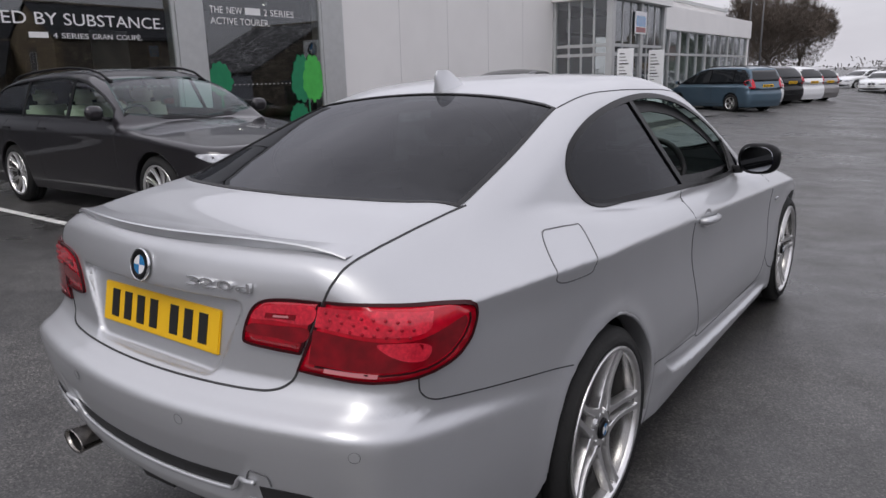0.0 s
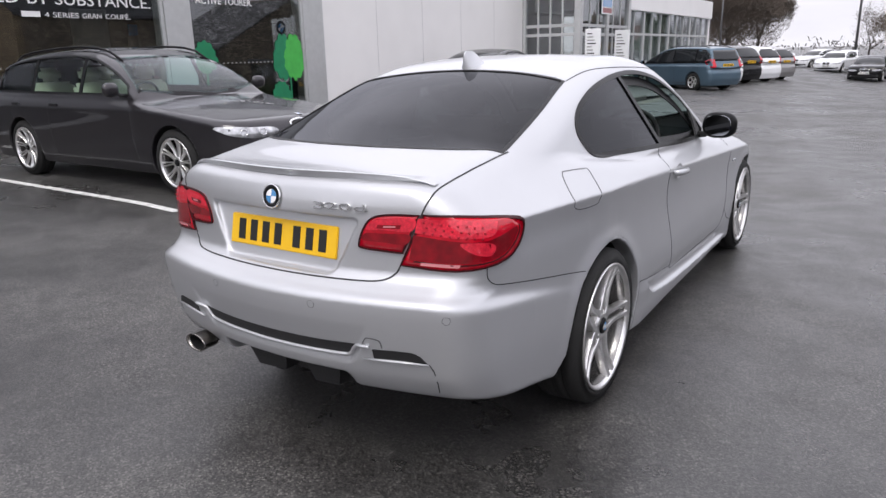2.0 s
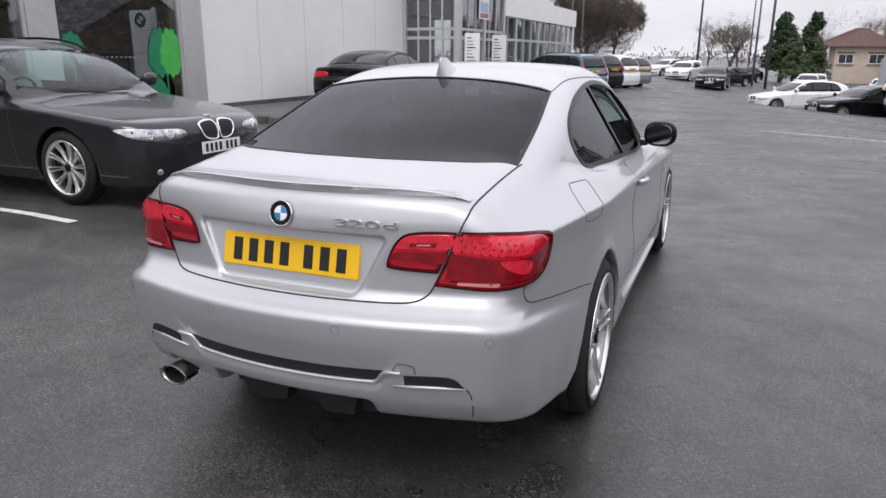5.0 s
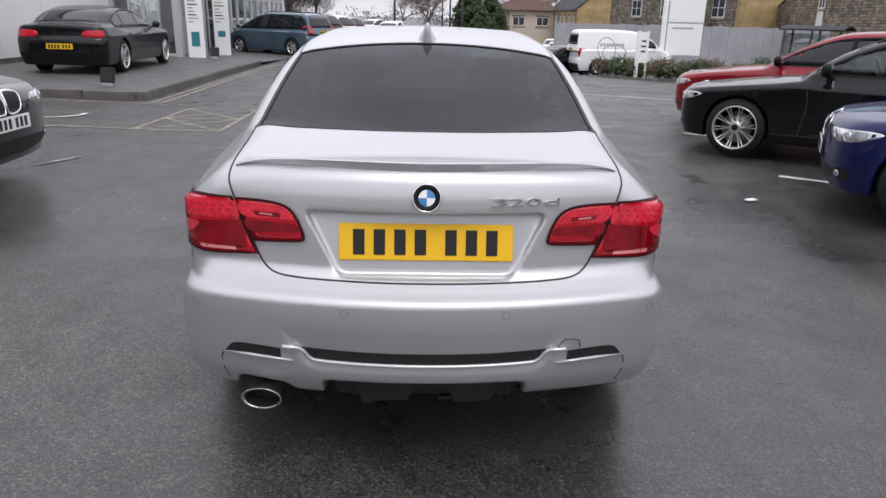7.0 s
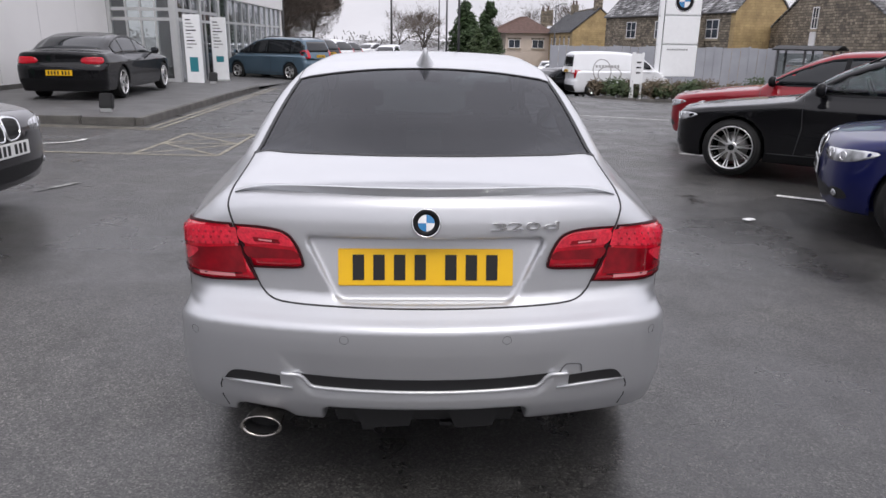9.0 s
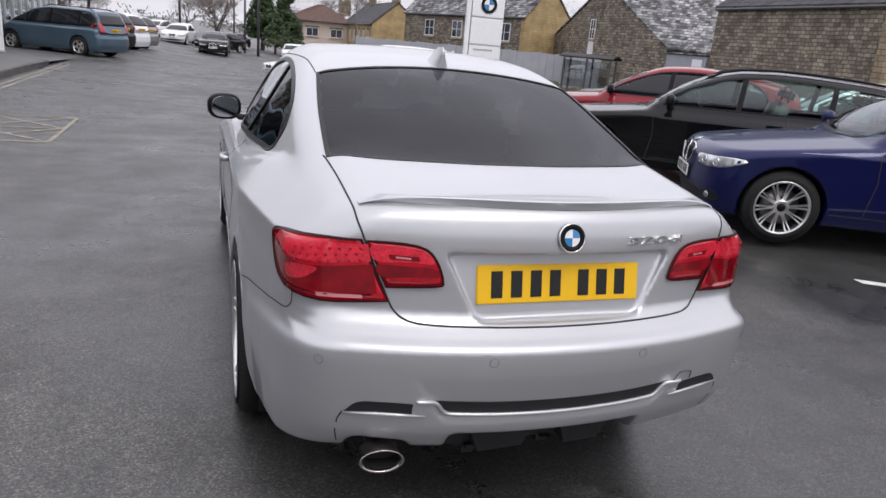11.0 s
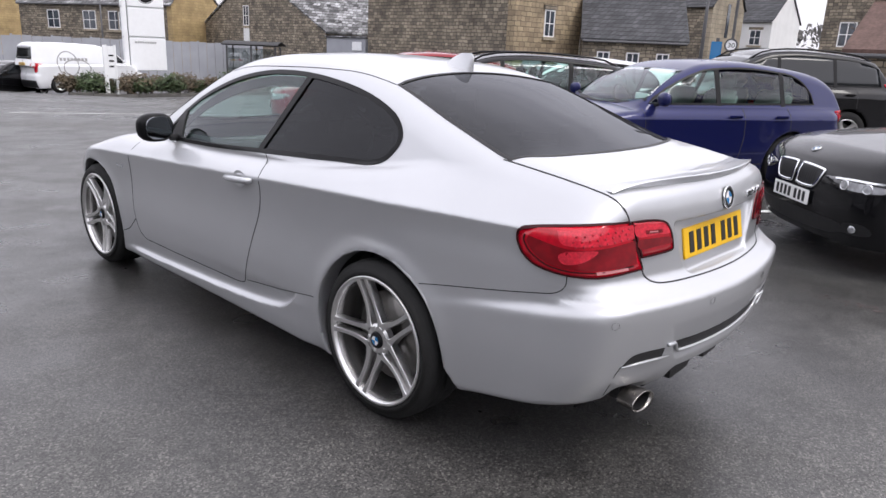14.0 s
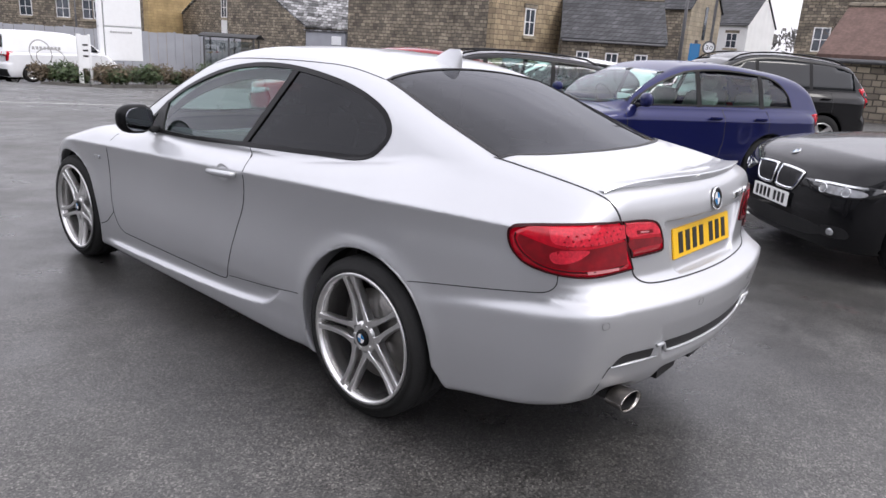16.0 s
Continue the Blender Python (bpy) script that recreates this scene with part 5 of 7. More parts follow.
    for x0, x1 in ((-.245, -.02), (.05, .245)):
        fb = bmesh.new()
        a_ = [fb.verts.new(c) for c in ((x0, .075, .40), (x1, .075, .40), (x1 - .03, .095, .296), (x0 + .05, .095, .288))]
        b_ = [fb.verts.new(c) for c in ((x0, .30, .40), (x1, .30, .40), (x1 - .03, .30, .29), (x0 + .05, .30, .28))]
        fb.faces.new(a_[::-1])
        fb.faces.new(b_)
        for i in range(4):
            fb.faces.new((a_[i], a_[(i + 1) % 4], b_[(i + 1) % 4], b_[i]))
        bmesh.ops.recalc_face_normals(fb, faces=fb.faces)
        part("diffuser_fin", fb, M["plastic"], car)
    ex = bmesh.new()
    add_lathe(ex, [(.11, .046), (.05, .050), (.043, .053), (.040, .051), (.045, .045), (.052, .043)], 32, "Y")
    for v in ex.verts:
        v.co.x = v.co.x * 1.24
        v.co.z *= 0.70
    e = part("exhaust_tip", ex, M["pipe_steel"], car, "oval sooted steel tailpipe tip", smooth=True)
    e.matrix_basis = pose(-.512, .0, .326, 0, 0, -4)
    inner = add_lathe(bmesh.new(), [(.052, .043), (.10, .042), (.101, .001)], 24, "Y")
    for v in inner.verts:
        v.co.x *= 1.24
        v.co.z *= .70
    part("pipe_mouth", inner, M["plastic"], e)
    part("exhaust_pipe", add_tube(bmesh.new(), [(-.505, .12, .335), (-.49, .5, .33), (-.45, .9, .30)], .035, 12), M["plastic"], car)
    # boot spoiler: a thin raised lip along the rear edge
    sp = bmesh.new()
    rows = []
    for x in np.linspace(-.580, .580, 41):
        q = (x / .595) ** 2
        y0 = .080 + .128 * q
        hgt = .019 * (1 - (x / .580) ** 6) + .001
        z0, z2 = (sh.cast(x, yy, "+z", 0.0)[0].z for yy in (y0 + .075, y0 + .026))
        rows.append([sp.verts.new(c) for c in ((x, y0 + .075, z0 + .0005), (x, y0 + .04, z2 + hgt * .62), (x, y0 + .004, z2 + hgt), (x, y0, z2 + hgt - .003), (x, y0 + .012, z2 - .006), (x, y0 + .04, z2 - .02))])
    for a, b in zip(rows, rows[1:]):
        for i in range(5):
            sp.faces.new((a[i], a[i + 1], b[i + 1], b[i]))
    bmesh.ops.recalc_face_normals(sp, faces=sp.faces)
    lip = part("boot_spoiler", sp, M["silver"], car, smooth=True)
    lip.data.set_sharp_from_angle(angle=radians(35))
    plate(car, "rear_plate", pose(0, 0.087, 0.8325, -12), M["plate_yellow"])
    c, nn = sh.cast(0, .976, "-y", 0.001)
    emblem(car, Matrix.Translation(c) @ Vector((0, -1, 0)).rotation_difference(nn).to_matrix().to_4x4(), 0.040)
    badge = pose(.182, sh.cast(.182, .966, "-y", .001)[0].y - .006, .953, 90, 0, 8)
    for ch, bx in (("3", 0), ("2", .053), ("0", .106), ("d", .160)):
        lettering(car, "badge_character", ch, .034, badge @ Matrix.Translation((bx, 0, 0)), M["badge_chrome"], .005, .045)
    # roof aerial
    fin = bmesh.new()
    rings = []
    zr = sh.cast(0, 1.40, "+z", 0)[0].z - 0.014
    for k in range(13):
        t = math.sin(k / 12 * math.pi / 2)
        back, front = 1.345 - .012 * t + .022 * t ** 8, 1.565 - .125 * t - .022 * t ** 6
        wy, cy, wx = (front - back) / 2, (front + back) / 2, .034 * (1 - t) ** 1.7 + .014 * (1 - t) + .007
        rings.append([fin.verts.new((wx * math.cos(a), cy + wy * math.sin(a), zr + (1.447 - zr) * t)) for a in np.linspace(0, 2 * math.pi, 20, endpoint=False)])
    for a, b in zip(rings, rings[1:]):
        for i in range(20):
            fin.faces.new((a[i], a[(i + 1) % 20], b[(i + 1) % 20], b[i]))
    fin.faces.new(rings[-1])
    bmesh.ops.recalc_face_normals(fin, faces=fin.faces)
    part("roof_aerial", fin, M["silver"], car, smooth=True)
    # cabin
    seat = lambda x, y, w, back, head: seats(car, x, y, w, back, head)
    seat(.36, 2.15, .26, 1, 1), seat(-.36, 2.15, .26, 1, 1)
    seat(.30, 1.10, .28, 0, 1), seat(-.30, 1.10, .28, 0, 1)
    part("dashboard", box((-.70, 2.92, .55), (.70, 3.25, .86), .06), M["leather"], car, smooth=True)
    part("cabin_floor", box((-.70, .75, .22), (.70, 3.2, .30), .02), M["leather"], car)
    part("parcel_shelf", box((-.60, .52, 1.00), (.60, 1.02, 1.04), .01), M["leather"], car)
    for sx in (1, -1):
        part("door_lining", box((sx * .70 - .03, 1.2, .30), (sx * .70 + .03, 3.0, .86), .02), M["leather"], car)
    st = bmesh.new()
    add_tube(st, [(.185 * math.cos(a), .185 * math.sin(a), 0) for a in np.linspace(0, 2 * math.pi, 40)], .016, 10, False)
    for a in (0.2, math.pi - 0.2, -math.pi / 2):
        add_tube(st, [(0, 0, -.01), (.18 * math.cos(a), .18 * math.sin(a), 0)], .018, 8)
    add_lathe(st, [(-.03, .065), (.012, .06), (.02, .04), (.02, .001)], 20, "Z")
    w = part("steering_wheel", st, M["leather"], car, smooth=True)
    w.matrix_basis = pose(.36, 2.70, .90, 68)
    part("inner_mirror", box((-.11, 2.50, 1.235), (.11, 2.53, 1.29), .012), M["plastic"], car)
    return car, sh


def seats(car, x, y, w, back, head, mat="leather"):
    bm = bmesh.new()
    add_box(bm, (x - w, y - .05, .42), (x + w, y + .48, .56), .05)
    b = part("seat", bm, M[mat], car, smooth=True)
    bk = bmesh.new()
    add_box(bk, (-w, -.07, 0), (w, .07, .62 if back else .50), .05)
    o = part("backrest", bk, M[mat], car, smooth=True)
    o.matrix_basis = pose(x, y, .50, 18)
    if head:
        hd = bmesh.new()
        add_box(hd, (-.14, -.05, 0), (.14, .05, .17), .045)
        for sx in (-.05, .05):
            add_tube(hd, [(sx, 0, -.08), (sx, 0, .03)], .006, 8)
        o = part("headrest", hd, M[mat], car, smooth=True)
        o.matrix_basis = pose(x, y - (.22 if back else .17), 1.10 if back else 1.01, 8)


def lettering(parent, name, text, size, m, mat, depth=0.002, width=None):
    """Raised letters in the built-in font, lying in their own x-y plane."""
    cu = bpy.data.curves.new(name, "FONT")
    cu.body, cu.size, cu.extrude, cu.resolution_u = text, size, depth, 3
    tmp = new(name, cu)
    me = bpy.data.meshes.new_from_object(tmp.evaluated_get(bpy.context.evaluated_depsgraph_get()))
    bpy.data.objects.remove(tmp)
    me.materials.clear()
    me.materials.append(mat)
    ob = new(name, me)
    ob.parent = parent
    if width:
        xs = [v.co.x for v in me.vertices]
        k = width / (max(xs) - min(xs))
        for v in me.vertices:
            v.co.x *= k
    ob.matrix_basis = m
    return ob


coupe()


def car_pose(x, y, yaw):
    return pose(x, y, ground_z(x, y), 0, 0, yaw)


def park(front_left_wheel, s, yaw):
    """The pose of a car whose front left tyre's outer face stands at that place; the facing angle counts to the left from +y."""
    a = radians(yaw)
    fx, fy = -math.sin(a), math.cos(a)
    lx, ly = -fy, fx
    ya, w = s["axles"][1], s["hw"] - 0.025
    return car_pose(front_left_wheel[0] - fx * ya - lx * w, front_left_wheel[1] - fy * ya - ly * w, yaw)


ROW = "cars in the angled bays"
ESTATE = generic_spec(5.00, 0.92, 1.49, "estate", 0.335, (0.208, 0.2015))
everyday_car("estate_car", car_pose(-8.2, 3.68, -91), "dark grey estate car parked nose out beside the showroom", ESTATE, "grey", "ten", 0.245, rails=True, pillars=(.26, .47), h=0.024, cabin="leather_beige")
TOURER = generic_spec(4.52, 0.90, 1.44, "estate", 0.325, (0.21, 0.175))
everyday_car("estate_car", park((3.52, 6.0), TOURER, 52), "black estate car with roof rails in an angled bay", TOURER, "black", "ten", 0.24, rails=True, pillars=(.26, .47), h=0.026, group=ROW, cabin="leather_grey")
HATCH = generic_spec(4.24, 0.875, 1.43, "hatch", 0.315, (0.205, 0.165))
everyday_car("hatchback_car", car_pose(7.19, 2.08, 62.5), "deep blue five-door hatchback in an angled bay", HATCH, "blue", "ten", 0.225, pillars=(.24, .45), h=0.024, group=ROW, cabin="leather_grey")
RED = generic_spec(4.32, 0.88, 1.43, "hatch", 0.315, (0.205, 0.165))
everyday_car("hatchback_car", park((4.2, 8.4), RED, 52), "red hatchback parked in an angled bay", RED, "red", "ten", 0.225, pillars=(.24, .45), group=ROW)
SALOON = generic_spec(4.62, 0.905, 1.43, "saloon", 0.325, (0.215, 0.165))
everyday_car("saloon_car", pose(3.29 + .715 * 4.62, .81 - .70 * 4.62, 0.02, 0, 0, 45.5), "black saloon with chrome grille in an angled bay", SALOON, "black", "ten", 0.225, pillars=(.26, .46), h=0.026, group=ROW, nose="wide")
GRAN = generic_spec(5.0, 0.945, 1.39, "saloon", 0.34, (0.215, 0.175))
everyday_car("saloon_car", pose(-7.45, 13.1, 0.165, 0, 0, 3.5), "black four-door coupe displayed on the raised pavement", GRAN, "black", "double", 0.25, pillars=(.28, .47), rear_plate_z=.41, lamp_h=1.05, tail="lamp_red", h=0.032)
MPV = generic_spec(4.40, 0.90, 1.63, "mpv", 0.33, (0.2, 0.19))
everyday_car("people_carrier", car_pose(-3.92, 26.42, 60), "blue people carrier parked beside the entrance", MPV, "steel_blue", "five", 0.21, rails=True, nose="", rear_lamp="tall", pillars=(.2, .45, .66), h=0.05)
VAN = generic_spec(4.80, 0.93, 2.0, "van", 0.33, (0.2, 0.2))
van, van_shell = everyday_car("delivery_van", car_pose(6.75, 31.3, -84), "white delivery van with grey ring and company markings", VAN, "white_paint", "five", 0.20, nose="", rear_lamp="van", h=0.05)
SUV = generic_spec(4.65, 0.94, 1.70, "estate", 0.37, (0.2, 0.185))
everyday_car("off_road_car", pose(11.8, 2.4, 0.0, 0, 0, 50), "black off-road estate with a roof spoiler in the row behind", SUV, "black", "five", 0.24, rails=True, pillars=(.26, .47), rear_lamp="tall", h=0.045)
everyday_car("hatchback_car", car_pose(5.6, 35.5, 118), "white hatchback parked beyond the van", HATCH, "white_paint", "ten", 0.22, pillars=(.24, .45), h=0.06)
everyday_car("saloon_car", car_pose(8.1, 33.6, 121), "dark saloon parked beside the van", SALOON, "black", "ten", 0.225, pillars=(.26, .46), h=0.06)
everyday_car("estate_car", car_pose(24, 34, 60), "silver estate car far off by the fence", TOURER, "silver_far", "five", 0.22, pillars=(.26, .47), h=0.07)
everyday_car("hatchback_car", car_pose(9.6, 5.0, 50), "white car in the row behind", HATCH, "white_paint", "ten", 0.22, pillars=(.24, .45), h=0.06)
everyday_car("hatchback_car", car_pose(-4.35, 29.3, 62), "silver hatchback in the showroom's row", HATCH, "white_paint", "five", 0.21, pillars=(.24, .45), h=0.06)
everyday_car("off_road_car", car_pose(-4.15, 32.2, 62), "dark off-road car in the showroom's row", SUV, "black", "five", 0.24, pillars=(.26, .47), rear_lamp="tall", h=0.07)
everyday_car("off_road_car", car_pose(-3.75, 35.0, 62), "white off-road car in the showroom's row", SUV, "white_paint", "five", 0.24, pillars=(.26, .47), rear_lamp="tall", h=0.07)
everyday_car("off_road_car", car_pose(-3.55, 38.2, 62), "silver off-road car in the showroom's row", SUV, "silver_far", "five", 0.24, pillars=(.26, .47), rear_lamp="tall", h=0.07)
first, _ = everyday_car("saloon_car", car_pose(-2.4, 58, 170), "white saloon in the far rows", SALOON, "white_paint", "five", 0.22, h=0.08, mirrors=False, group="far parked cars")
dark, _ = everyday_car("saloon_car", car_pose(-0.2, 50, 176), "dark saloon in the far rows", SALOON, "black", "five", 0.22, h=0.08, mirrors=False, group="far parked cars")
rng = random.Random(4)
for k in range(16):
    x, y = -13.5 + 2.5 * k, 60 + rng.uniform(-3, 6)
    copy_thing(first if k % 3 else dark, car_pose(x - 6.5 * (k % 2), y + 6 * (k % 2), 160 + rng.uniform(-20, 20)))

part("side_skirt", van_shell.patch([(1.35, .22), (3.35, .22), (3.35, .42), (1.35, .42)], "+x", 0.006, 0.2, 0.004), M["plastic"], van)
part("rear_bumper", van_shell.patch([(-.80, .22), (.80, .22), (.80, .50), (-.80, .50)], "-y", 0.010, 0.1, 0.008), M["plastic"], van)
part("door_split", van_shell.line([(0, .52), (0, 1.75)], "-y", 0.012, 0.002), M["gap"], van)
# the van's side markings: two grey rings and a line of plain bars
for (cy, cz, ry, rz) in ((1.35, 1.15, .42, .50), (1.70, 1.0, .55, .34)):
    ringp = [(cy + ry * math.cos(a), cz + rz * math.sin(a)) for a in np.linspace(0, 2 * math.pi, 36, endpoint=False)]
    part("ring_marking", van_shell.line(ringp, "+x", 0.045, 0.006, True), M["text_grey"], van)
for k in range(8):
    y0 = 1.05 + .145 * k
    part("marking_bar", van_shell.patch([(y0, 1.28), (y0 + .10, 1.28), (y0 + .10, 1.40), (y0, 1.40)], "+x", 0.007, 0.2, 0), M["text_grey"], van)


# ---- markings on the ground ----
def stripe(name, a, b, w, mat, label):
    """A painted line on the ground."""
    d = Vector((b[0] - a[0], b[1] - a[1], 0))
    n = max(1, int(d.length / 0.5))
    s = Vector((-d.y, d.x, 0)).normalized() * w / 2
    bm = bmesh.new()
    prev = None
    for i in range(n + 1):
        c = Vector((a[0], a[1], 0)) + d * i / n
        row = []
        for e in (c - s, c + s):
            row.append(bm.verts.new((e.x, e.y, ground_z(e.x, e.y) + 0.006)))
        if prev:
            bm.faces.new((prev[0], row[0], row[1], prev[1]))
        prev = row
    return tagged(part(name, bm, M[mat], None), label, "road marking", kind="structure")


stripe("bay_line", (-9.3, 2.44), (-3.7, 2.30), .09, "white_line", "worn white bay line beside the estate car")
for k in range(5):
    x0, y0 = 3.66 - .02 * k, 7.9 - 2.85 * k
    stripe("bay_line", (x0, y0), (x0 + .79 * 4.6, y0 - .61 * 4.6), .09, "white_line", "white line between the angled bays")
stripe("give_way_line", (1.8, 15.5), (6.4, 13.1), .12, "white_line", "white line across the yard's mouth")
stripe("bay_line", (-9.0, 7.13), (-2.66, 7.24), .08, "yellow_line", "worn line at the foot of the marked bay")
for a, b in (((-3.76, 7.24), (-3.76, 9.5)), ((-2.66, 7.24), (-2.70, 9.5)), ((-3.76, 9.5), (-2.70, 9.5)), ((-3.76, 7.24), (-2.70, 8.4)), ((-2.66, 7.24), (-3.76, 8.4)), ((-3.76, 8.4), (-2.70, 9.5)), ((-2.70, 8.4), (-3.76, 9.5)), ((-3.76, 8.4), (-2.70, 8.4))):
    stripe("hatching", a, b, .055, "yellow_line", "worn yellow cross hatching beside the bay")
for dx in (0.0, 0.16):
    stripe("kerb_line", (-4.55 + dx, 10.0), (-4.75 + dx, 21.0), .06, "yellow_line", "double yellow line along the kerb")
    stripe("kerb_line", (-9.2, 10.0 - dx), (-4.4 + dx, 10.0 - dx), .06, "yellow_line", "double yellow line along the kerb")
rnd = random.Random(41)


def flakes(name, pts, size, mat, label, category="road marking"):
    """Ragged thin flecks lying on the ground round the given places."""
    bm = bmesh.new()
    for x, y in pts:
        n_, a0, st = rnd.randint(5, 8), rnd.uniform(0, 6.3), rnd.uniform(1.0, 2.4)
        r0 = size * rnd.uniform(.35, 1.0)
        vs = []
        for k in range(n_):
            a = 2 * math.pi * k / n_
            u, v = r0 * st * math.cos(a) * rnd.uniform(.6, 1.2), r0 * math.sin(a) * rnd.uniform(.6, 1.2)
            px, py = x + u * math.cos(a0) - v * math.sin(a0), y + u * math.sin(a0) + v * math.cos(a0)
            vs.append(bm.verts.new((px, py, ground_z(px, py) + .005)))
        bm.faces.new(vs)
    return tagged(part(name, bm, M[mat], None), label, category, kind="stuff")


flakes("scuffed_paint", [(3.75 + rnd.gauss(0, .16), .82 + rnd.gauss(0, .13)) for _ in range(46)], .024, "worn_white", "worn flecks of old white paint on the asphalt")
flakes("scuffed_paint", [(2.335 + rnd.gauss(0, .025), .12 + rnd.uniform(-.28, .28)) for _ in range(34)], .013, "worn_red", "worn flecks of a pale reddish line on the asphalt")
flakes("wet_leaves", [(2.69 + rnd.gauss(0, .05), 4.85 + rnd.gauss(0, .12)) for _ in range(26)], .022, "dead_leaf", "dark wet leaves lying on the asphalt", "leaves")
stripe("scuffed_paint", (-3.62, 4.6), (-3.45, 5.15), .06, "worn_white", "pale scuff on the asphalt near the estate car")
sym = bmesh.new()
for k in range(20):
    a0, a1 = (math.pi * (0.9 + 1.2 * q / 20) for q in (k, k + 1))
    vs = [sym.verts.new((-5.4 + r * math.cos(a), 8.4 + .8 * r * math.sin(a), ground_z(-5.4, 8.4) + .006)) for a, r in ((a0, .52), (a1, .52), (a1, .44), (a0, .44))]
    sym.faces.new(vs)
tagged(part("bay_symbol", sym, M["white_line"], None), "worn curved white symbol in the marked bay", "road marking", kind="structure")
litter = bmesh.new()
add_box(litter, (-.05, -.03, 0), (.05, .03, .012), .004)
ob = part("litter", litter, M["text_white"], None)
ob.matrix_world = pose(2.87, 3.99, 0.001, 0, 0, 20)
tagged(ob, "scrap of white litter on the asphalt", "litter")


# ---- showroom ----
def slab(name, lo, hi, mat, label, category="wall", bevel=0.0):
    return tagged(part(name, box(lo, hi, bevel), M[mat], None), label, category, kind="structure")


WX = -9.9
pav = bmesh.new()
for j in range(24):
    y0, y1 = 10.36 + (28 - 10.36) * j / 24, 10.36 + (28 - 10.36) * (j + 1) / 24
    for i in range(10):
        x0, x1 = WX + .0 + (4.98 * i / 10), WX + (4.98 * (i + 1) / 10)
        vs = [pav.verts.new((x, y, ground_z(x, y) + 0.125 * min(1, max(0.06, (24 - y) / 5)))) for x, y in ((x0, y0), (x1, y0), (x1, y1), (x0, y1))]
        pav.faces.new(vs)
bmesh.ops.remove_doubles(pav, verts=pav.verts, dist=0.001)
pavement = tagged(part("pavement", pav, M["slab"], None), "dark damp paved strip before the showroom", "pavement", kind="structure")
kerb_me = bpy.data.meshes.new("kerb_stone")
kb = box((-.07, 0, -.15), (.07, .885, .13), .018)
kb.to_mesh(kb_me := kerb_me)
kb.free()
kerb_me.materials.append(M["kerb"])
kerbs = thing("kerb", pose(0, 0, 0), "row of grey concrete kerb stones", "kerb", kind="structure")
for k in range(11):
    o = new("kerb_stone", kerb_me)
    o.parent = kerbs
    y = 10.35 + .9 * k
    drop = 0.125 * (1 - min(1, max(0.1, (24 - y) / 5)))
    o.matrix_basis = pose(-4.85 - .02 * k, y, ground_z(-4.85, y) - drop)
for k in range(6):
    o = new("kerb_stone", kerb_me)
    o.parent = kerbs
    x = -4.92 - .9 * k
    o.matrix_basis = pose(x, 10.36, ground_z(x - .45, 10.3), 0, 0, 90)

slab("wall_white", (WX - .3, 11.2, 0.32), (WX, 21.5, 4.6), "white_wall", "white clad showroom wall")
slab("wall_plinth", (WX - .3, 11.2, -.2), (WX + .02, 21.5, 0.318), "kerb", "dark plinth under the white wall")
for k in range(1, 5):
    slab("trim_joint", (WX - .002, 11.2 + 2.06 * k - .004, .33), (WX + .0015, 11.2 + 2.06 * k + .004, 4.6), "text_grey", "fine joint between cladding panels", "trim")
slab("wall_north", (WX - .3, 21.5, 3.8), (WX, 43, 4.6), "white_wall", "white upper wall behind the entrance")
slab("wall_pier", (WX - .3, 10.55, -.2), (WX + .04, 11.196, 4.6), "frame_grey", "grey pier at the end of the shop window")
slab("wall_pier", (WX - .3, 6.93, -.2), (WX + .05, 7.46, 4.6), "frame_grey", "grey pier between the shop windows")
slab("wall_sill", (WX - .3, -8, -.2), (WX + .02, 6.926, .32), "kerb", "dark sill under the shop windows")
slab("wall_sill", (WX - .3, 7.464, -.2), (WX + .02, 10.546, .32), "kerb", "dark sill under the shop windows")
slab("wall_head", (WX - .3, -8, 3.6), (WX, 6.926, 4.6), "frame_grey", "grey head over the shop windows")
slab("wall_head", (WX - .3, 7.464, 3.6), (WX, 10.546, 4.6), "frame_grey", "grey head over the shop windows")
slab("wall_south", (WX - 8, -8.3, -.2), (WX, -8, 4.6), "white_wall", "white end wall of the showroom")
# Inner surfaces carry the dim room's shade in their colour.
slab("wall_back", (WX - 8.3, -8, -.2), (WX - 8, 43, 4.6), "unlit_room", "back wall of the showroom, its shade put into the dark colour")
slab("ceiling", (WX - 8, -8, 3.62), (WX - .3, 43, 3.8), "unlit_room", "showroom ceiling, its shade put into the dark colour", "ceiling")
slab("roof", (WX - 8.3, -8.3, 4.6), (WX + .1, 43, 4.75), "frame_grey", "flat grey showroom roof", "roof")
slab("floor", (WX - 8, -8, -.02), (WX - .3, 43, .20), "slab", "dark tiled showroom floor", "floor")
slab("wall_partition", (WX - 3.2, 13, .20), (WX - 3.05, 21, 3.6), "unlit_room", "partition inside the showroom, darkened for the room's shade")
slab("wall_partition", (WX - 5.0, 2.2, .20), (WX - 4.9, 4.4, 3.0), "unlit_room", "partition inside the showroom, darkened for the room's shade")

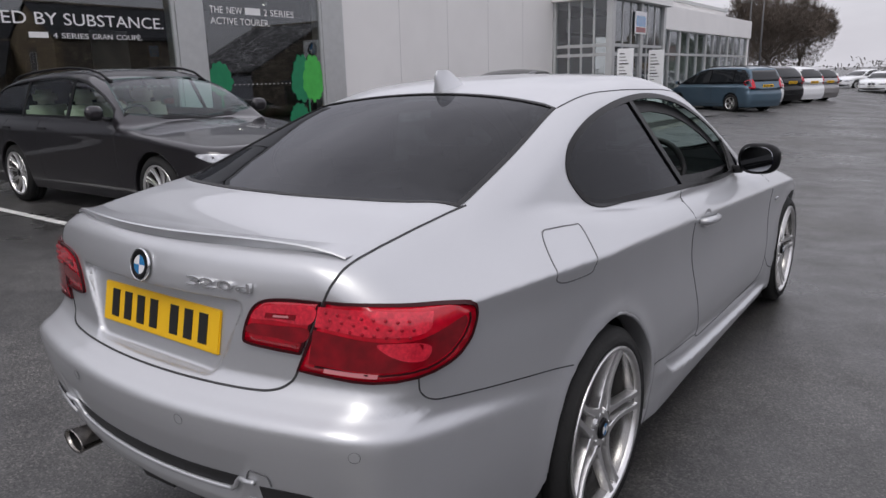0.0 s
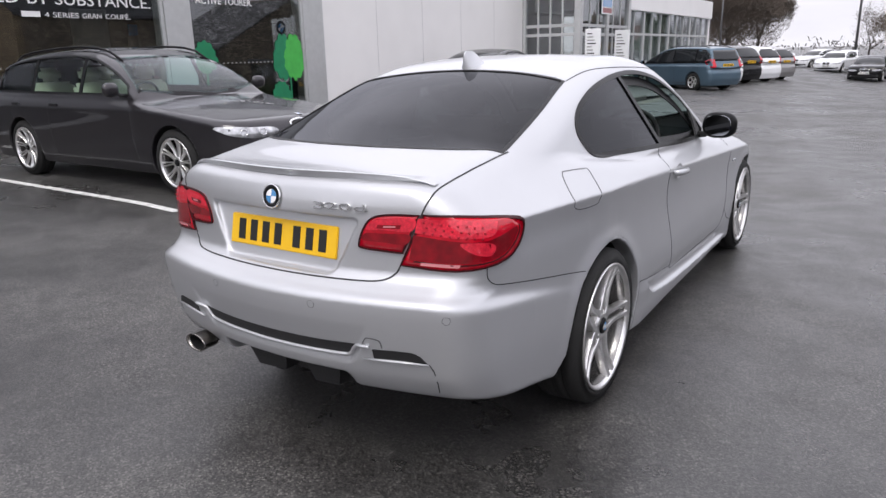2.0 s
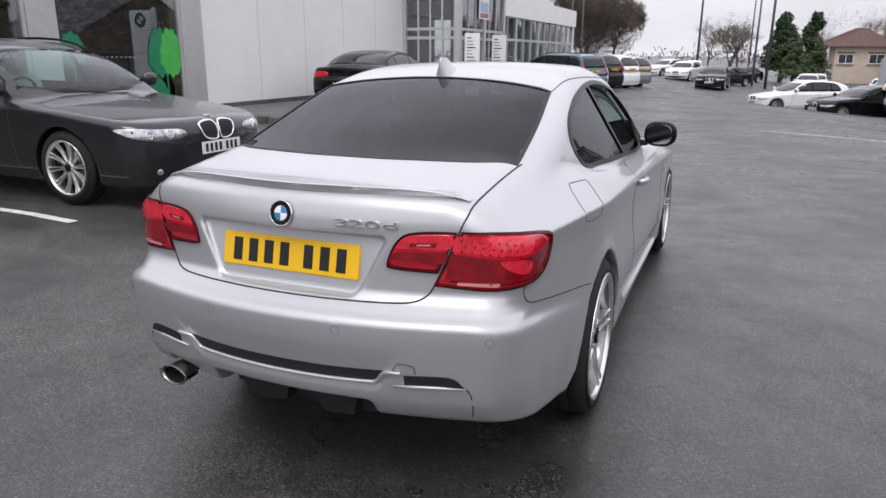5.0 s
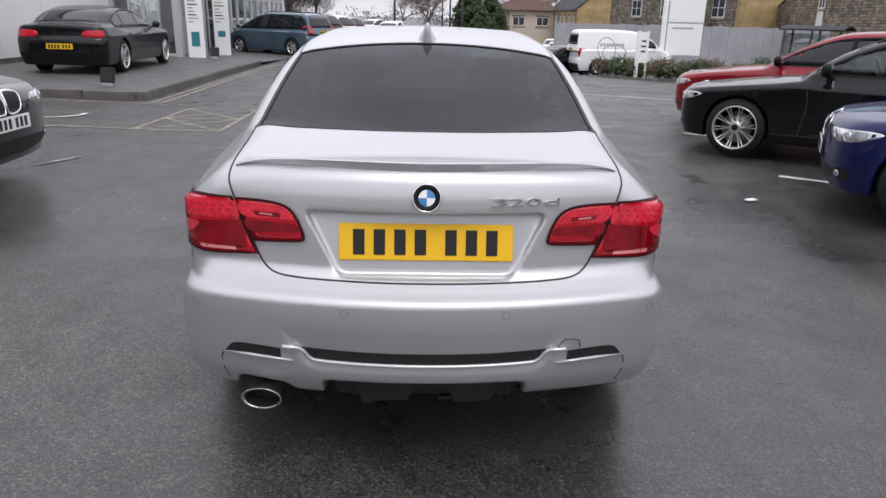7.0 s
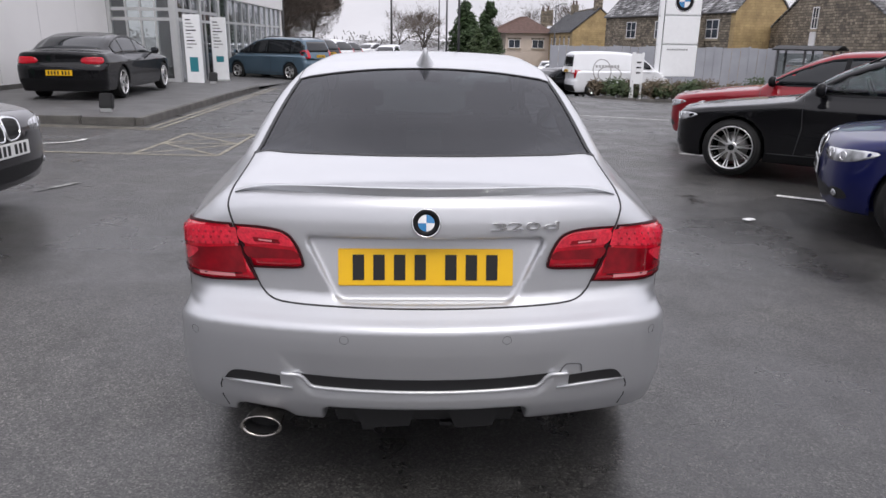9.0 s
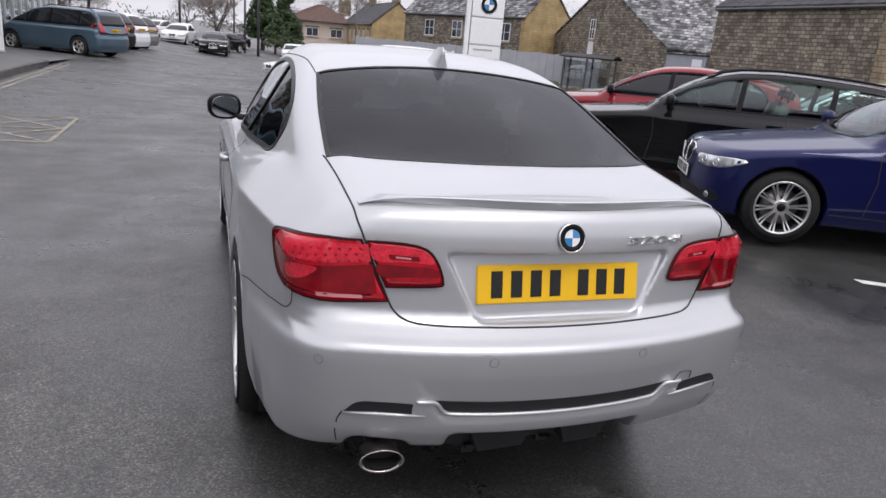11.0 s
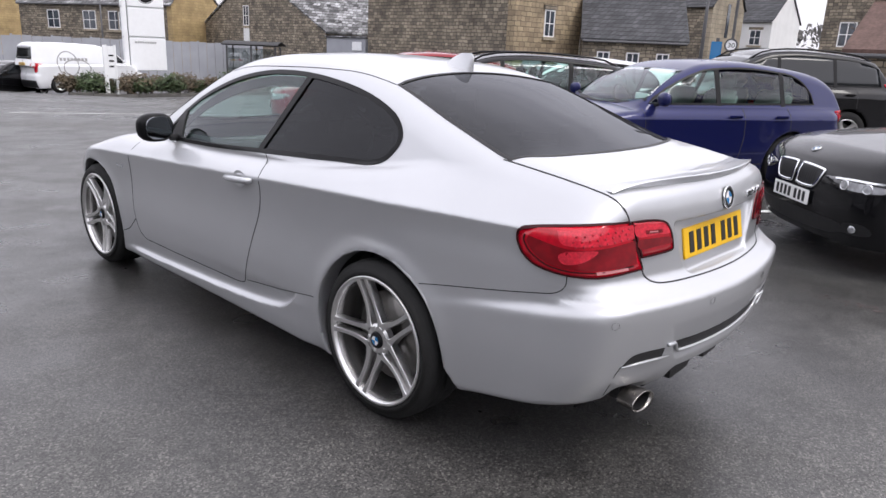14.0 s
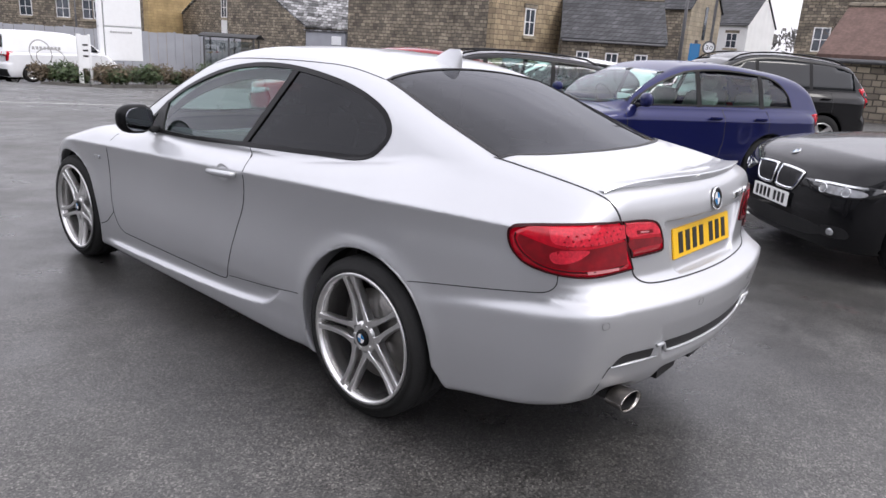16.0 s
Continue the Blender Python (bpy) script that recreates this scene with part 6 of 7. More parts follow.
for nm, y0, y1 in (("window_1", -8, 6.93), ("window_2", 7.46, 10.55)):
    w = thing(nm, pose(WX, 0, 0), "large dark shop window in a grey aluminium frame", "window", kind="structure")
    part("pane", box((-.02, y0, .325), (-.008, y1, 3.597)), M["shop_glass"], w).visible_shadow = False
    for a, b in (((-.05, y0 + .002, .325), (.03, y0 + .07, 3.597)), ((-.05, y1 - .07, .325), (.03, y1 - .004, 3.597)), ((-.05, y0 + .072, .325), (.03, y1 - .072, .39)), ((-.05, y0 + .072, 3.53), (.03, y1 - .072, 3.597))):
        part("window_frame", box(a, b, .006), M["frame_grey"], w)
    for k in range(26):
        yy = y0 + .3 + (.13 * k if y1 < 7 and k < 26 else .11 * k)
        if yy + .05 < y1 - .1 and y1 > 7:
            part("dot_marking", box((-.006, yy, 1.36), (-.004, yy + .04, 1.385)), M["text_grey"], w)
    for k in range(22):
        if y1 < 7:
            part("dot_marking", box((-.006, 3.9 + .13 * k, 1.37), (-.004, 3.9 + .13 * k + .05, 1.40)), M["text_grey"], w)
        
slogan = thing("window_lettering", pose(WX + .002, 3.35, 2.36), "white slogan and plain bars on the shop window", "lettering")
lettering(slogan, "slogan", "STYLED BY SUBSTANCE.", .26, pose(0, 0, 0, 90, 0, 90), M["text_white"], .001, 3.32)


def word_bars(parent, y, z, h, widths, mat, gap=.07):
    for w_ in widths:
        part("word_bar", box((0, y, z), (.002, y + w_, z + h)), mat, parent)
        y += w_ + gap


word_bars(slogan, 1.04, -.20, .085, (.29,), M["text_white"])
for word, y, w_ in (("4", 1.40, .07), ("SERIES", 1.53, .43), ("GRAN", 2.02, .34), ("COUPÉ.", 2.43, .46)):
    lettering(slogan, "small_word", word, .115, pose(0, y, -.20, 90, 0, 90), M["text_white"], .001, w_)
notice = thing("window_lettering", pose(WX + .002, 7.66, 2.50), "white advertising words on the shop window", "lettering")
lettering(notice, "upper_word", "THE", .18, pose(0, .02, .20, 90, 0, 90), M["text_white"], .001, .30)
lettering(notice, "upper_word", "NEW", .18, pose(0, .40, .20, 90, 0, 90), M["text_white"], .001, .36)
word_bars(notice, .84, .20, .13, (.38,), M["text_white"])
lettering(notice, "upper_word", "2", .18, pose(0, 1.30, .20, 90, 0, 90), M["text_white"], .001, .09)
lettering(notice, "upper_word", "SERIES", .18, pose(0, 1.46, .20, 90, 0, 90), M["text_white"], .001, .64)
lettering(notice, "lower_word", "ACTIVE", .18, pose(0, .02, 0, 90, 0, 90), M["text_white"], .001, .62)
lettering(notice, "lower_word", "TOURER.", .18, pose(0, .70, 0, 90, 0, 90), M["text_white"], .001, .74)


def window_tree(y, z, w, h, mats, seed):
    """A ragged leafy tree shape of green film on the glass, made of small leaf pieces."""
    t = thing("tree_sticker", pose(WX + .003, y, z), "ragged green tree of film stuck on the shop window", "sticker")
    r = random.Random(seed)
    for q, (mt, dy) in enumerate(mats):
        loop = []
        n = 132
        ph = r.uniform(0, 6)
        for k in range(n):
            a = 2 * math.pi * k / n
            lobe = .13 * abs(math.sin(5.5 * a + ph)) + .05 * abs(math.sin(17 * a + 2 * ph)) + r.uniform(-.035, .035)
            rr = .88 + lobe
            loop.append((dy + w / 2 * rr * math.cos(a) * (1 - .10 * math.sin(3 * a)), h * .55 + h / 2 * rr * math.sin(a)))
        bm = bmesh.new()
        f = bm.faces.new([bm.verts.new((.001 * q, a, b)) for a, b in loop])
        ex = bmesh.ops.extrude_face_region(bm, geom=[f])
        for v in ex["geom"]:
            if isinstance(v, bmesh.types.BMVert):
                v.co.x += .0012
        bmesh.ops.recalc_face_normals(bm, faces=bm.faces)
        part("leaf_film", bm, M[mt], t)
    bm = box((0, -.02, -.35), (.001, .02, .1))
    part("trunk_film", bm, M[mats[0][0]], t)


window_tree(7.78, 1.15, .55, .62, (("green_b", 0),), 2)
window_tree(10.05, .92, .62, .98, (("green_b", -.16), ("green_a", .16)), 5)
window_tree(9.75, .42, .55, .50, (("green_b", 0),), 8)

# things inside, dim behind the glass
for x, y, yaw in ((-13.2, 8.2, 75), (-13.6, 2.0, 60)):
    everyday_car("display_car", pose(x, y, .2, 0, 0, yaw), "dark car on display inside the showroom", SALOON, "grey", "five", 0.22, h=0.08, mirrors=False)
for k in range(10):
    lp = thing("ceiling_spot", pose(-11.2 - 1.8 * (k % 3), -2 + 1.9 * k, 3.6), "small bright ceiling spotlight", "lamp", "showroom spots")
    part("lamp_body", add_lathe(bmesh.new(), [(0, .07), (-.05, .07), (-.05, .055), (-.03, .05)], 16, "Z"), M["frame_grey"], lp)
    if "spot_glow" not in M:
        M["spot_glow"] = material("spot_glow", (1.0, .95, .85), .5, vary=0, emit=14.0)
    part("lamp_lens", add_lathe(bmesh.new(), [(-.045, .05), (-.046, .001)], 16, "Z"), M["spot_glow"], lp)
for y, z, w_, h_, mt in ((9.3, 2.0, .24, .26, "emblem_blue"), (8.2, 1.5, .9, 1.9, "text_grey"), (2.6, 1.2, 1.4, 1.8, "text_grey")):
    p = thing("display_board", pose(-14.4, y, .2), "plain upright display board inside the showroom", "board")
    part("panel", box((-.02, -w_ / 2, z - h_ / 2), (.02, w_ / 2, z + h_ / 2), .01), M[mt], p)
    part("foot", box((-.2, -.04, 0), (.2, .04, z - h_ / 2), .01), M["pole"], p)

# entrance box
EY0, EY1, EX = 21.5, 26.6, -7.75
ent = thing("entrance", pose(0, 0, 0), "glazed entrance box with grey columns and white canopy", "entrance", kind="structure")
part("canopy", box((WX + .002, EY0 - .15, 3.75), (EX + .2, EY1 + .1, 4.5), .01), M["white_wall"], ent)
for x, y in ((EX - .22, EY0), (EX - .22, EY1 - .25), (EX - .22, EY0 + 2.5)):
    part("column", box((x, y, -.3), (x + .22, y + .25, 3.75), .01), M["frame_grey"], ent)
part("column", box((WX + .004, EY0, -.3), (WX + .12, EY0 + .2, 3.75), .01), M["frame_grey"], ent)
for z in (.08, 1.95, 2.25):
    part("transom", box((WX + .122, EY0 + .05, z), (EX - .222, EY0 + .13, z + .10)), M["frame_grey"], ent)
    if z > 1:
        part("transom", box((EX - .13, EY0 + .252, z), (EX - .05, EY1 - .252, z + .10)), M["frame_grey"], ent)
for k in range(1, 4):
    x = WX + .12 + (EX - WX - .34) * k / 4
    part("mullion", box((x - .03, EY0 + .055, -.2), (x + .03, EY0 + .125, 3.74)), M["frame_grey"], ent)
for k in range(1, 6):
    y = EY0 + .25 + (EY1 - EY0 - .5) * k / 6
    part("mullion", box((EX - .125, y - .03, -.2), (EX - .055, y + .03, 3.74)), M["frame_grey"], ent)
part("pane", box((WX + .13, EY0 + .085, -.2), (EX - .23, EY0 + .095, 3.74)), M["shop_glass"], ent).visible_shadow = False
part("pane", box((EX - .095, EY0 + .26, -.2), (EX - .085, EY1 - .26, 3.74)), M["shop_glass"], ent).visible_shadow = False
part("inner_wall", box((WX - .2, EY1 - .1, -.2), (EX - .23, EY1, 3.74)), M["text_grey"], ent)
part("poster", box((EX + .0, EY0 + 1.9, 2.7), (EX + .02, EY0 + 3.0, 3.45), .004), M["sign_white"], ent)
part("poster_band", box((EX + .018, EY0 + 2.0, 2.95), (EX + .024, EY0 + 2.9, 3.3)), M["emblem_blue"], ent)
part("poster_band", box((EX + .018, EY0 + 2.0, 2.75), (EX + .024, EY0 + 2.9, 2.92)), M["red"], ent)
for k, y in enumerate((EY0 + .05, EY0 + 2.35)):
    b = thing("entrance_board", pose(EX + .45 + .2 * k, y, ground_z(EX, y) + .05), "tall white board with plain dark bars at the entrance", "board", "entrance boards")
    part("panel", box((-.26, -.05, 0), (.26, .05, 2.1), .008), M["sign_white"], b)
    for q in range(9):
        part("bar", box((-.18, -.056, 1.92 - .105 * q), (-.02 + .05 * ((q * 5) % 4), -.047, 1.955 - .105 * q)), M["text_grey" if q % 3 else "ink"], b)
    part("logo_patch", box((-.13, -.056, .35 if k == 0 else .60), (.13, -.047, .80)), M["emblem_teal"], b)
    part("foot", box((-.28, -.12, -.06), (.28, .12, 0), .01), M["frame_grey"], b)
for x, y in ((-5.75, 11.2), (-6.4, 20.3)):
    f = thing("floodlight", pose(x, y, ground_z(x, y) + .12), "small black floodlight standing on the pavement", "floodlight", "pavement floodlights")
    part("housing", box((-.12, -.06, .06), (.12, .06, .34), .02, pose(0, 0, 0, -14)), M["plastic"], f)
    part("bracket", box((-.10, -.03, 0), (.10, .03, .08), .01), M["frame_grey"], f)

# glazed wing beyond the entrance
wing = thing("glazed_wing", pose(0, 0, 0), "glazed showroom wing under a white fascia", "building", kind="structure")
part("fascia", box((-12, 26.75, 3.07), (-8.4, 42.8, 4.0), .01), M["white_wall"], wing)
part("pane", box((-8.62, 26.75, -.2), (-8.6, 42.5, 3.06)), M["shop_glass"], wing).visible_shadow = False
for k in range(13):
    y = 26.8 + 1.3 * k
    part("mullion", box((-8.66, y, -.2), (-8.54, y + (.22 if k % 3 == 0 else .08), 3.065)), M["frame_grey"], wing)
part("transom", box((-8.65, 26.75, 2.05), (-8.56, 42.5, 2.15)), M["frame_grey"], wing)
part("end_wall", box((-12, 42.5, -.3), (-8.5, 42.79, 3.065)), M["white_wall"], wing)
part("blind", box((-9.2, 27, .3), (-9.15, 42, 3.0)), M["sign_white"], wing)

# ---- pylon, post and planting bed ----
py = thing("pylon_sign", pose(10.95, 31.4, -0.85), "tall white three-panel pylon sign with a round blue and white badge", "sign")
for q, (z0, z1) in enumerate(((.85, 2.25), (2.31, 3.52), (3.58, 4.70))):
    part("panel", box((.12, -.12, z0), (1.76, .12, z1), .02), M["sign_white"], py)
part("post", box((-.12, -.10, -.3), (.08, .10, 4.85), .02), M["sign_white"], py)
for z in (2.25, 3.52):
    part("bracket", box((-.14, -.08, z), (1.80, .08, z + .06)), M["frame_grey"], py)
part("stay", box((.081, -.05, .8), (.118, .05, 4.9)), M["pole"], py)
em = emblem(py, pose(.95, -.12, 4.15, 0, 0, 0), .42)
for k in range(9):
    part("letter_bar", box((.35 + .11 * k, -.126, 2.02), (.43 + .11 * k, -.119, 2.10)), M["text_grey"], py)
pt = thing("direction_post", pose(9.3, 29.75, -1.02), "white direction post with small dark bars", "sign")
part("post", box((-.03, -.05, -.1), (.13, .05, 2.1), .01), M["sign_white"], pt)
part("post", box((.42, -.05, -.1), (.50, .05, 2.1), .01), M["sign_white"], pt)
part("panel", box((.132, -.04, .75), (.418, .04, 2.05), .01), M["sign_white"], pt)
for k in range(3):
    part("bar", box((.18, -.046, 1.2 + .22 * k), (.38, -.039, 1.27 + .22 * k)), M["ink"], pt)

M["leaf"] = material("bush_leaf", (.045, .07, .025), .6, vary=.35, scale=3, fine=.3, fine_scale=20)
M["leaf_dry"] = material("dry_bush_leaf", (.10, .075, .045), .7, vary=.35, scale=3, fine=.3, fine_scale=20)
M["conifer"] = material("conifer_leaf", (.03, .055, .018), .65, vary=.4, scale=2, fine=.3, fine_scale=15)
M["bark"] = material("grey_bark", (.055, .047, .04), .8, vary=.3, scale=4, bump=.4, bump_scale=30)
M["soil"] = material("dark_soil", (.04, .03, .022), .9, vary=.3, scale=3, fine=.3, bump=.5, bump_scale=20)


def foliage(bm, centre, size, n, leaf, r, hollow=0.55):
    """Scatters small leaves through an uneven crown."""
    for _ in range(n):
        d = Vector((r.gauss(0, 1), r.gauss(0, 1), r.gauss(0, 1))).normalized()
        q = hollow + (1 - hollow) * r.random() ** .6
        wob = .8 + .35 * noise.noise(d * 2.3 + Vector(centre))
        p = Vector((d.x * size[0], d.y * size[1], d.z * size[2])) * q * wob + Vector(centre)
        u = Vector((r.gauss(0, 1), r.gauss(0, 1), r.gauss(0, 1))).normalized()
        v = u.orthogonal().normalized()
        a, b = u * leaf * r.uniform(.6, 1.3), v * leaf * .45
        bm.faces.new([bm.verts.new(p + w) for w in (-a, -b * .9, a, b)])


def bush(x, y, size, mat, seed, label):
    t = thing("bush", pose(x, y, ground_z(x, y)), label, "bush", "bushes in the bed")
    r = random.Random(seed)
    bm = bmesh.new()
    for k in range(4):
        foliage(bm, (r.uniform(-.4, .4) * size, r.uniform(-.3, .3) * size, size * r.uniform(.35, .6)), (size * .55, size * .5, size * .42), 260, .075, r, .3)
    part("crown", bm, M[mat], t)
    st = bmesh.new()
    for k in range(6):
        add_tube(st, [(0, 0, 0), (r.uniform(-.3, .3) * size, r.uniform(-.3, .3) * size, size * .6)], [.02, .006], 5)
    part("woody_base", st, M["bark"], t)


bed = bmesh.new()
for i in range(10):
    for j in range(4):
        q = [(7.4 + .95 * (i + a), 28.6 + .9 * (j + b)) for a, b in ((0, 0), (1, 0), (1, 1), (0, 1))]
        bed.faces.new([bed.verts.new((x, y, ground_z(x, y) + .10)) for x, y in q])
bmesh.ops.remove_doubles(bed, verts=bed.verts, dist=.001)
tagged(part("planting_bed", bed, M["soil"], None), "bed of dark soil round the pylon sign", "ground", kind="structure")
for k in range(11):
    o = new("kerb_stone", kerb_me)
    o.parent = kerbs
    x = 8.28 + .9 * k
    o.matrix_basis = pose(x, 28.55, ground_z(x, 28.5), 0, 0, 90)
rng = random.Random(9)
for k in range(14):
    x, y = 7.8 + .62 * k + rng.uniform(-.2, .2), 29.4 + rng.uniform(-.5, 1.2)
    if abs(x - 9.5) < .75 and y < 30.6:
        y += 1.3
    bush(x, y, rng.uniform(.8, 1.3), "leaf" if k % 2 else "leaf_dry", k, "low evergreen bush in the planting bed" if k % 2 else "brown winter bush in the planting bed")


# ---- houses across the street ----
def stone_material(name, tones, mortar, course=0.24, length=0.55, bump=0.6, stain=0.25):
    """Coursed rubble: stones of several tones with recessed joints; works on walls along x or y."""
    m = bpy.data.materials.new(name)
    m.use_nodes = True
    n, l = m.node_tree.nodes, m.node_tree.links
    p = n["Principled BSDF"]
    p.inputs["Roughness"].default_value = 0.85
    tc, sep, add, comb = n.new("ShaderNodeTexCoord"), n.new("ShaderNodeSeparateXYZ"), n.new("ShaderNodeMath"), n.new("ShaderNodeCombineXYZ")
    l.new(tc.outputs["Object"], sep.inputs["Vector"])
    l.new(sep.outputs["X"], add.inputs[0])
    l.new(sep.outputs["Y"], add.inputs[1])
    warp = n.new("ShaderNodeTexNoise")
    warp.inputs["Scale"].default_value = 1.4
    l.new(tc.outputs["Object"], warp.inputs["Vector"])
    wz = n.new("ShaderNodeMath")
    wz.operation = "MULTIPLY_ADD"
    wz.inputs[1].default_value = 0.12
    l.new(warp.outputs["Fac"], wz.inputs[0])
    l.new(sep.outputs["Z"], wz.inputs[2])
    l.new(add.outputs["Value"], comb.inputs["X"])
    l.new(wz.outputs["Value"], comb.inputs["Y"])
    b = n.new("ShaderNodeTexBrick")
    b.offset, b.squash, b.squash_frequency = 0.45, 0.7, 3
    b.inputs["Color1"].default_value, b.inputs["Color2"].default_value = (*tones[0], 1), (*tones[1], 1)
    b.inputs["Mortar"].default_value = (*mortar, 1)
    b.inputs["Scale"].default_value = 1.0
    b.inputs["Mortar Size"].default_value, b.inputs["Mortar Smooth"].default_value = 0.022, 0.4
    b.inputs["Brick Width"].default_value, b.inputs["Row Height"].default_value = length, course
    b.inputs["Bias"].default_value = 0.0
    l.new(comb.outputs["Vector"], b.inputs["Vector"])
    st, r1 = n.new("ShaderNodeTexNoise"), n.new("ShaderNodeMapRange")
    st.inputs["Scale"].default_value, st.inputs["Detail"].default_value = 0.9, 7
    l.new(tc.outputs["Object"], st.inputs["Vector"])
    r1.inputs["From Min"].default_value, r1.inputs["From Max"].default_value = .3, .7
    r1.inputs["To Min"].default_value, r1.inputs["To Max"].default_value = 1 - stain, 1 + stain
    l.new(st.outputs["Fac"], r1.inputs["Value"])
    sc = n.new("ShaderNodeVectorMath")
    sc.operation = "SCALE"
    l.new(b.outputs["Color"], sc.inputs[0])
    l.new(r1.outputs["Result"], sc.inputs["Scale"])
    l.new(sc.outputs["Vector"], p.inputs["Base Color"])
    bp = n.new("ShaderNodeBump")
    bp.inputs["Strength"].default_value, bp.inputs["Distance"].default_value = bump, 0.03
    bp.invert = True
    l.new(b.outputs["Fac"], bp.inputs["Height"])
    l.new(bp.outputs["Normal"], p.inputs["Normal"])
    return m


M["stone_dark"] = stone_material("dark_rubble", ((.33, .28, .21), (.125, .107, .084)), (.080, .069, .056), .19, .38, .9, .35)
M["stone_gold"] = stone_material("golden_stone", ((.38, .30, .19), (.23, .175, .115)), (.13, .105, .075), .26, .5)
M["stone_yellow"] = stone_material("yellow_stone", ((.42, .31, .150), (.35, .25, .125)), (.31, .23, .12), .22, .5, .3)
M["stone_pale"] = stone_material("pale_stone", ((.36, .31, .23), (.29, .25, .19)), (.22, .19, .14), .3, .6, .4)
M["slate"] = stone_material("slate_roof", ((.075, .076, .082), (.038, .039, .044)), (.02, .02, .022), .22, .35, .5)
# Pale tones paint the sky's glints on wet slates into the colour.
M["slate_pale"] = stone_material("glint_slate", ((.34, .34, .35), (.035, .035, .037)), (.03, .028, .025), .2, .45, .6, .7)
M["slate_light"] = material("weathered_light_slate", (.42, .42, .43), .6, vary=.35, scale=2, fine=.3, fine_scale=12)
M["brown_roof"] = material("brown_tiles", (.10, .06, .05), .8, vary=.2, scale=3, fine=.2, fine_scale=10)
M["render_white"] = material("white_render", (.70, .70, .69), .8, vary=.06, scale=1)
M["render_cream"] = material("cream_render", (.55, .47, .40), .8, vary=.06, scale=1)


def house_window(parent, m, w, h, lights=2, bars=1):
    """A recessed window with white frame, bars, stone sill and lintel; it looks along its own -y."""
    o = new("window")
    o.parent = parent
    o.matrix_basis = m
    bm = bmesh.new()
    t = .07
    add_box(bm, (-w / 2, -.03, 0), (-w / 2 + t, .04, h))
    add_box(bm, (w / 2 - t, -.03, 0), (w / 2, .04, h))
    add_box(bm, (-w / 2 + t, -.03, 0), (w / 2 - t, .04, t))
    add_box(bm, (-w / 2 + t, -.03, h - t), (w / 2 - t, .04, h))
    for k in range(1, lights):
        x = -w / 2 + w * k / lights
        add_box(bm, (x - .03, -.026, t), (x + .03, .036, h - t))
    for k in range(1, bars + 1):
        z = h * k / (bars + 1)
        add_box(bm, (-w / 2 + t, -.024, z - .025), (w / 2 - t, .034, z + .025))
    part("window_frame", bm, M["upvc"], o)
    part("pane", box((-w / 2 + .03, -.005, .03), (w / 2 - .03, .01, h - .03)), M["pane"], o)
    part("window_sill", box((-w / 2 - .12, -.12, -.16), (w / 2 + .12, .05, -.002)), M["stone_pale"], o)
    part("lintel", box((-w / 2 - .12, -.05, h + .002), (w / 2 + .12, .05, h + .24)), M["stone_dark"], o)
    return o


def gable_house(label, x0, y0, yaw, depth, length, z0, eave, ridge, wall, roof, gable=None, ridge_at=.5, eave_far=None, name="stone_house", over=.18):
    """A house in its own frame: gable end on its -y side from x = 0 to depth, ridge along +y; the front looks to -x."""
    h = thing(name, pose(x0, y0, 0, 0, 0, yaw), label, "house", "houses across the street")
    ef = eave if eave_far is None else eave_far
    rx = depth * ridge_at
    t = .5
    outline = [(0, z0), (depth, z0), (depth, ef), (rx, ridge), (0, eave)]
    bm = bmesh.new()
    for nm, ya, yb, mt in (("gable_wall", 0, t, gable or wall), ("gable_wall", length - t, length, wall)):
        bm = bmesh.new()
        A = [bm.verts.new((x, ya, z)) for x, z in outline]
        B = [bm.verts.new((x, yb, z)) for x, z in outline]
        bm.faces.new(A)
        bm.faces.new(B[::-1])
        for i in range(5):
            bm.faces.new((A[i], B[i], B[(i + 1) % 5], A[(i + 1) % 5]))
        bmesh.ops.recalc_face_normals(bm, faces=bm.faces)
        part(nm, bm, M[mt], h)
    part("front_wall", box((0.003, t + .002, z0), (t, length - t - .002, eave)), M[wall], h)
    part("rear_wall", box((depth - t, t + .002, z0), (depth - .003, length - t - .002, ef)), M[wall], h)
    for nm, xa, za, xb, zb in (("roof", -over, eave - over * (ridge - eave) / rx, rx, ridge), ("roof", depth + over, ef - over * (ridge - ef) / (depth - rx), rx, ridge)):
        bm = bmesh.new()
        q = [(xa, za + .05), (xb, zb + .05), (xb, zb + .17), (xa, za + .17)]
        A = [bm.verts.new((x, -over * .6, z)) for x, z in q]
        B = [bm.verts.new((x, length + over * .6, z)) for x, z in q]
        bm.faces.new(A)
        bm.faces.new(B[::-1])
        for i in range(4):
            bm.faces.new((A[i], B[i], B[(i + 1) % 4], A[(i + 1) % 4]))
        bmesh.ops.recalc_face_normals(bm, faces=bm.faces)
        part(nm, bm, M[roof], h)
    part("ridge_tiles", add_tube(bmesh.new(), [(rx, -over * .6, ridge + .17), (rx, length + over * .6, ridge + .17)], .11, 8), M["stone_dark"], h)
    part("gutter", add_tube(bmesh.new(), [(-over - .05, 0, eave - .12), (-over - .05, length, eave - .12)], .07, 8), M["pole"], h)
    return h


def chimney(h, x, y, z, pots=2):
    c = part("chimney", box((x - .45, y - .35, z - 1.2), (x + .45, y + .35, z + .9), .02), M["stone_dark"], h)
    for k in range(pots):
        part("chimney_pot", add_lathe(bmesh.new(), [(0, .13), (.1, .14), (.5, .11), (.5, .08)], 12, "Z"), M["brown_roof"], c).matrix_basis = pose(x - .2 + .4 * k, y, z + .9)
    return c


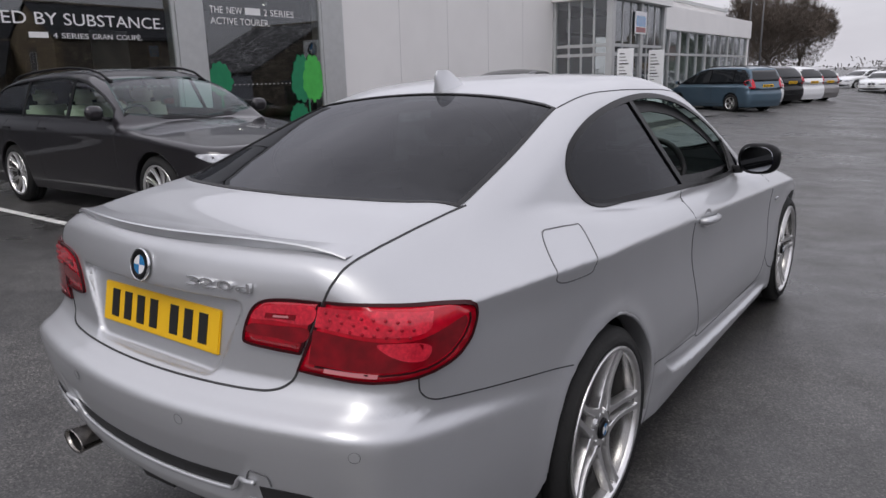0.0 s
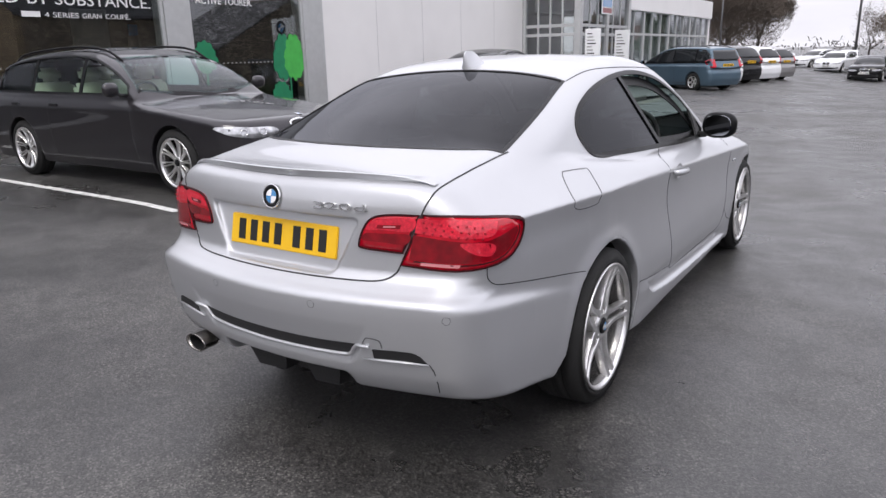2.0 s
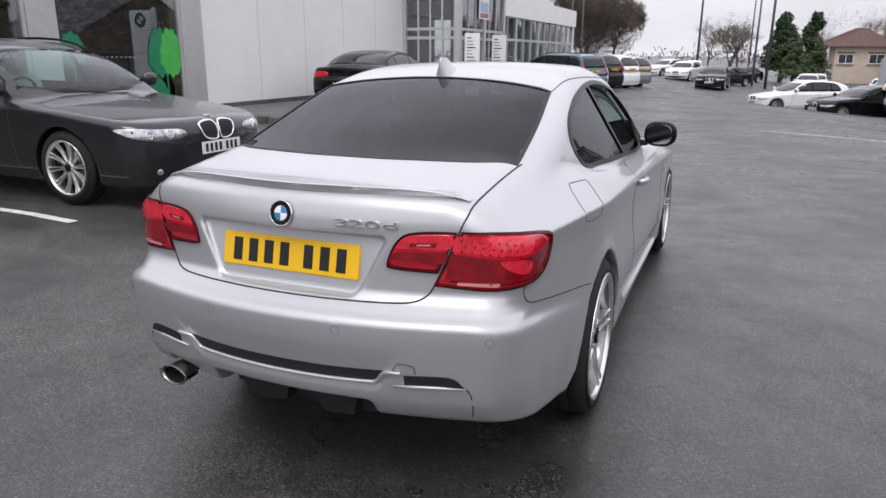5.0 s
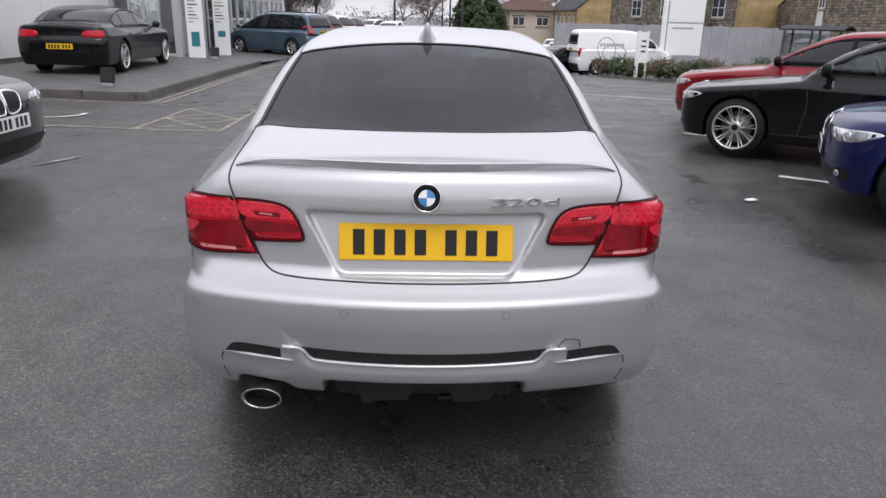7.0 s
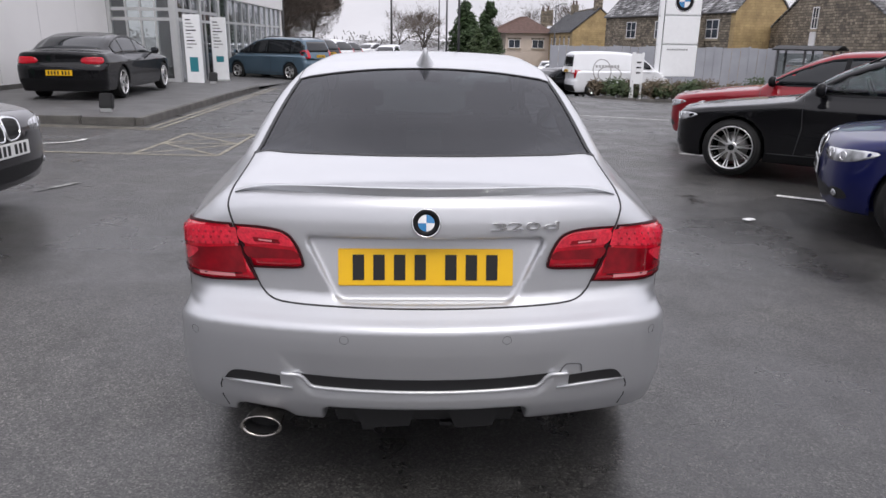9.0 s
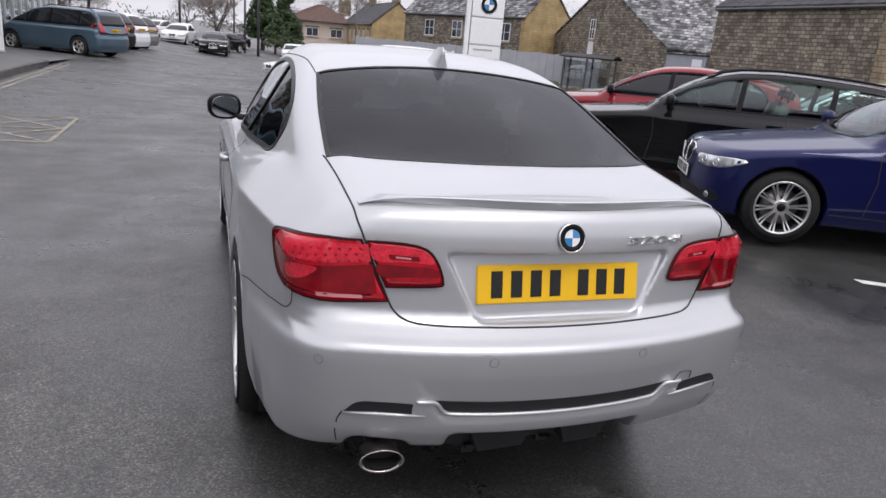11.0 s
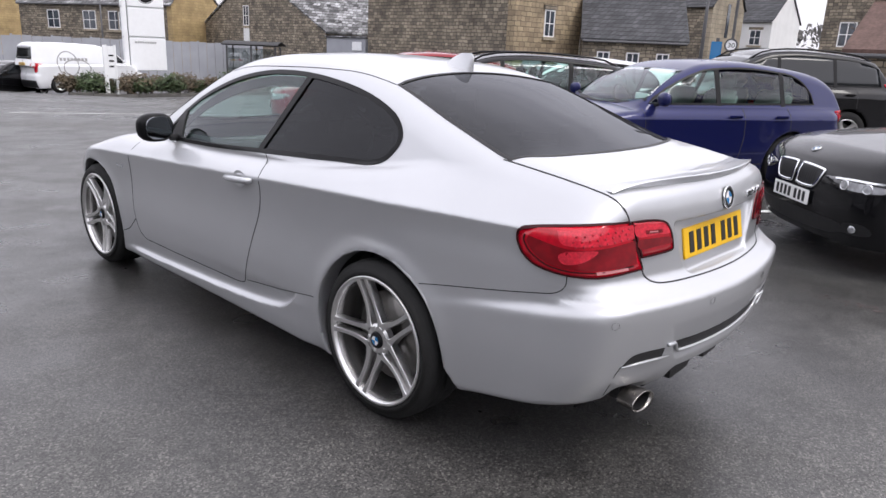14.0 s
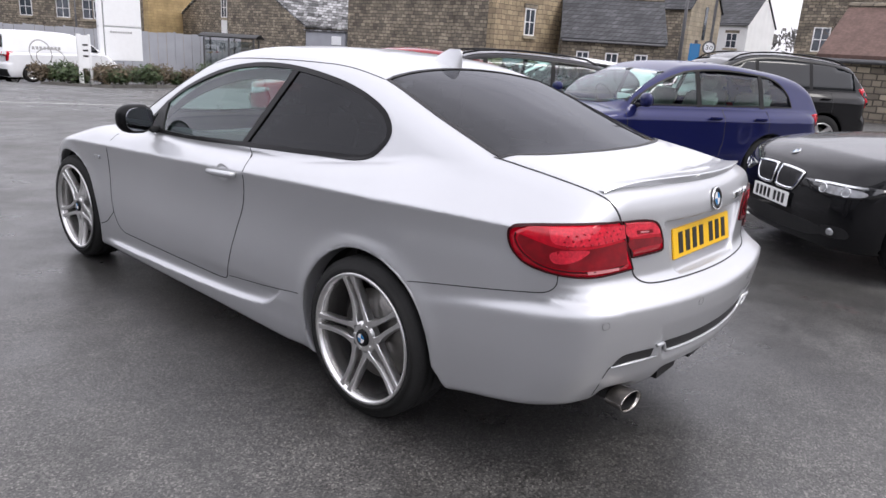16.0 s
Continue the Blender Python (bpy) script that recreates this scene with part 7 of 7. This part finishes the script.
# front-facing windows look to -x: turn the window's -y to -x
def on_front(y, z):
    return pose(-.02, y, z, 0, 0, -90)


# Fronts in darker stone than the gables: their unlit side is put into colour.
A = gable_house("dark stone house with a golden gable and slate roof", 28, 23.2, 0, 6.3, 11.9, -2, 4.75, 7.0, "stone_dark", "slate", "stone_gold")
house_window(A, pose(3.1, -.02, 2.35), .95, 1.45, 2, 1)
chimney(A, 3.15, 11.2, 7.2)
B = gable_house("low stone outbuilding with a slate roof", 35.2, 16.9, 35, 4.6, 5.6, -2, 2.35, 4.6, "stone_dark", "slate", None, .62)
for y in (1.2, 2.8, 4.4):
    house_window(B, on_front(y, .9), .7, .8, 2, 0)
C = gable_house("long stone mill building with roof lights", 45, 20, 0, 5.2, 15, -2, 5.0, 7.7, "stone_dark", "slate", "stone_pale")
part("slit_window", box((2.3, -.04, 3.0), (2.75, .1, 5.2)), M["pane"], C)
for y in (5.2, 9.2):
    rl = part("roof_light", box((-.45, -.4, 0), (.45, .4, .08), .02), M["upvc"], C)
    rl.matrix_basis = pose(1.1, y, 6.35, 0, -46, 0)
D = gable_house("dark stone house with a long sloping slate roof", 28, 57.5, -90, 17.5, 10, -2, 2.2, 6.6, "stone_dark", "slate_pale", "stone_dark", .49, 2.2)
D.matrix_world = pose(28, 57.0, 0, 0, 0, -90)
house_window(D, pose(7.4, -.02, 2.6), .8, 1.5, 2, 1)
part("white_door", box((7.0, -.06, .9), (7.8, .04, 2.42), .01), M["upvc"], D)
lean = thing("lean_to_shed", pose(27.95, 35.3, 0), "plain grey lean-to between the stone houses", "shed")
part("wall", box((0, 0, -2), (2.6, 4.1, 1.92), .02), M["fence"], lean)
part("roof", box((-.12, -.05, 1.925), (2.7, 4.15, 2.05), .02), M["slate_pale"], lean)
part("notice", box((-.04, .35, 1.15), (-.004, 1.3, 1.7), .004), M["sign_white"], lean)
E_ = gable_house("stone house with bay windows and a yellow gable", 24.5, 54.8, 19, 5.4, 18, -2, 4.0, 6.7, "stone_dark", "slate_pale", "stone_yellow")
for y in (2.5, 6.2, 9.2, 13.6):
    house_window(E_, on_front(y, 1.9), 1.5, 1.5, 2, 1)
chimney(E_, 2.7, 6, 7.0, 3), chimney(E_, 2.7, 15, 7.0, 2)
bay = bmesh.new()
add_box(bay, (-.7, 3.2, -1.5), (0, 5.2, 3.4), .05)
part("bay", bay, M["stone_dark"], E_)
house_window(E_, pose(-.72, 4.2, 1.9, 0, 0, -90), 1.5, 1.4, 2, 1)
F_ = gable_house("yellow stone house with a grey slate roof", 17.2, 81, 0, 6, 18, -3, 2.7, 5.1, "stone_yellow", "slate", "stone_yellow")
for k in range(6):
    house_window(F_, on_front(1.8 + 2.8 * k, .4), .55, 1.5, 1, 1)
chimney(F_, 3, 1.2, 5.3), chimney(F_, 3, 14, 5.3)
G = gable_house("brown stone terrace with white windows", 48, 3.5, 0, 6, 10.5, -2, 6.6, 8.8, "stone_dark", "slate", "stone_dark")
for y in (2, 4.2, 7, 9):
    house_window(G, on_front(y, 2.6), 1.0, 1.5, 2, 1)
W = gable_house("white rendered house with a grey roof", 63, 22.5, 0, 7, 5.5, -2, 5.0, 7.6, "render_white", "slate", "render_white")
for y in (1.3, 3.8):
    house_window(W, on_front(y, 2.9), 1.0, 1.3, 2, 1)
K = thing("bungalow", pose(11.3, 96, 0), "cream bungalow with a brown hipped roof and brick chimneys", "house", "houses across the street")
part("wall", box((0, 0, -3), (6.2, 7, 2.7)), M["render_cream"], K)
hip = bmesh.new()
low_ = [hip.verts.new(c) for c in ((-2.4, -.6, 2.55), (6.7, -.6, 2.55), (6.7, 7.6, 2.55), (-2.4, 7.6, 2.55))]
top_ = [hip.verts.new(c) for c in ((2.2, 3.0, 4.75), (3.4, 3.5, 4.75))]
for q in ((low_[0], low_[1], top_[1], top_[0]), (low_[1], low_[2], top_[1]), (low_[2], low_[3], top_[0], top_[1]), (low_[3], low_[0], top_[0]), tuple(low_[::-1])):
    hip.faces.new(q)
bmesh.ops.recalc_face_normals(hip, faces=hip.faces)
part("roof", hip, M["brown_roof"], K)
for x in (1.2, 4.4):
    house_window(K, pose(x, -.02, .6), 1.6, 1.1, 2, 0)
chimney(K, 5.6, 3.2, 4.6, 1), chimney(K, 6.4, 3.6, 4.8, 1)
S = gable_house("low brown-roofed shed behind the cars", 22, -6, 0, 5, 11.5, -1, 1.9, 3.4, "stone_dark", "brown_roof", None, .5, None, "shed")


# ---- fences, shelter, poles ----
def panel_fence(a, b, z0, z1, n, mat, label):
    d = Vector((b[0] - a[0], b[1] - a[1], 0))
    f = thing("fence", pose(a[0], a[1], 0, 0, 0, math.degrees(math.atan2(d.y, d.x))), label, "fence")
    w = d.length / n
    for k in range(n):
        part("panel", box((k * w + .01, -.02, z0), ((k + 1) * w - .01, .02, z1 + .03 * math.sin(k * 1.7)), .004), M[mat], f)
    for k in range(0, n + 1, 4):
        part("post", box((k * w - .06, .022, z0), (k * w + .06, .12, z1 + .08)), M[mat], f)
    return f


panel_fence((9, 48.5), (25.4, 43.4), -1.6, 1.25, 32, "fence", "long plain grey board fence by the street")
panel_fence((25.6, 20.6), (30.5, 13.2), -1.0, 1.15, 30, "fence", "weathered grey plank fence")
sh_ = thing("bus_shelter", pose(22.8, 40.6, -1.1, 0, 0, -50), "dark bus shelter with a rounded roof and glass sides", "bus shelter")
for x in (-1.6, 0, 1.6):
    part("post", box((x - .05, -.05, 0), (x + .05, .05, 2.25)), M["pole"], sh_)
    part("post", box((x - .05, 1.1, 0), (x + .05, 1.2, 2.25)), M["pole"], sh_)
for x in (-.8, .8):
    part("pane", box((x - .72, -.01, .4), (x + .72, .01, 2.1)), M["shop_glass"], sh_)
rf = bmesh.new()
prof = [(-.35 + .24 * k, 2.27 + .22 * math.sin(math.pi * k / 8)) for k in range(9)]
for x0, x1 in ((-1.85, 1.85),):
    up = [[rf.verts.new((x, y, z + dz)) for y, z in prof] for x in (x0, x1) for dz in (0, .07)]
    for i in range(8):
        rf.faces.new((up[1][i], up[1][i + 1], up[3][i + 1], up[3][i]))
        rf.faces.new((up[0][i], up[2][i], up[2][i + 1], up[0][i + 1]))
        for q in (0, 2):
            rf.faces.new((up[q][i], up[q][i + 1], up[q + 1][i + 1], up[q + 1][i]))
bmesh.ops.recalc_face_normals(rf, faces=rf.faces)
part("roof", rf, M["plastic"], sh_)


def pole(x, y, h, r, label, name="lamp_post", arm=0.0, lean=0.0):
    z = ground_z(x, y)
    t = thing(name, pose(x, y, z), label, "pole")
    part("mast", add_tube(bmesh.new(), [(0, 0, -.3), (lean * .5, 0, h * .5), (lean, 0, h)], [r, r * .85, r * .6], 10), M["pole"], t, smooth=True)
    if arm:
        part("arm", add_tube(bmesh.new(), [(lean, 0, h - .1), (lean + arm, 0, h + .12)], .04, 8), M["pole"], t)
        part("lantern", box((lean + arm - .1, -.14, h + .05), (lean + arm + .55, .14, h + .2), .04), M["frame_grey"], t)
    return t


pole(3.0, 57.5, 12, .11, "tall dark lamp post by the road")
pole(-3.7, 88, 13.0, .14, "tall wooden utility pole", "utility_pole")
pole(2.1, 60, 8.5, .09, "grey street lamp with a lantern", arm=1.2)
pole(18.2, 8.4, 4.7, .06, "dark lamp post behind the parked cars")
pole(1.8, 75, 8, .09, "grey street lamp far off", arm=1.0)
pole(-12.5, 60, 7, .07, "white flagpole by the showroom", "flagpole")
pole(-11.8, 61, 7, .07, "white flagpole by the showroom", "flagpole")
pole(20.5, 58.5, 6.2, .08, "grey mast with twin floodlights", arm=.5)
pole(12.4, 66, 6.4, .08, "grey mast with twin floodlights", arm=.5)
cable = thing("overhead_cable", pose(0, 0, 0), "thin dark overhead cable sagging between poles", "cable")
part("wire", add_tube(bmesh.new(), [(-3.7 + 52 * k / 16, 88 - 22 * k / 16, 12.0 + 1.0 * k / 16 - 1.4 * math.sin(math.pi * k / 16)) for k in range(17)], .018, 5), M["pole"], cable)
sg = thing("speed_sign", pose(20.6, 8.5, -.3), "round white speed sign with a dark ring on a post", "sign")
part("post", add_tube(bmesh.new(), [(0, 0, 0), (0, 0, 4.6)], .045, 8), M["pole"], sg)
disc = part("disc", add_lathe(bmesh.new(), [(-.012, .001), (-.012, .20), (.012, .20), (.012, .001)], 32, "X"), M["sign_white"], sg)
disc.matrix_basis = pose(-.07, 0, 2.25, 0, 0, 25)
part("red_ring", add_lathe(bmesh.new(), [(-.018, .155), (-.018, .205), (-.010, .205)], 32, "X"), M["pole"], disc)
lettering(disc, "number", "30", .20, pose(-.016, .115, -.07, 90, 0, -90), M["ink"], .002, .22)
bs = thing("blue_sign", pose(18.5, 8.1, -.3), "small blue rectangular sign on a lamp post", "sign")
part("plate", box((-.02, -.16, 1.75), (.02, .16, 2.3), .01), M["emblem_blue"], bs)
part("post", box((.022, -.04, 0), (.09, .04, 2.4)), M["pole"], bs)


# ---- trees ----
M["twig"] = material("brown_twigs", (.085, .068, .055), .85, vary=.25, scale=.6)

def sliver(bm, p, d, ln, w):
    """A thin twig: one narrow four-sided leaf of bark."""
    v = d.orthogonal().normalized() * w
    bm.faces.new([bm.verts.new(p + q) for q in (-d * ln * .5, v, d * ln * .5, -v)])


def bare_tree(x, y, h, seed, label, name="bare_tree", base=None, spreadf=1.0, depth=5, fine=900):
    r = random.Random(seed)
    z0 = ground_z(x, y) if base is None else base
    t = thing(name, pose(x, y, z0), label, "tree", "winter trees")
    bm, twigs = bmesh.new(), bmesh.new()
    ends = []

    def grow(p, d, ln, rad, lvl):
        q = p + d * ln * .5 + Vector((r.gauss(0, .05), r.gauss(0, .05), 0)) * ln
        e = p + d * ln
        add_tube(bm if lvl < 3 else twigs, [p, q, e], [rad, rad * .85, rad * .68], 7 if lvl < 2 else 4, False)
        if lvl >= 3:
            ends.append((q.lerp(e, r.random()), d, ln))
        if lvl >= depth:
            return
        for k in range(3):
            nd = (d * .8 + Vector((r.gauss(0, .45), r.gauss(0, .45), r.gauss(.15, .25))) * spreadf).normalized()
            grow(e if k else q.lerp(e, r.random()), nd, ln * r.uniform(.62, .86), rad * .56, lvl + 1)
    grow(Vector((0, 0, -.3)), Vector((r.gauss(0, .05), r.gauss(0, .05), 1)).normalized(), h * .24, h * .018, 0)
    for _ in range(fine):
        p, d, ln = r.choice(ends)
        u = (d + Vector((r.gauss(0, .5), r.gauss(0, .5), r.gauss(.2, .4)))).normalized()
        sliver(twigs, p + u * ln * .5 + Vector((r.gauss(0, .2), r.gauss(0, .2), r.gauss(0, .2))) * ln, u, ln * r.uniform(.7, 1.5), h * .0016)
    for _ in range(fine):
        d = Vector((r.gauss(0, 1), r.gauss(0, 1), r.gauss(0, 1))).normalized() * r.random() ** .4
        wob = .85 + .3 * noise.noise(d * 2.0 + Vector((seed, 0, 0)))
        p = Vector((d.x * .34 * h, d.y * .34 * h, h * .56 + d.z * .40 * h)) * wob
        u = (Vector((d.x, d.y, .7)) + Vector((r.gauss(0, .4), r.gauss(0, .4), r.gauss(0, .4)))).normalized()
        sliver(twigs, p, u, h * r.uniform(.03, .08), h * .0013)
    part("trunk", bm, M["bark"], t, smooth=True)
    part("branchwork", twigs, M["twig"], t)
    return t


def leafy_tree(x, y, h, w, mat, seed, label, n=2600, leaf=.16):
    r = random.Random(seed)
    t = thing("evergreen_tree", pose(x, y, ground_z(x, y)), label, "tree", "evergreens")
    st = bmesh.new()
    add_tube(st, [(0, 0, -.3), (.05, 0, h * .4), (0, .05, h * .85)], [h * .03, h * .022, h * .006], 8)
    bm = bmesh.new()
    for k in range(9):
        zz = h * (.22 + .075 * k)
        rr = w * (1 - .09 * k) * r.uniform(.8, 1.1)
        for q in range(3):
            a = r.uniform(0, 6.28)
            add_tube(st, [(0, 0, zz), (rr * .7 * math.cos(a), rr * .7 * math.sin(a), zz + .1 * h * r.random())], [h * .008, h * .002], 5, False)
            foliage(bm, (rr * .4 * math.cos(a), rr * .4 * math.sin(a), zz), (rr * .62, rr * .62, h * .09), n // 27, leaf, r, .35)
    part("trunk", st, M["bark"], t)
    part("crown", bm, M[mat], t)
    return t


bare_tree(-13.5, 72, 10.5, 3, "large bare winter tree behind the showroom", depth=6, fine=9000, spreadf=1.15)
bare_tree(-11.6, 77, 10, 13, "large bare winter tree behind the showroom", depth=6, fine=9000, spreadf=1.15)
bare_tree(-15.5, 80, 11, 23, "large bare winter tree behind the showroom", depth=6, fine=9000, spreadf=1.15)
bare_tree(0.5, 110, 9, 5, "bare winter tree far along the road", depth=5, fine=1500)
bare_tree(-3.5, 112, 8, 6, "bare winter tree far along the road", depth=5, fine=1500)
bare_tree(16.5, 108, 11, 7, "bare winter tree behind the bungalow")
bare_tree(21.5, 106, 12, 8, "bare winter tree behind the bungalow")
bare_tree(11.5, 108, 11, 17, "bare winter tree behind the bungalow")
bare_tree(34, 68, 11, 27, "bare winter tree behind the stone houses")
bare_tree(0.2, 70, 7, 9, "slender bare tree beside the road", spreadf=.7)
bare_tree(40, 7.5, 8, 31, "bare winter tree before the terrace")
leafy_tree(4.9, 79, 7.6, 3.0, "conifer", 1, "dark evergreen tree by the bungalow", 5200, .22)
leafy_tree(5.6, 72, 4.4, 1.8, "leaf", 2, "rounded green evergreen by the bungalow")
leafy_tree(7.6, 73, 4.6, 1.8, "leaf", 3, "rounded green evergreen by the bungalow")
leafy_tree(7.9, 84, 8.2, 2.8, "conifer", 4, "tall dark evergreen by the bungalow", 5200, .22)

# far woods and hills, an uneven belt of bare crowns
hills = bmesh.new()
r = random.Random(12)
for k in range(1500):
    a = radians(r.uniform(-115, 60))
    dist = r.uniform(190, 330)
    top = .5 + 3.5 * (.5 + .5 * noise.noise(Vector((math.cos(a) * 3, math.sin(a) * 3, 1.5)))) + (10 if a < radians(-52) else 0) * min(1, (radians(-52) - a) * 4)
    zc = -5 + (top + 5) * r.random() ** 1.7
    p = Vector((-math.sin(a) * dist, math.cos(a) * dist, zc))
    thick = 2.0 if a < radians(-48) else 1.0
    for q in range(36 if thick > 1 else 16):
        u = Vector((r.gauss(0, .7), r.gauss(0, .7), r.gauss(.6, .6))).normalized()
        sliver(hills, p + Vector((r.gauss(0, 1.8), r.gauss(0, 1.8), r.gauss(0, 1.0))), u, r.uniform(.7, 1.8) * thick, r.uniform(.15, .40) * thick)
M["far_wood"] = material("far_wood", (.13, .125, .12), .9, vary=.3, scale=.05)
tagged(part("distant_woods", hills, M["far_wood"], None), "hazy brown winter woods along the skyline", "woods", kind="stuff")
# Added behind the camera, unseen: darkens the horizon mirrored in the paint.
slab("wall_yard", (-22, -24.4, -.3), (34, -24, 3.6), "stone_dark", "added unseen stone wall that darkens what the cars reflect")
